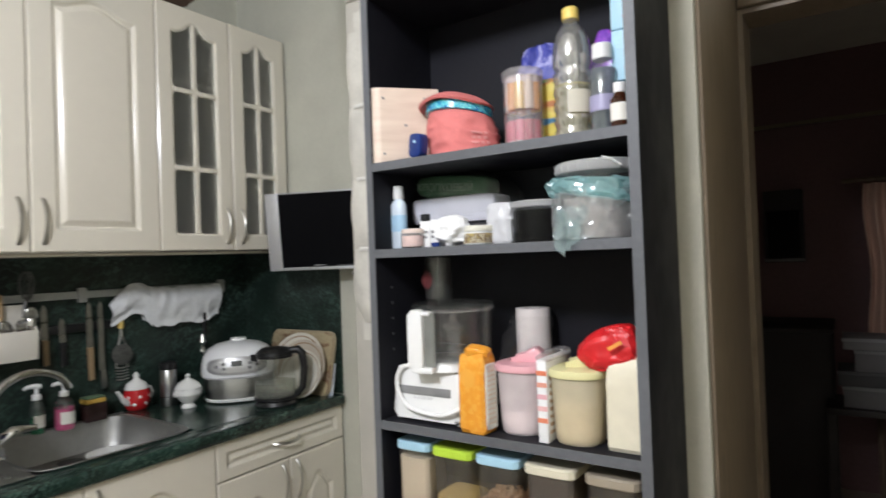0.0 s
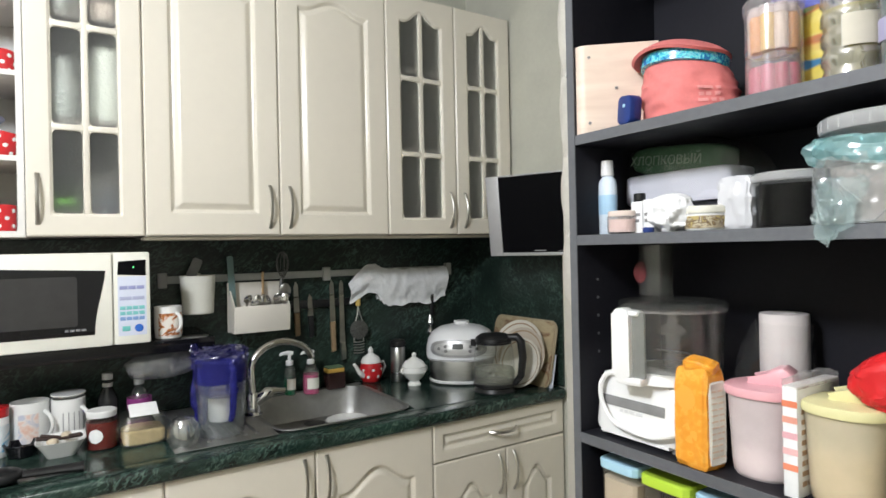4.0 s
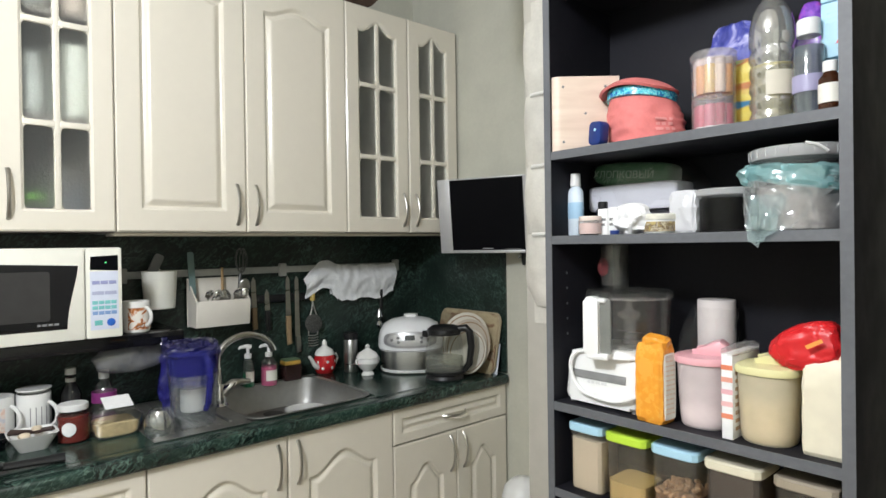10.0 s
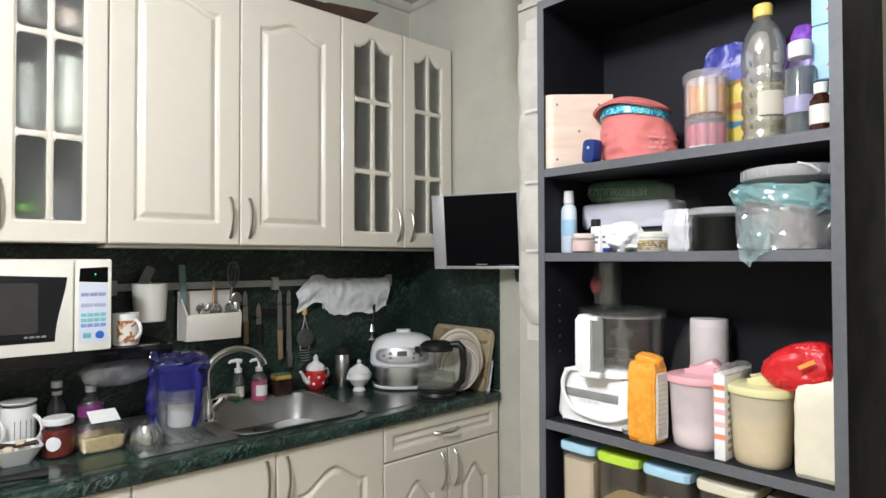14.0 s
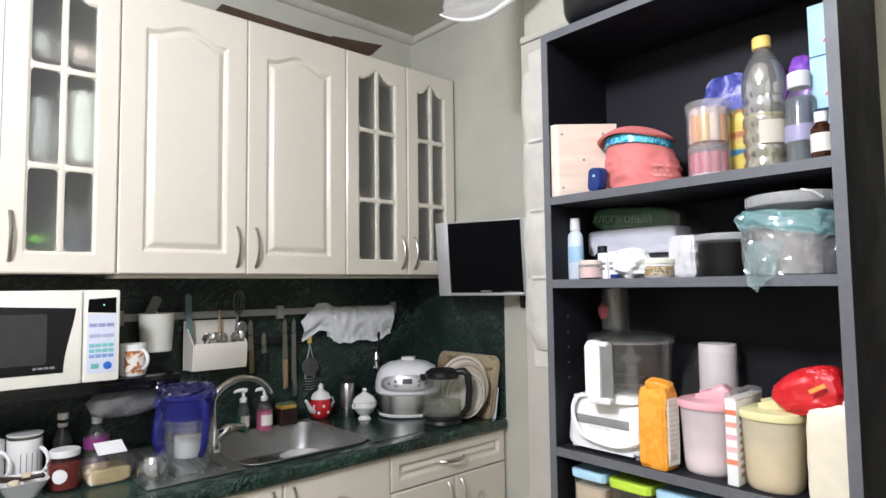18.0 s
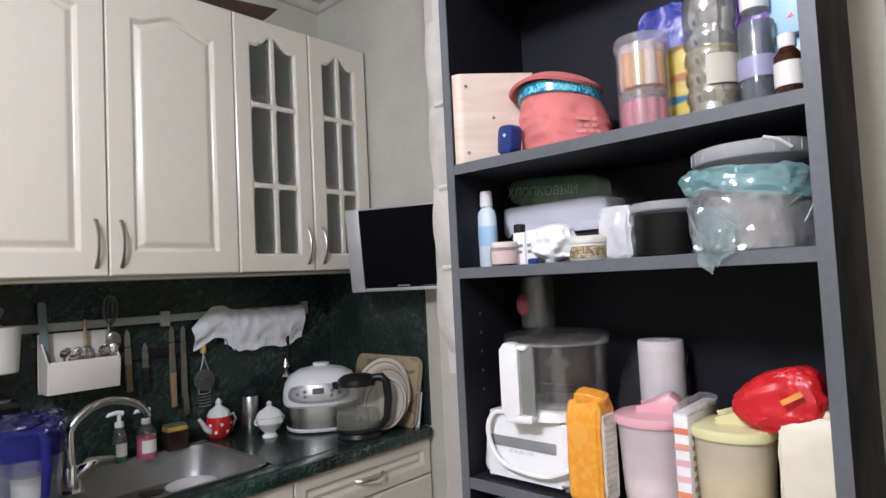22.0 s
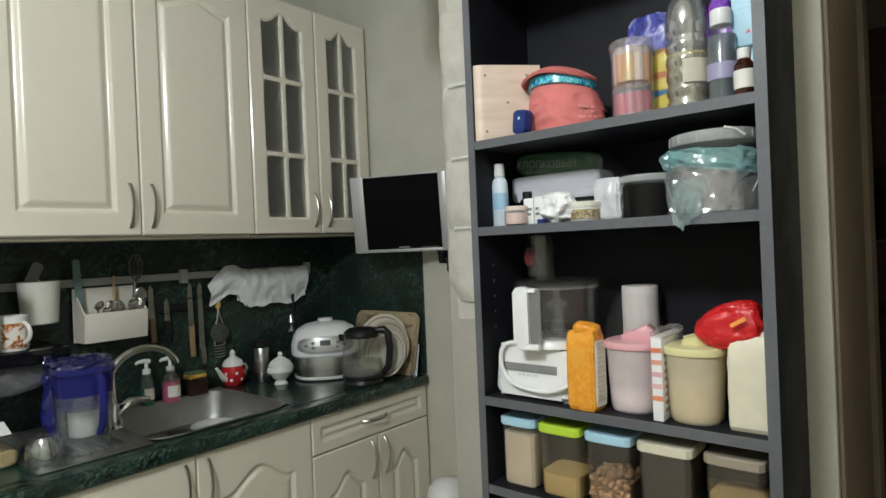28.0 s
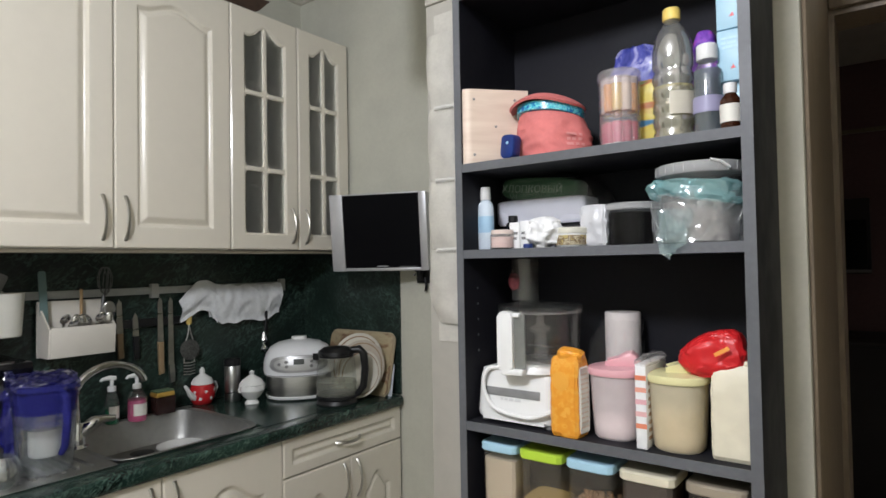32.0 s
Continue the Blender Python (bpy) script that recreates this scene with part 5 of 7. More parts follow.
jug_jar("food_canister", (0.104, 1.800, S4), FROST_PINK, PINK_LID, "pink lid with a pouring flap", 0.042, FLOUR, "frosted canister with a pink lid, part full of white sugar", 0.046)
jug_jar("food_canister", (0.214, 1.790, S4), FROST_YELLOW, YELLOW_LID, "pale yellow lid with a pouring flap", 0.066, OATS, "frosted canister with a pale yellow lid, half full of beige grain", 0.047)
strip = thing("striped_carton", (0.164, 1.80, S4), "narrow carton striped in red, pink and white", "carton")
part("box", box(-0.008, 0.010, -0.055, 0.055, 0, 0.140, 0.001), PAPER, strip)
part("side_print", moved(bars(9, 0.09, 0.006, 0.013, 77), pose(0.0102, 0, 0.118, 90, 0, 90)), paint("brown_side_print", (0.40, 0.26, 0.16)), strip)
part("crumpled_top", moved(crumpled(crisp(0.022, 0.104, 0.012, 0.004, 50, 4, 8), 0.001, 2), pose(0.001, 0, 0.136)), FROST, strip, "", None, 10)
for k, col in enumerate(((0.72, 0.24, 0.14), (0.74, 0.44, 0.44), (0.72, 0.40, 0.44), (0.74, 0.34, 0.26), (0.72, 0.22, 0.12))):
    part("stripe", box(-0.0084, 0.0104, -0.0556, -0.0551, 0.034 + k * 0.020, 0.042 + k * 0.020), paint("carton_stripe", col), strip)
    part("stripe", box(-0.0086, -0.0081, -0.050, 0.05, 0.034 + k * 0.020, 0.042 + k * 0.020), paint("carton_stripe", col), strip)
cup = thing("paper_cup", (0.080, 1.900, S4), "pale lilac paper roll in a loose clear bag", "paper roll")
part("roll", lathe([(0.033, 0), (0.034, 0.002), (0.034, 0.212), (0.033, 0.214), (0.016, 0.214), (0.015, 0.205), (0.001, 0.204)], n=40), material("pale_lilac_paper", (0.68, 0.63, 0.61), 0.8, scale=60, vary=0.04, bump=0.1), cup)


def roll_bag(u, v):
    a = 2 * math.pi * u
    swell = max(0, math.cos(a - 3.3)) ** 3 * 0.034 * math.sin(math.pi * min(1, v * 0.95)) + 0.003 * ridge(Vector((4 * math.cos(a), 4 * math.sin(a), v * 4)), 6)
    r = 0.0365 + swell + 0.004 * (1 - v)
    return Vector((r * math.cos(a), min(r * math.sin(a), 0.045), 0.002 + 0.198 * v))


part("bag", crumpled(grid(roll_bag, 26, 12), 0.002, 9), PACK_FILM, cup, "clear loose bag", None, 0)
wb = thing("flour_packet", (0.301, 1.785, S4), "cream paper packet with a folded top", "packet")
part("packet", crisp(0.056, 0.060, 0.146, 0.0022, 16, 11, 20, 0.25), CREAM_BAG, wb, "", None, 24)
part("folded_top", moved(crisp(0.052, 0.024, 0.012, 0.003, 40, 8, 8), pose(0, 0, 0.142, 8, 4, 0)), CREAM_BAG, wb, "", None, 26)
rp = thing("red_packet", (0.272, 1.790, S4 + 0.128), "glossy red food packet lying on top of the canister", "packet")
red_bm = lump(0.110, 0.078, 0.078, 3.6, 0.0055, 38, 13, 84, 48)
for v in red_bm.verts:
    v.co.z = 0.036 + (v.co.z - 0.036) * (1 - 0.42 * max(0, -v.co.x / 0.055) ** 1.3)
part("packet", moved(crumpled(red_bm, 0.0009, 11), pose(0.008, 0, -0.004, -8, -16, 6) @ Matrix.Scale(0.92, 4)), RED_FILM, rp, "", None, 38)
part("print", moved(box(-0.012, 0.012, -0.003, 0.003, 0, 0.001), pose(0.0195, -0.0407, 0.0425, 84, 0, 6) @ pose(0, 0, 0, 0, 0, 30)), paint("orange_print", (0.75, 0.30, 0.05)), rp)

CREAM_TOP = paint("cream_box_lid", (0.70, 0.65, 0.50))
SMOKY_TOP = paint("smoky_brown_lid", (0.34, 0.29, 0.22))
BOX_CLEAR = film("smoky_box_plastic", (0.60, 0.54, 0.47), 0.075, 0.1, (0.95, 0.94, 0.92), 0.0, 30, 0.03)
# fourth row: square containers
for k, (cx, w, lid, fill, fm, what) in enumerate(((-0.124, 0.082, SKY_LID, 0.105, material("beige_flour", (0.76, 0.67, 0.54), 0.9, scale=90, vary=0.06), "beige flour under a pale blue lid"), (-0.031, 0.090, LIME_LID, 0.044, GRITS, "yellow grits under a lime green lid"), (0.066, 0.090, SKY_LID, 0.052, NUTS, "shelled nuts under a pale blue lid"), (0.168, 0.095, CREAM_TOP, 0.12, BUCKWHEAT, "dark grain under a cream lid"), (0.276, 0.092, SMOKY_TOP, 0.07, GRITS, "golden grain under a smoky lid"))):
    hh = 0.128
    tub_at = (cx, 1.792, S5)
    c = bottle("food_container", tub_at, [(w * 0.44, 0), (w * 0.46, 0.005), (w * 0.47, hh)], BOX_CLEAR, "clear square container with " + what, "container", None, None, None, None, fill, fm, 7.0)
    tagged(c, group="square food containers")
    if fm is NUTS:
        nut_rnd, nuts = random.Random(31), None
        for _ in range(90):
            side = nut_rnd.random() < 0.55
            nx = nut_rnd.uniform(-0.033, 0.033)
            ny, nz = (-0.036, nut_rnd.uniform(0.006, fill)) if side else (nut_rnd.uniform(-0.034, 0.030), fill + nut_rnd.uniform(-0.004, 0.006))
            nuts = merge(nuts, moved(lump(0.014, 0.010, 0.009, 2.2, 0.002, 120, _, 8, 6), pose(nx, ny, nz, nut_rnd.uniform(-50, 50), nut_rnd.uniform(-50, 50), nut_rnd.uniform(0, 180))))
        part("nuts", nuts, WALNUT, c, "loose nut halves")
    part("lid", lathe([(w * 0.48, hh - 0.008), (w * 0.50, hh - 0.006), (w * 0.50, hh + 0.006), (w * 0.47, hh + 0.009), (0.001, hh + 0.009)], n=36, square=7.0), lid, c)

# on top of the shelf unit
tray = thing("black_bag", (-0.06, 1.825, 1.945), "black plastic bag lying on top of the shelf unit", "bag")
part("bag", lump(0.20, 0.185, 0.16, 4, 0.012, 12, 21, 40, 22), material("black_bag_film", (0.010, 0.010, 0.012), 0.3, scale=30, vary=0.2, bump=0.3), tray)

# ---- sink and tap ----
sink = thing("kitchen_sink", (0, 0, CTOP), "inset stainless steel sink with a ridged drainer", "sink")
by0, by1, bx0, bx1 = 1.515, 1.955, -1.610, -1.172
cx, cy, hw, hd = (bx0 + bx1) / 2, (by0 + by1) / 2, (bx1 - bx0) / 2, (by1 - by0) / 2
part("bowl", moved(lathe([(0.87, -0.100), (0.93, -0.097), (0.965, -0.080), (0.985, -0.02), (1.0, 0.002), (1.02, 0.004), (1.07, 0.0045), (1.075, 0.003), (1.03, 0.0005), (1.012, -0.004), (0.985, -0.086), (0.95, -0.102), (0.87, -0.106)], n=64, square=7, sx=hw, sy=hd, caps=True), pose(cx, cy, 0)), SINK_STEEL, sink)
part("drain", moved(lathe([(0.036, -0.0998), (0.038, -0.098), (0.028, -0.0965), (0.001, -0.0975)], n=28), pose(-1.535, 1.752, 0)), BLACK, sink, "dark drain strainer")
part("drainer", box(SK[0] - 0.01, SK[1] + 0.01, SK[2] - 0.01, by0 - 0.012, 0.0005, 0.004, 0.0015), SINK_STEEL, sink)
for k in range(7):
    part("ridge", tube([(SK[0] + 0.06, SK[2] + 0.02 + 0.033 * k, 0.004), (SK[1] - 0.03, SK[2] + 0.02 + 0.033 * k, 0.004)], 0.0058, 10), SINK_STEEL, sink)
part("rim", box(SK[0] - 0.01, SK[0] + 0.01, by0 - 0.012, SK[3] + 0.012, 0.0005, 0.0035, 0.001), SINK_STEEL, sink)

tap = thing("tap", (-1.40, 1.497, CTOP + 0.004), "chrome gooseneck kitchen tap with a side lever", "tap")
part("base", lathe([(0.028, 0), (0.029, 0.004), (0.022, 0.012), (0.021, 0.07), (0.018, 0.075)], n=28), CHROME, tap)
spout = [Vector((0, 0, 0.06)), Vector((0, -0.004, 0.10)), Vector((-0.002, -0.006, 0.14))] + [Vector((-0.004 - 0.03 * k / 16, 0.104 - 0.110 * math.cos(math.pi * k / 16 * 0.93), 0.14 + 0.085 * math.sin(math.pi * k / 16 * 0.93))) for k in range(1, 17)]
part("spout", tube(spout, 0.0115, 14), CHROME, tap)
part("lever", tube([(0.0, 0.006, 0.040), (0.010, 0.024, 0.058), (0.014, 0.044, 0.070), (0.016, 0.066, 0.074), (0.016, 0.100, 0.070)], [0.019, 0.020, 0.019, 0.012, 0.008], 14), CHROME, tap)
dish = thing("sponge_dish", (-1.475, 1.855, CTOP - 0.0998), "white plate lying in the sink bowl", "plate")
part("plate", lathe([(0.04, 0), (0.045, 0.002), (0.075, 0.012), (0.078, 0.014), (0.074, 0.014), (0.044, 0.005)], n=32), PORCELAIN, dish)

for at, liquid, label in (((-1.615, 1.690, CTOP), paint("green_soap", (0.02, 0.22, 0.10), 0.15), "pump bottle of green dish soap"), ((-1.590, 1.762, CTOP), paint("pink_soap", (0.60, 0.10, 0.24), 0.15), "pump bottle of pink hand soap")):
    wide = 0.027 if "green" in label else 0.037
    pump = bottle("soap_dispenser", at, [(wide * 0.9, 0), (wide, 0.003), (wide, 0.085), (wide * 0.55, 0.108), (0.010, 0.112)], PET, label, "soap dispenser", [(0.013, 0.110), (0.0135, 0.112), (0.0135, 0.126), (0.006, 0.128), (0.006, 0.150)], WHITE_PL, None, None, 0.072 if wide > 0.03 else 0.05, liquid, sx=1, sy=0.8)
    part("pump_head", tube([(0, 0.012, 0.152), (0, -0.006, 0.156), (0, -0.03, 0.154), (0, -0.036, 0.148)], [0.008, 0.008, 0.006, 0.004], 10), WHITE_PL, pump)
    part("label", grid(lambda u, v: Vector(((wide + 0.0006) * math.cos(radians(-50 + 95 * u)), 0.8 * (wide + 0.0006) * math.sin(radians(-50 + 95 * u)), 0.022 + 0.04 * v)), 8, 2, 0.0004), LABEL_LIGHT, pump)
sponge = thing("sponge_box", (-1.615, 1.865, CTOP), "dark soap box with a yellow sponge on top", "sponge box")
part("box", box(-0.028, 0.028, -0.036, 0.036, 0, 0.062, 0.005), paint("maroon_plastic", (0.030, 0.013, 0.012), 0.25), sponge)
part("sponge", box(-0.025, 0.025, -0.034, 0.034, 0.062, 0.078, 0.004), paint("yellow_sponge", (0.58, 0.36, 0.07), 0.9), sponge)
part("scourer", box(-0.024, 0.024, -0.033, 0.033, 0.0785, 0.085, 0.003), paint("green_scourer", (0.10, 0.16, 0.09), 0.9), sponge)


# ---- crockery and appliances on the worktop ----
def dots(r, zs, n, size, shift=0.0, sy=1.0):
    bm = None
    for row, z in enumerate(zs):
        rr = r(z)
        for k in range(n):
            a = 2 * math.pi * (k + 0.5 * (row % 2)) / n + shift
            bm = moved(lathe([(size, 0), (size * 0.8, 0.0008), (0.001, 0.001)], n=12), pose(rr * math.cos(a), rr * math.sin(a), z, 0, 90, math.degrees(a))) if bm is None else merge(bm, moved(lathe([(size, 0), (size * 0.8, 0.0008), (0.001, 0.001)], n=12), pose(rr * math.cos(a), rr * math.sin(a), z, 0, 90, math.degrees(a))))
    return bm


def mug(name, at, r, h, mat, label, turn=0.0, spots=None, group="", grip_mat=None):
    ob = thing(name, at, label, "mug", group)
    ob.rotation_euler = (0, 0, radians(turn))
    part("body", shell([(r * 0.80, 0), (r * 0.94, 0.004), (r, h * 0.3), (r, h - 0.002), (r * 0.99, h)], 0.003, n=36), mat, ob)
    part("handle", tube(arc((r - 0.004, 0, h * 0.52), h * 0.29, -75, 75, 12), 0.0055, 8), grip_mat or mat, ob)
    if spots:
        part("spots", dots(lambda z: r - 0.0003, [h * 0.22, h * 0.5, h * 0.78], 6, 0.006, 0.3), spots, ob, "white spots")
    return ob


teapot = thing("teapot", (-1.630, 2.030, CTOP), "small red teapot with white spots and a white lid", "teapot")
prof = [(0.030, 0), (0.036, 0.004), (0.046, 0.028), (0.047, 0.052), (0.040, 0.078)]
part("body", lathe(prof, n=36), RED, teapot)
part("spots", dots(lambda z: 0.0462 if z < 0.06 else 0.0435, [0.026, 0.052], 7, 0.006, 0.2), PORCELAIN, teapot, "white spots")
part("lid", lathe([(0.041, 0.077), (0.042, 0.080), (0.034, 0.098), (0.016, 0.110), (0.010, 0.116), (0.011, 0.128), (0.004, 0.140)], n=28), PORCELAIN, teapot)
part("spout", tube([(0.012, -0.036, 0.030), (0.02, -0.060, 0.045), (0.024, -0.075, 0.070), (0.028, -0.086, 0.083)], [0.012, 0.010, 0.007, 0.006], 10), PORCELAIN, teapot)
part("handle", tube([(-0.01, 0.036, 0.068), (-0.014, 0.062, 0.072), (-0.016, 0.072, 0.052), (-0.012, 0.058, 0.030), (-0.008, 0.040, 0.026)], 0.0055, 8), PORCELAIN, teapot)
thermos = thing("thermos_mug", (-1.575, 2.125, CTOP), "slim brushed steel thermos with a dark lid", "thermos")
part("body", lathe([(0.028, 0), (0.030, 0.003), (0.030, 0.135), (0.027, 0.140)], n=32), STEEL, thermos)
part("lid", lathe([(0.0305, 0.138), (0.031, 0.142), (0.031, 0.160), (0.026, 0.166)], n=32), BLACK, thermos)
sugar = thing("sugar_bowl", (-1.468, 2.138, CTOP), "white porcelain sugar bowl with a lid on a foot", "sugar bowl")
part("bowl", lathe([(0.026, 0), (0.027, 0.004), (0.018, 0.016), (0.034, 0.030), (0.048, 0.052), (0.047, 0.068), (0.045, 0.072)], n=36), PORCELAIN, sugar)
part("lid", lathe([(0.047, 0.071), (0.048, 0.074), (0.036, 0.092), (0.014, 0.106), (0.008, 0.110), (0.010, 0.120), (0.003, 0.127)], n=32), PORCELAIN, sugar)
for s in (-1, 1):
    part("handle", tube(arc((0, s * 0.046, 0.060), 0.011, -70, 70, 8, (0, s, 0)), 0.004, 8), PORCELAIN, sugar)

cooker_at = (-1.440, 2.345, CTOP)
rice = thing("multicooker", cooker_at, "white and steel multicooker with a rounded lid and display", "multicooker")
rice.rotation_euler = (0, 0, radians(-40))
rice.scale = (1.09, 1.09, 1.0)
part("foot_ring", lathe([(0.112, 0.004), (0.119, 0.006), (0.121, 0.014), (0.115, 0.018)], n=48, square=2.5), WHITE_PL, rice)
part("body", lathe([(0.112, 0.012), (0.117, 0.018), (0.119, 0.085), (0.117, 0.097)], n=48, square=2.5), STEEL, rice)
COOL_WHITE = material("cool_white_plastic", (0.88, 0.89, 0.91), 0.25, vary=0.02)
lid_prof = [(0.117, 0.092), (0.126, 0.095), (0.129, 0.110), (0.128, 0.140), (0.121, 0.172), (0.106, 0.197), (0.078, 0.214), (0.04, 0.223), (0.001, 0.226)]
part("lid", lathe(lid_prof, n=48, square=2.5), COOL_WHITE, rice)


def lid_skin(turn, z, off=0.0):
    for (r0, z0), (r1, z1) in zip(lid_prof[1:], lid_prof[2:]):
        if z0 <= z <= z1:
            break
    r = r0 + (r1 - r0) * (z - z0) / (z1 - z0)
    c, s = math.cos(radians(turn)), math.sin(radians(turn))
    k = (abs(c) ** 2.5 + abs(s) ** 2.5) ** (-1 / 2.5)
    return Vector(((r * k + off) * c, (r * k + off) * s, z + off * 0.3))


def oval(half_turn, z0, z1, off):
    """A disc-like patch laid on the lid's front."""
    def at(u, v):
        a, q = 2 * math.pi * u, max(v, 0.02)
        cx_ = math.copysign(abs(math.cos(a)) ** 0.7, math.cos(a))
        cz_ = math.copysign(abs(math.sin(a)) ** 0.7, math.sin(a))
        return lid_skin(half_turn * q * cx_, (z0 + z1) / 2 + (z1 - z0) / 2 * q * cz_, off)
    return at


part("panel", grid(oval(46, 0.112, 0.176, 0.0015), 40, 6, 0.003), material("steel_grey_panel", (0.44, 0.44, 0.45), 0.3, 0.5), rice, "steel grey oval control panel")
part("panel_field", grid(oval(38, 0.120, 0.166, 0.0045), 40, 6, 0.001), material("silver_panel_field", (0.58, 0.58, 0.58), 0.3, 0.4), rice, "silver inner field")
part("display", grid(lambda u, v: lid_skin(-8 + 16 * u, 0.142 + 0.020 * v, 0.0065), 6, 2, 0.001), material("grey_lcd", (0.06, 0.065, 0.06), 0.25), rice, "dark display")
for s in (-1, 1):
    for k, (tn, z) in enumerate(((18, 0.135), (19, 0.152), (29, 0.143))):
        q0 = lid_skin(s * tn, z, 0.005)
        part("button", moved(lathe([(0.006, 0), (0.006, 0.003), (0.004, 0.004)], n=14), pose(q0.x, q0.y, q0.z, 0, 80, s * tn)), GREY_PL, rice)
part("vent", moved(prism(round_rect(0.05, 0.055, 0.014), 0, 0.012, 0.004), pose(-0.02, 0, 0.223)), WHITE_PL, rice)
part("lid_seam", lathe([(0.1255, 0.0965), (0.1275, 0.0975), (0.1275, 0.0995), (0.1260, 0.1005)], n=48, square=2.5), GREY_PL, rice)
for a in (45, 135, 225, 315):
    part("foot", moved(lathe([(0.012, 0), (0.012, 0.006)], n=14), pose(0.095 * math.cos(radians(a)), 0.095 * math.sin(radians(a)), 0)), BLACK, rice)

kettle = thing("kettle", (-1.202, 2.328, CTOP), "glass electric kettle with a black handle and base, part filled", "kettle")
kettle.rotation_euler = (0, 0, radians(34))
kettle.scale = (0.97, 0.97, 1.03)
part("base", lathe([(0.078, 0), (0.080, 0.004), (0.074, 0.016), (0.066, 0.020)], n=40), BLACK, kettle)
part("body", lathe([(0.074, 0.024), (0.079, 0.034), (0.080, 0.065), (0.073, 0.150), (0.066, 0.176)], n=48, caps=False), PET, kettle, "clear glass jug")
part("water", lathe([(0.070, 0.027), (0.0765, 0.034), (0.0775, 0.060), (0.0755, 0.082)], n=40), film("standing_water", (0.72, 0.72, 0.64), 0.26, 0.03, (0.93, 0.94, 0.90)), kettle)
part("collar", lathe([(0.077, 0.020), (0.081, 0.022), (0.081, 0.032), (0.077, 0.034)], n=40), BLACK, kettle)
part("heating_plate", lathe([(0.060, 0.026), (0.066, 0.027), (0.064, 0.029), (0.001, 0.029)], n=36), STEEL, kettle)
part("rim", lathe([(0.0655, 0.170), (0.0675, 0.171), (0.0675, 0.178), (0.0655, 0.179)], n=40), BLACK, kettle)
part("lid", lathe([(0.066, 0.177), (0.071, 0.179), (0.069, 0.192), (0.05, 0.204), (0.001, 0.208)], n=40), BLACK, kettle)
part("grip", tube([(0.050, 0, 0.192), (0.092, 0, 0.196), (0.108, 0, 0.180), (0.114, 0, 0.125), (0.106, 0, 0.060), (0.080, 0, 0.030)], [0.012, 0.015, 0.016, 0.015, 0.014, 0.011], 12), BLACK, kettle)
part("spout", moved(prism([(-0.02, 0), (0.02, 0), (0, 0.028)], -0.015, 0.010, 0.003), pose(-0.066, 0, 0.172, 0, 0, 90)), BLACK, kettle)

wooden = thing("serving_tray", (-1.28, END - 0.014, CTOP), "beige and brown patterned rectangular tray leaning on the marble", "tray")
tm = pose(0, -0.055, 0, -12) @ M_SH
part("tray", prism(round_rect(0.36, 0.245, 0.03, 6, 0, 0.1235), 0, 0.010, 0.003), colours("tray_print", [(0.35, (0.34, 0.27, 0.17)), (0.5, (0.42, 0.35, 0.22)), (0.6, (0.20, 0.11, 0.06)), (0.75, (0.50, 0.46, 0.36))], 9, 0.35, kind="noise", bump=0), wooden, "", tm)
part("rim", prism(round_rect(0.372, 0.257, 0.036, 6, 0, 0.1235), -0.002, 0.0055, 0.002), paint("tray_rim", (0.36, 0.30, 0.20)), wooden, "", tm)
CREAM_PLATE = paint("cream_plate", (0.66, 0.63, 0.55), 0.2)
for k, (px, r, py, pm, what) in enumerate(((-1.245, 0.124, 0.085, CREAM_PLATE, "white dinner plate leaning on the tray"), (-1.205, 0.112, 0.105, paint("floral_plate", (0.52, 0.46, 0.38), 0.2), "pale patterned plate leaning beside the kettle"), (-1.185, 0.094, 0.125, CREAM_PLATE, "small white plate leaning on the tray"))):
    pt = thing("plate", (px, END - py, CTOP), what, "plate", "plates leaning on the tray")
    part("plate", moved(lathe([(r * 0.6, 0), (r * 0.62, 0.003), (r, 0.014), (r, 0.017), (r * 0.62, 0.007)], n=44), pose(0, 0, r - 0.004, 72, 0, 12)), pm, pt)
    part("rim_line", moved(lathe([(r * 0.86, 0.0128), (r * 0.90, 0.0142), (r * 0.90, 0.0148), (r * 0.86, 0.0134)], n=44, caps=False), pose(0, 0, r - 0.0035, 72, 0, 12)), paint("brown_line", (0.30, 0.20, 0.12)), pt)
card = thing("blue_card", (-1.115, END - 0.06, CTOP), "folded white and blue paper standing by the plates", "paper")
part("sheet", box(-0.024, 0.024, -0.002, 0.002, 0, 0.125, 0.001), paint("pale_blue_paper", (0.66, 0.70, 0.78)), card, "", pose(0, 0, 0, -12, 0, 8))

# water filter jug
jug = thing("filter_jug", (-1.275, 1.372, CTOP + 0.004), "blue translucent water filter jug with a crumpled bag over it", "filter jug")
jug.rotation_euler = (0, 0, radians(-15))
jug.scale = (1, 1, 0.93)
part("outer_body", shell([(0.062, 0), (0.066, 0.005), (0.074, 0.15), (0.078, 0.168)], 0.002, n=44, square=2.5, sx=1.2, sy=0.95), film("milky_jug_plastic", (0.80, 0.84, 0.86), 0.09, 0.06, (0.97, 0.98, 0.98), 0.0, 30, 0.08), jug, "clear lower jug")
part("hopper", shell([(0.046, 0.118), (0.070, 0.134), (0.0745, 0.168), (0.080, 0.235)], 0.003, n=44, square=2.5, sx=1.2, sy=0.95), JUG_BLUE, jug, "blue upper hopper")
part("cartridge", lathe([(0.034, 0.040), (0.037, 0.046), (0.038, 0.118), (0.034, 0.122)], n=28), WHITE_PL, jug, "white filter cartridge")
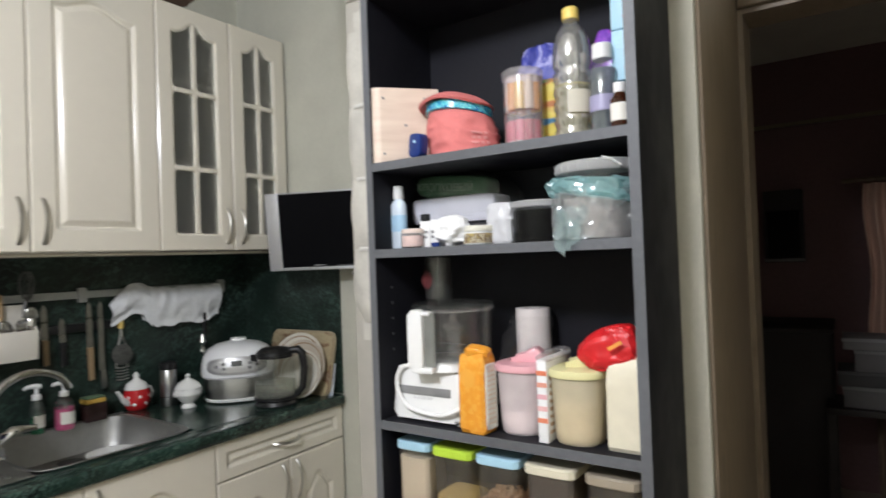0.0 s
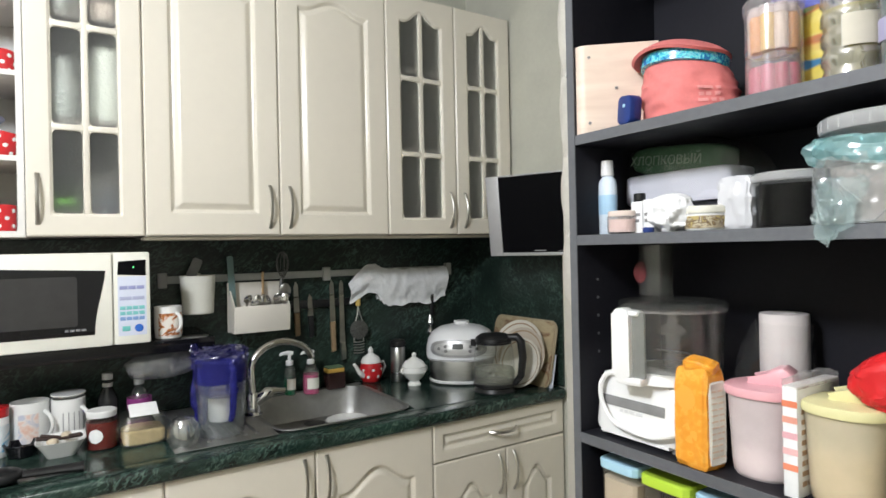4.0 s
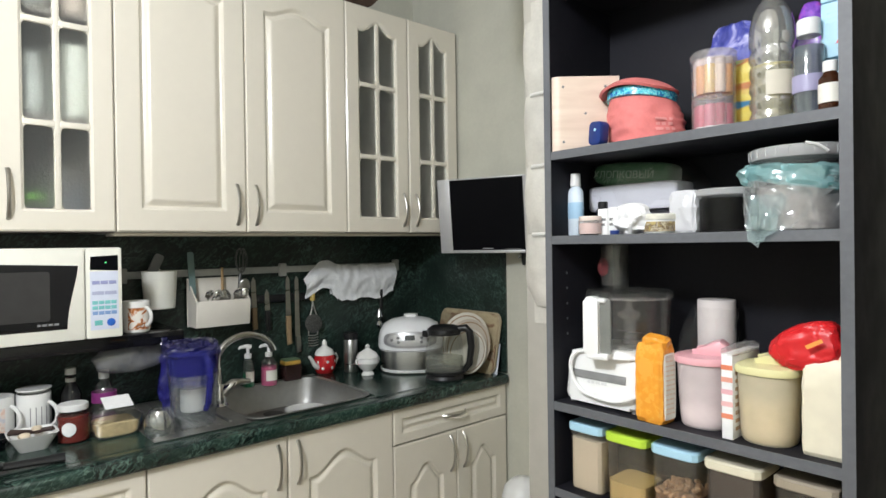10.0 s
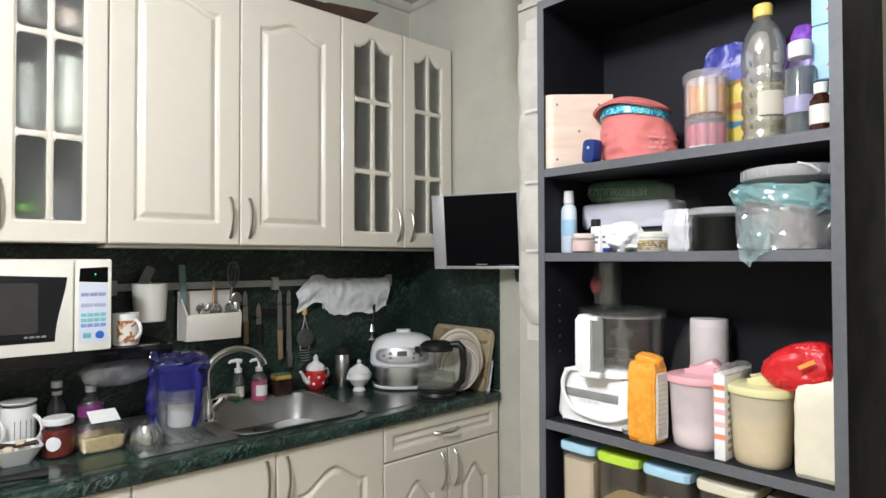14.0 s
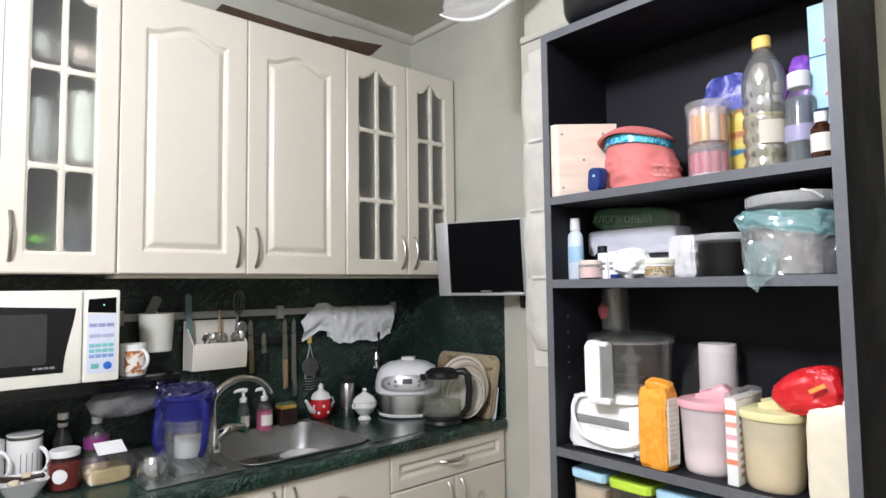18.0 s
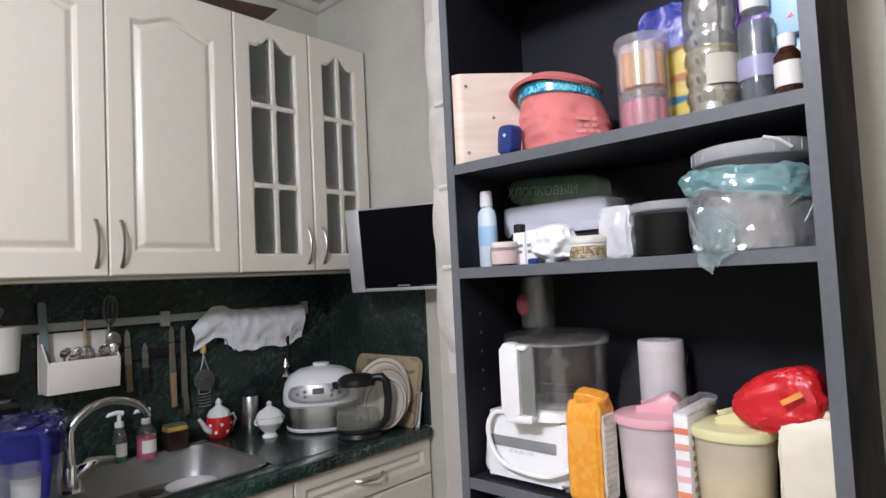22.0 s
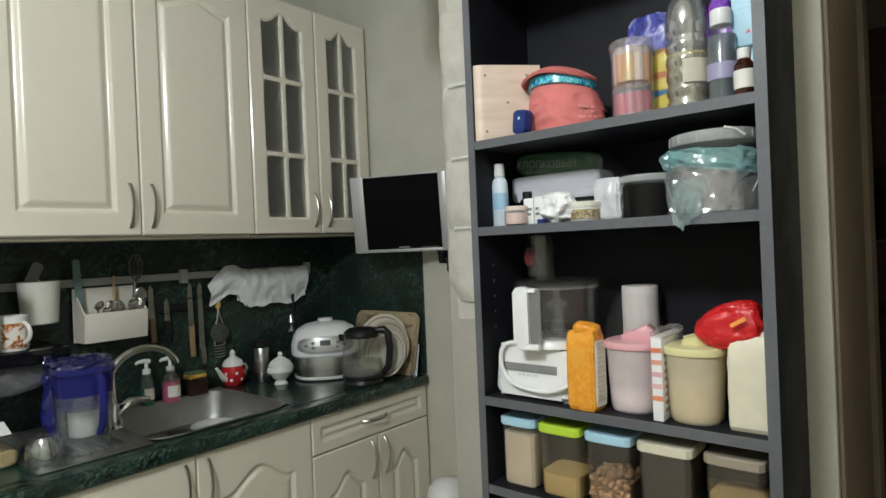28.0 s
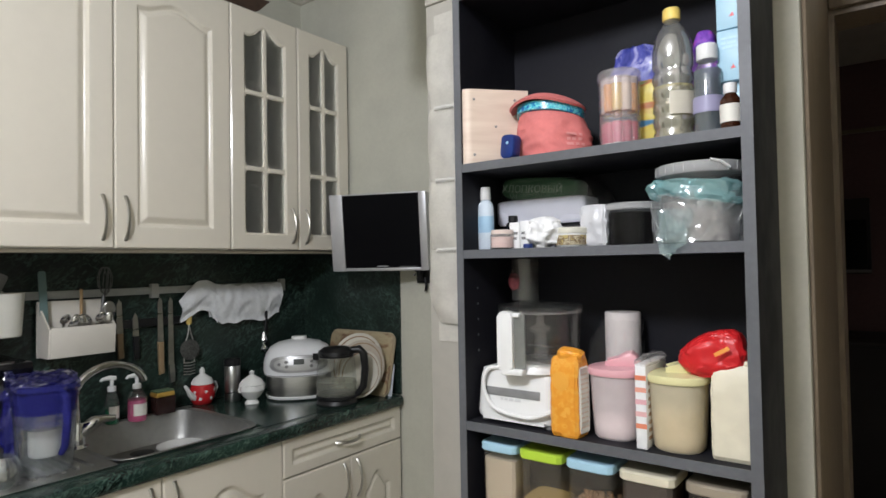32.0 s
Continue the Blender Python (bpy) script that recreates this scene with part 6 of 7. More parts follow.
part("lid", lathe([(0.081, 0.228), (0.084, 0.231), (0.083, 0.243), (0.06, 0.252), (0.001, 0.254)], n=44, square=2.5, sx=1.2, sy=0.95), JUG_BLUE, jug)
NAVY_FILM = film("navy_hood_film", (0.03, 0.03, 0.20), 0.45, 0.16, (0.24, 0.24, 0.62), 0.15, 50, 0.10)
part("hood", moved(crumpled(lump(0.185, 0.150, 0.052, 3.4, 0.016, 34, 23, 40, 18), 0.0035, 23), pose(0, 0, 0.216)), NAVY_FILM, jug, "crumpled navy plastic over the top", None, 12)
part("hood_corner", moved(crumpled(lump(0.050, 0.030, 0.075, 2.2, 0.012, 40, 9, 20, 14), 0.003, 4), pose(-0.03, -0.06, 0.205, 14, -12, 0)), NAVY_FILM, jug, "", None, 12)
part("grip", tube([(0.092, 0.03, 0.225), (0.118, 0.036, 0.215), (0.124, 0.038, 0.16), (0.108, 0.034, 0.085), (0.086, 0.028, 0.06)], [0.010, 0.0105, 0.010, 0.009, 0.008], 12), JUG_BLUE, jug)
bluebag = thing("blue_bag", (-1.395, 1.330, CTOP), "crumpled blue plastic bag beside the filter jug", "bag")
part("bag", lump(0.050, 0.044, 0.215, 2.6, 0.018, 30, 15, 40, 30), film("blue_bag_film", (0.05, 0.05, 0.42), 0.5, 0.2, (0.30, 0.30, 0.85), 0.3, 50, 0.10), bluebag, "", None, 30)
part("scrap", moved(lump(0.06, 0.05, 0.020, 2.4, 0.010, 40, 19, 30, 20), pose(0.045, -0.045, 0)), film("pale_blue_scrap", (0.16, 0.36, 0.62), 0.6, 0.2, (0.5, 0.7, 0.95), 0.3, 50, 0.10), bluebag, "", None, 30)
tumbler = thing("drinking_glass", (-1.205, 1.255, CTOP + 0.004), "empty glass upside down on the drainer", "glass")
part("glass", lathe([(0.037, 0), (0.0375, 0.002), (0.041, 0.030), (0.038, 0.058), (0.026, 0.076), (0.001, 0.082), (0.001, 0.076), (0.023, 0.070), (0.035, 0.055), (0.038, 0.030), (0.0345, 0.002)], n=36, caps=False), film("tumbler_glass", (0.84, 0.87, 0.87), 0.035, 0.03, (0.97, 0.98, 0.98), 0.0, 30, 0.34), tumbler)

cookies = thing("pastry_box", (-1.335, 1.168, CTOP), "clear plastic box of yellow pastries with a paper label", "food box")
cookies.scale = (1.12, 1.12, 1.12)
part("tray", shell([(0.044, 0), (0.048, 0.003), (0.056, 0.045)], 0.001, n=32, square=5, sx=1.0, sy=1.08), PET, cookies)
for k in range(3):
    part("pastry", moved(lump(0.030, 0.094, 0.036, 5.0, 0.003, 60, k), pose(-0.028 + 0.029 * k, 0, 0.003)), material("pastry_crumb", (0.66, 0.50, 0.28), 0.8, scale=150, vary=0.2, bump=0.4), cookies)
part("lid", lathe([(0.0565, 0.044), (0.058, 0.047), (0.050, 0.062), (0.044, 0.074), (0.001, 0.076)], n=32, square=5, sx=1.0, sy=1.08), PET, cookies)
part("label", box(-0.03, 0.03, -0.034, 0.03, 0.0765, 0.0772, 0), PAPER, cookies, "", pose(0.02, 0, 0.018, 0, 18, 0))
bottle("juice_bottle", (-1.505, 1.178, CTOP), [(0.030, 0), (0.034, 0.003), (0.034, 0.075), (0.020, 0.115), (0.011, 0.125), (0.011, 0.135)], PET, "clear bottle with a purple label and a white cap", "bottle", [(0.014, 0.132), (0.0145, 0.134), (0.0145, 0.156), (0.013, 0.158)], WHITE_PL, (0.06, 0.092, 0.0345), paint("purple_label", (0.26, 0.04, 0.20)))
bottle("syrup_bottle", (-1.545, 1.095, CTOP), [(0.026, 0), (0.029, 0.003), (0.029, 0.09), (0.014, 0.125), (0.012, 0.14)], material("dark_bottle_glass", (0.03, 0.03, 0.03), 0.08, vary=0.03), "dark bottle with a white neck band and cap", "bottle", [(0.0145, 0.150), (0.015, 0.152), (0.015, 0.168), (0.0135, 0.170)], WHITE_PL, (0.128, 0.140, 0.0135), WHITE_PL)
jam = bottle("jam_jar", (-1.345, 1.068, CTOP), [(0.036, 0), (0.040, 0.004), (0.041, 0.070), (0.034, 0.084), (0.033, 0.09)], GLASS, "glass jar of dark red jam with a white lid", "jar", [(0.037, 0.088), (0.0375, 0.090), (0.0375, 0.103), (0.035, 0.105)], WHITE_PL, None, None, 0.074, JAM)
part("label", grid(lambda u, v: Vector((0.0415 * math.cos((u - 0.5) * 0.9 * math.sqrt(max(0.02, 1 - (2 * v - 1) ** 2)) - 0.45), 0.0415 * math.sin((u - 0.5) * 0.9 * math.sqrt(max(0.02, 1 - (2 * v - 1) ** 2)) - 0.45), 0.022 + 0.038 * v)), 10, 10, 0.0004), PAPER, jam)
tall = mug("mug", (-1.475, 0.900, CTOP), 0.047, 0.128, PORCELAIN, "tall white mug with a faded colour picture", 42, group="mugs on the worktop")
part("print", grid(lambda u, v: Vector((0.0475 * math.cos(radians(-75 + 60 * u)), 0.0475 * math.sin(radians(-75 + 60 * u)), 0.02 + 0.08 * v)), 8, 2, 0.0004), colours("faded_print", [(0.35, (0.68, 0.42, 0.32)), (0.5, (0.74, 0.66, 0.62)), (0.62, (0.50, 0.52, 0.60))], 30, 0.3, bump=0), tall)
lined = mug("mug", (-1.470, 0.992, CTOP), 0.043, 0.126, PORCELAIN, "tall white mug with grey lines", 40, group="mugs on the worktop")
for k in range(5):
    part("line", grid(lambda u, v: Vector((0.0435 * math.cos(radians(-60 + 18 * k + 3 * u)), 0.0435 * math.sin(radians(-60 + 18 * k + 3 * u)), 0.03 + 0.06 * v)), 2, 2, 0.0004), GREY_PL, lined)
pic2 = thing("saucer", (-1.470, 0.992, CTOP + 0.126), "white saucer covering the tall mug", "saucer")
part("saucer", lathe([(0.03, 0), (0.032, 0.001), (0.044, 0.010), (0.044, 0.013), (0.001, 0.014)], n=32), PORCELAIN, pic2)
shaker = bottle("salt_tub", (-1.430, 0.826, CTOP), [(0.028, 0), (0.030, 0.003), (0.030, 0.105), (0.028, 0.108)], WHITE_PL, "white and blue salt tub with a red lid", "tub", [(0.0305, 0.106), (0.031, 0.108), (0.031, 0.130), (0.029, 0.132)], RED, (0.015, 0.085, 0.0302), colours("blue_white_label", [(0.45, (0.70, 0.74, 0.78)), (0.55, (0.10, 0.36, 0.58))], 22, 0.4, bump=0))
DARK_GRIP = paint("dark_brown_plastic", (0.035, 0.018, 0.014), 0.4)
porc = thing("square_bowl", (-1.345, 0.972, CTOP), "small square white bowl with sweets and spoons", "bowl")
part("bowl", shell([(0.032, 0), (0.034, 0.003), (0.056, 0.042), (0.058, 0.045)], 0.003, n=40, square=6), PORCELAIN, porc)
for k in range(5):
    part("sweet", moved(lump(0.034, 0.026, 0.02, 2.3, 0.003, 50, k), pose(-0.02 + 0.018 * (k % 3), -0.018 + 0.03 * (k // 3), 0.022 + 0.004 * k)), paint("pale_sweet", (0.66, 0.56, 0.42), 0.6), porc)
part("spoon", tube([(-0.03, -0.045, 0.050), (0.0, 0.0, 0.046), (0.02, 0.045, 0.05)], [0.004, 0.004, 0.007], 8), DARK_GRIP, porc)
part("spoon", tube([(0.01, -0.055, 0.053), (0.015, 0.0, 0.046), (0.01, 0.05, 0.046)], [0.006, 0.004, 0.004], 8), DARK_GRIP, porc)
dark_cup = thing("dark_bowl", (-1.395, 0.885, CTOP), "low black bowl in front of the mug", "bowl")
part("bowl", shell([(0.03, 0), (0.034, 0.003), (0.044, 0.035)], 0.003, n=32), BLACK_GLOSS, dark_cup)
rest = thing("spoon_rest", (-1.205, 0.800, CTOP), "white oval spoon rest holding a steel spoon", "spoon rest")
part("dish", lathe([(0.03, 0), (0.034, 0.002), (0.048, 0.008), (0.048, 0.011), (0.032, 0.005)], n=36, sy=1.5), PORCELAIN, rest)
part("spoon", tube([(0.01, -0.04, 0.012), (0.0, 0.02, 0.016), (-0.01, 0.10, 0.013)], [0.020, 0.007, 0.005], 12, flat=0.35), STEEL, rest)
ladle = thing("black_ladle", (-1.180, 0.90, CTOP), "black plastic kitchen ladle lying on the worktop", "ladle")
part("head", moved(lump(0.085, 0.10, 0.034, 2.4, 0.002, 20, 1), pose(0, -0.055, 0)), BLACK, ladle)
part("shaft", tube([(0, -0.02, 0.014), (0.004, 0.05, 0.012), (0.012, 0.12, 0.011)], [0.013, 0.013, 0.017], 10, flat=0.7), BLACK, ladle)

# ---- microwave and its shelf ----
mshelf = thing("wall_shelf", (0, 0, 0), "black wall shelf carrying the microwave", "shelf")
part("board", box(BACK + 0.009, -1.362, 0.722, 1.375, 1.112, 1.149, 0.002), BLACK_GLOSS, mshelf)
for y in (0.80, 1.30):
    part("bracket", prism([(BACK + 0.009, 1.111), (-1.50, 1.111), (BACK + 0.009, 0.99)], y - 0.006, y + 0.006, bm=None), BLACK, mshelf, "", Matrix(((1, 0, 0, 0), (0, 0, 1, 0), (0, 1, 0, 0), (0, 0, 0, 1))))
MW0, MW1, MZ0, MZ1 = 0.720, 1.196, 1.152, 1.412
mw = thing("microwave_oven", (-1.335, MW0, MZ0), "white microwave oven with a dark door window and keypad", "microwave")
mww, mwh = MW1 - MW0, MZ1 - MZ0
part("body", box(0, mww, 0, mwh, -0.31, -0.012, 0.006), IVORY_PL, mw, "", M_CAB)
dw = mww * 0.80
part("door", prism(round_rect(dw - 0.002, mwh - 0.002, 0.008, 4, dw / 2, mwh / 2), -0.012, 0.004, 0.004), IVORY_PL, mw, "", M_CAB)
win = [(0.034, 0.035 + 0.04)] + [(0.034 + 0.04 - 0.04 * math.cos(radians(a)), 0.075 - 0.04 * math.sin(radians(a))) for a in (30, 60, 90)] + [(dw - 0.045, 0.035)]
win += [(dw - 0.045 + 0.030 * math.sin(k / 8 * 1.3) ** 2, 0.035 + (mwh - 0.085) * k / 8) for k in range(1, 9)] + [(0.25 * dw, mwh - 0.038), (0.034, mwh - 0.040)]
part("window", prism(win, 0.0035, 0.0055, 0.001), BLACK_GLOSS, mw, "black glass window", M_CAB)
part("mesh_screen", prism(round_rect(dw - 0.135, mwh - 0.125, 0.008, 4, dw * 0.455, mwh * 0.495), 0.0056, 0.0062), material("grey_mesh", (0.035, 0.034, 0.034), 0.3), mw, "grey screen behind the glass", M_CAB)
part("control_panel", prism(round_rect(mww - dw - 0.003, mwh - 0.002, 0.006, 4, (mww + dw) / 2, mwh / 2), -0.012, 0.002, 0.003), IVORY_PL, mw, "", M_CAB)
pc = (mww + dw) / 2
part("keypad", box(pc - 0.036, pc + 0.036, 0.025, mwh - 0.068, 0.002, 0.0028), paint("pale_keypad", (0.66, 0.70, 0.82)), mw, "", M_CAB)
part("display", prism([(pc - 0.036, mwh - 0.063), (pc + 0.036, mwh - 0.067), (pc + 0.036, mwh - 0.022), (pc - 0.034, mwh - 0.026)], 0.002, 0.003), SCREEN, mw, "dark display", M_CAB)
part("clock_digit", box(pc + 0.002, pc + 0.006, mwh - 0.045, mwh - 0.041, 0.003, 0.0034), glow("green_led", (0.1, 0.6, 0.2), 1.5), mw, "", M_CAB)
for r_, (z, col, n) in enumerate(((0.155, (0.30, 0.32, 0.55), 3), (0.125, (0.42, 0.45, 0.62), 2), (0.098, (0.20, 0.55, 0.55), 4), (0.083, (0.20, 0.55, 0.55), 4), (0.068, (0.22, 0.35, 0.62), 4))):
    for k in range(n):
        w = 0.064 / n
        part("key", box(pc - 0.032 + w * k + 0.001, pc - 0.032 + w * (k + 1) - 0.001, z, z + 0.010, 0.0028, 0.0034, 0.0002), paint("key_print", col), mw, "", M_CAB)
part("start_button", moved(lathe([(0.011, 0), (0.011, 0.0015), (0.009, 0.002)], n=20), Matrix.Translation((pc + 0.016, 0.045, 0.0028))), paint("blue_button", (0.03, 0.14, 0.55)), mw, "blue round start button", M_CAB)
part("stop_button", box(pc - 0.026, pc - 0.006, 0.038, 0.052, 0.0028, 0.0036, 0.0003), paint("teal_button", (0.15, 0.50, 0.48)), mw, "", M_CAB)
part("badge", moved(lathe([(0.004, 0), (0.004, 0.0008)], n=16), Matrix.Translation((0.040, 0.018, 0.004))), RED, mw, "small red badge", M_CAB)
part("badge_print", box(0.048, 0.062, 0.015, 0.021, 0.004, 0.0046), GREY_PL, mw, "", M_CAB)
part("window_print", moved(bars(1, 0.05, 0.006, 0.01, 3, 0.0004), Matrix.Translation((dw - 0.09, 0.048, 0.0055))), GREY_PL, mw, "", M_CAB)
for y in (0.05, mww - 0.05):
    part("foot", box(y - 0.012, y + 0.012, -0.0035, 0.001, -0.06, -0.03), BLACK, mw, "", M_CAB)
flower = mug("mug", (-1.415, 1.252, 1.149), 0.039, 0.098, PORCELAIN, "white mug with orange and brown leaves beside the microwave", 25)
part("leaf_print", grid(lambda u, v: Vector((0.0395 * math.cos(radians(-75 + 130 * u)), 0.0395 * math.sin(radians(-75 + 130 * u)), 0.012 + 0.066 * v)), 14, 3, 0.0004), colours("leaf_print", [(0.46, (0.78, 0.74, 0.68)), (0.52, (0.55, 0.20, 0.06)), (0.60, (0.20, 0.07, 0.03)), (0.66, (0.78, 0.74, 0.68))], 28, 0.2, bump=0), flower)
hung = thing("grey_pouch", (-1.44, 1.232, 1.020), "grey-white plastic packet hanging under the black shelf", "packet")
part("packet", moved(lump(0.09, 0.20, 0.080, 2.6, 0.016, 22, 17, 40, 26), pose(0, 0, 0.008)), film("hazy_film", (0.58, 0.58, 0.62), 0.34, 0.2, (0.90, 0.90, 0.92), 0.2, 50, 0.12), hung)
part("loop", tube([(0, 0.03, 0.075), (0, 0.03, 0.0925)], 0.004, 8), BLACK, hung)

# ---- rail with utensils ----
rail = thing("utensil_rail", (0, 0, 0), "grey plastic wall rail for kitchen utensils", "rail")
part("bar", box(BACK + 0.008, BACK + 0.022, 1.262, 2.445, 1.302, 1.328, 0.003), material("rail_grey", (0.42, 0.43, 0.42), 0.4), rail)
for y in (1.27, 1.86, 2.43):
    part("bracket", box(BACK + 0.008, BACK + 0.030, y - 0.014, y + 0.014, 1.288, 1.340, 0.003), material("rail_bracket", (0.46, 0.46, 0.44), 0.4), rail)
RX = BACK + 0.024
tub = thing("utensil_cup", (RX + 0.058, 1.372, 1.200), "round cream plastic cup hanging on the rail", "utensil cup", "rail containers")
part("cup", shell([(0.046, 0), (0.049, 0.003), (0.057, 0.128), (0.059, 0.130)], 0.002, n=36), IVORY_PL, tub)
part("hook", box(-0.066, -0.052, -0.02, 0.02, 0.10, 0.135, 0.003), IVORY_PL, tub)
part("scraper", moved(prism(round_rect(0.032, 0.09, 0.010), -0.003, 0.003), pose(-0.01, -0.012, 0.145, 90, 10, 90) @ pose(0, 0, 0, 0, 0, -14)), GREY_PL, tub)
CREAM_PL = material("warm_white_plastic", (0.76, 0.72, 0.64), 0.35, vary=0.02)
rackbox = thing("cutlery_holder", (RX + 0.05, 1.580, 1.118), "white plastic cutlery holder full of spoons on the rail", "cutlery holder", "rail containers")
cw = 0.100
part("back", box(-0.05, -0.045, -cw, cw, 0.0, 0.178, 0.002), CREAM_PL, rackbox)
part("front", moved(box(-0.003, 0.003, -cw + 0.006, cw - 0.006, 0, 0.096, 0.002), pose(0.040, 0, 0.004, 0, 7, 0)), CREAM_PL, rackbox)
part("floor_panel", box(-0.046, 0.040, -cw + 0.008, cw - 0.008, 0.004, 0.008, 0.001), CREAM_PL, rackbox)
for s in (-1, 1):
    part("end_panel", prism([(-0.046, 0), (0.040, 0), (0.051, 0.088), (-0.046, 0.172)], -0.0025, 0.0025), CREAM_PL, rackbox, "", Matrix.Translation((0, s * (cw - 0.004), 0.004)) @ Matrix(((1, 0, 0, 0), (0, 0, -1, 0), (0, 1, 0, 0), (0, 0, 0, 1))))
rnd = random.Random(5)
for k in range(10):
    y, x = -0.050 + 0.142 * k / 9, rnd.uniform(0.0, 0.032)
    hgt = 0.096 + rnd.uniform(0, 0.022)
    sp = tube([(x * 0.4, y * 0.8, 0.01), (x * 0.8, y, hgt * 0.6), (x, y + 0.004, hgt)], [0.003, 0.003, 0.004], 8)
    merge(sp, moved(lump(0.014, 0.032, 0.044, 2.0, 0.0, 1, 0, 16, 12), pose(x, y + 0.004, hgt - 0.006, rnd.uniform(-25, 25), rnd.uniform(-10, 45), rnd.uniform(-30, 30))))
    part("spoon", sp, CHROME, rackbox, "steel spoon")
part("spatula", moved(prism(round_rect(0.022, 0.26, 0.008), -0.002, 0.002), pose(-0.02, -0.088, 0.145, 90, 0, 90) @ pose(0, 0, 0, 0, 0, 3)), paint("grey_green_plastic", (0.16, 0.24, 0.23)), rackbox)
part("wooden_spoon", tube([(-0.02, 0.02, 0.02), (-0.025, 0.022, 0.215)], 0.005, 8), WOOD, rackbox)
whisk = tube([(-0.02, 0.075, 0.03), (-0.022, 0.090, 0.19)], 0.006, 8)
for k in range(5):
    a = math.pi * k / 5
    loop = [(-0.022 + 0.026 * math.sin(math.pi * s / 10) * math.cos(a) * (1 if s <= 10 else 0), 0.090 + 0.010 * s / 10 + 0.026 * math.sin(2 * math.pi * s / 10) * math.sin(a), 0.19 + 0.06 * (1 - math.cos(2 * math.pi * s / 10)) * 0.5 * 1.6) for s in range(11)]
    tube(loop, 0.0012, 5, bm=whisk)
part("whisk", whisk, material("dull_wire", (0.16, 0.16, 0.16), 0.4, 0.8), rackbox)
skim = tube([(0.0, 0.086, 0.03), (0.004, 0.094, 0.13)], 0.0035, 8)
merge(skim, moved(lump(0.014, 0.044, 0.062, 2.0, 0.0, 1, 0, 18, 12), pose(0.006, 0.096, 0.112, 8, 14, 0)))
part("skimmer", skim, STEEL, rackbox, "large steel skimmer")


def knife(y, top, blade, grip, mat, label):
    ob = thing("kitchen_knife", (RX + 0.002, y, top), label, "knife", "knives under the rail")
    part("blade", moved(prism([(-0.003, 0), (0.006, -0.015), (0.011, -blade), (-0.011, -blade), (-0.011, -0.02)], -0.0009, 0.0009), M_CAB), STEEL, ob)
    part("grip", moved(prism([(-0.011, -blade), (0.011, -blade), (0.009, -blade - grip * 0.4), (0.013, -blade - grip), (-0.006, -blade - grip - 0.004), (-0.008, -blade - grip * 0.5)], -0.007, 0.007, 0.003), M_CAB), mat, ob)
    return ob


magnet = thing("knife_rack", (0, 0, 0), "black magnetic knife strip on the splashback", "knife rack")
part("strip", box(BACK + 0.008, RX, 1.71, 1.985, 1.185, 1.215, 0.003), BLACK, magnet)
GRIP_WOOD = colours("dull_grip_wood", [(0.3, (0.22, 0.15, 0.08)), (0.7, (0.34, 0.24, 0.14))], 12, 0.5, stretch=(6, 6, 1))
knife(1.735, 1.290, 0.120, 0.085, GRIP_WOOD, "small knife with a wooden grip on the rack")
knife(1.790, 1.240, 0.085, 0.080, BLACK, "small knife with a black grip on the rack")
knife(1.880, 1.290, 0.165, 0.115, GRIP_WOOD, "long kitchen knife with a wooden grip on the rack")
knife(1.920, 1.288, 0.25, 0.065, STEEL, "wide steel bread knife on the rack")
masher = thing("hanging_masher", (RX + 0.012, 1.985, 0.975), "steel masher with a yellow grip hanging from the rail", "masher")
part("grip", lathe([(0.008, 0.205), (0.011, 0.210), (0.010, 0.238), (0.006, 0.245)], n=14), paint("yellow_grip", (0.66, 0.48, 0.14)), masher)
part("stem", tube([(0, 0, 0.205), (0, -0.004, 0.17), (0, -0.02, 0.12), (0, -0.02, 0.06)], 0.0028, 8), STEEL, masher)
part("stem", tube([(0, 0, 0.205), (0, 0.008, 0.17), (0, 0.026, 0.12), (0, 0.02, 0.06)], 0.0028, 8), STEEL, masher)
part("disc", moved(lathe([(0.038, 0), (0.039, 0.002), (0.030, 0.004)], n=24), pose(0.004, 0, 0.110, 0, 84, 0)), material("dull_mesh", (0.12, 0.12, 0.115), 0.5, 0.6, scale=200, vary=0.5, bump=0.5), masher)
for k in range(5):
    part("wire", tube([(0, -0.022, 0.062 - 0.011 * k), (0.004, 0.002, 0.060 - 0.011 * k), (0, 0.024, 0.062 - 0.011 * k)], 0.0022, 6), STEEL, masher)


def cloth(u, v):
    y = 1.945 + 0.470 * u
    fold = 1 - 2.2 * abs(noise.noise(Vector((u * 9, v * 2.6, 4)))) + 0.5 * (1 - 2 * abs(noise.noise(Vector((u * 22, v * 6, 8)))))
    lobe = max(0.0, 1 - u / 0.40)
    drop = 0.150 + 0.004 * math.sin(u * 17) - 0.068 * lobe - 0.02 * max(0, u - 0.85) / 0.15
    top = 1.322 + 0.026 * math.exp(-((u - 0.22) / 0.10) ** 2) - 0.050 * max(0, 1 - u / 0.16) ** 1.5 + 0.008 * noise.noise(Vector((u * 12, 0, 1)))
    out = 0.012 + 0.020 * math.sin(math.pi * min(1, v * 1.2)) + 0.0045 * fold + 0.012 * v * (1 - u)
    return Vector((BACK + 0.018 + out, y - 0.012 * v * (u > 0.3), top - drop * v))


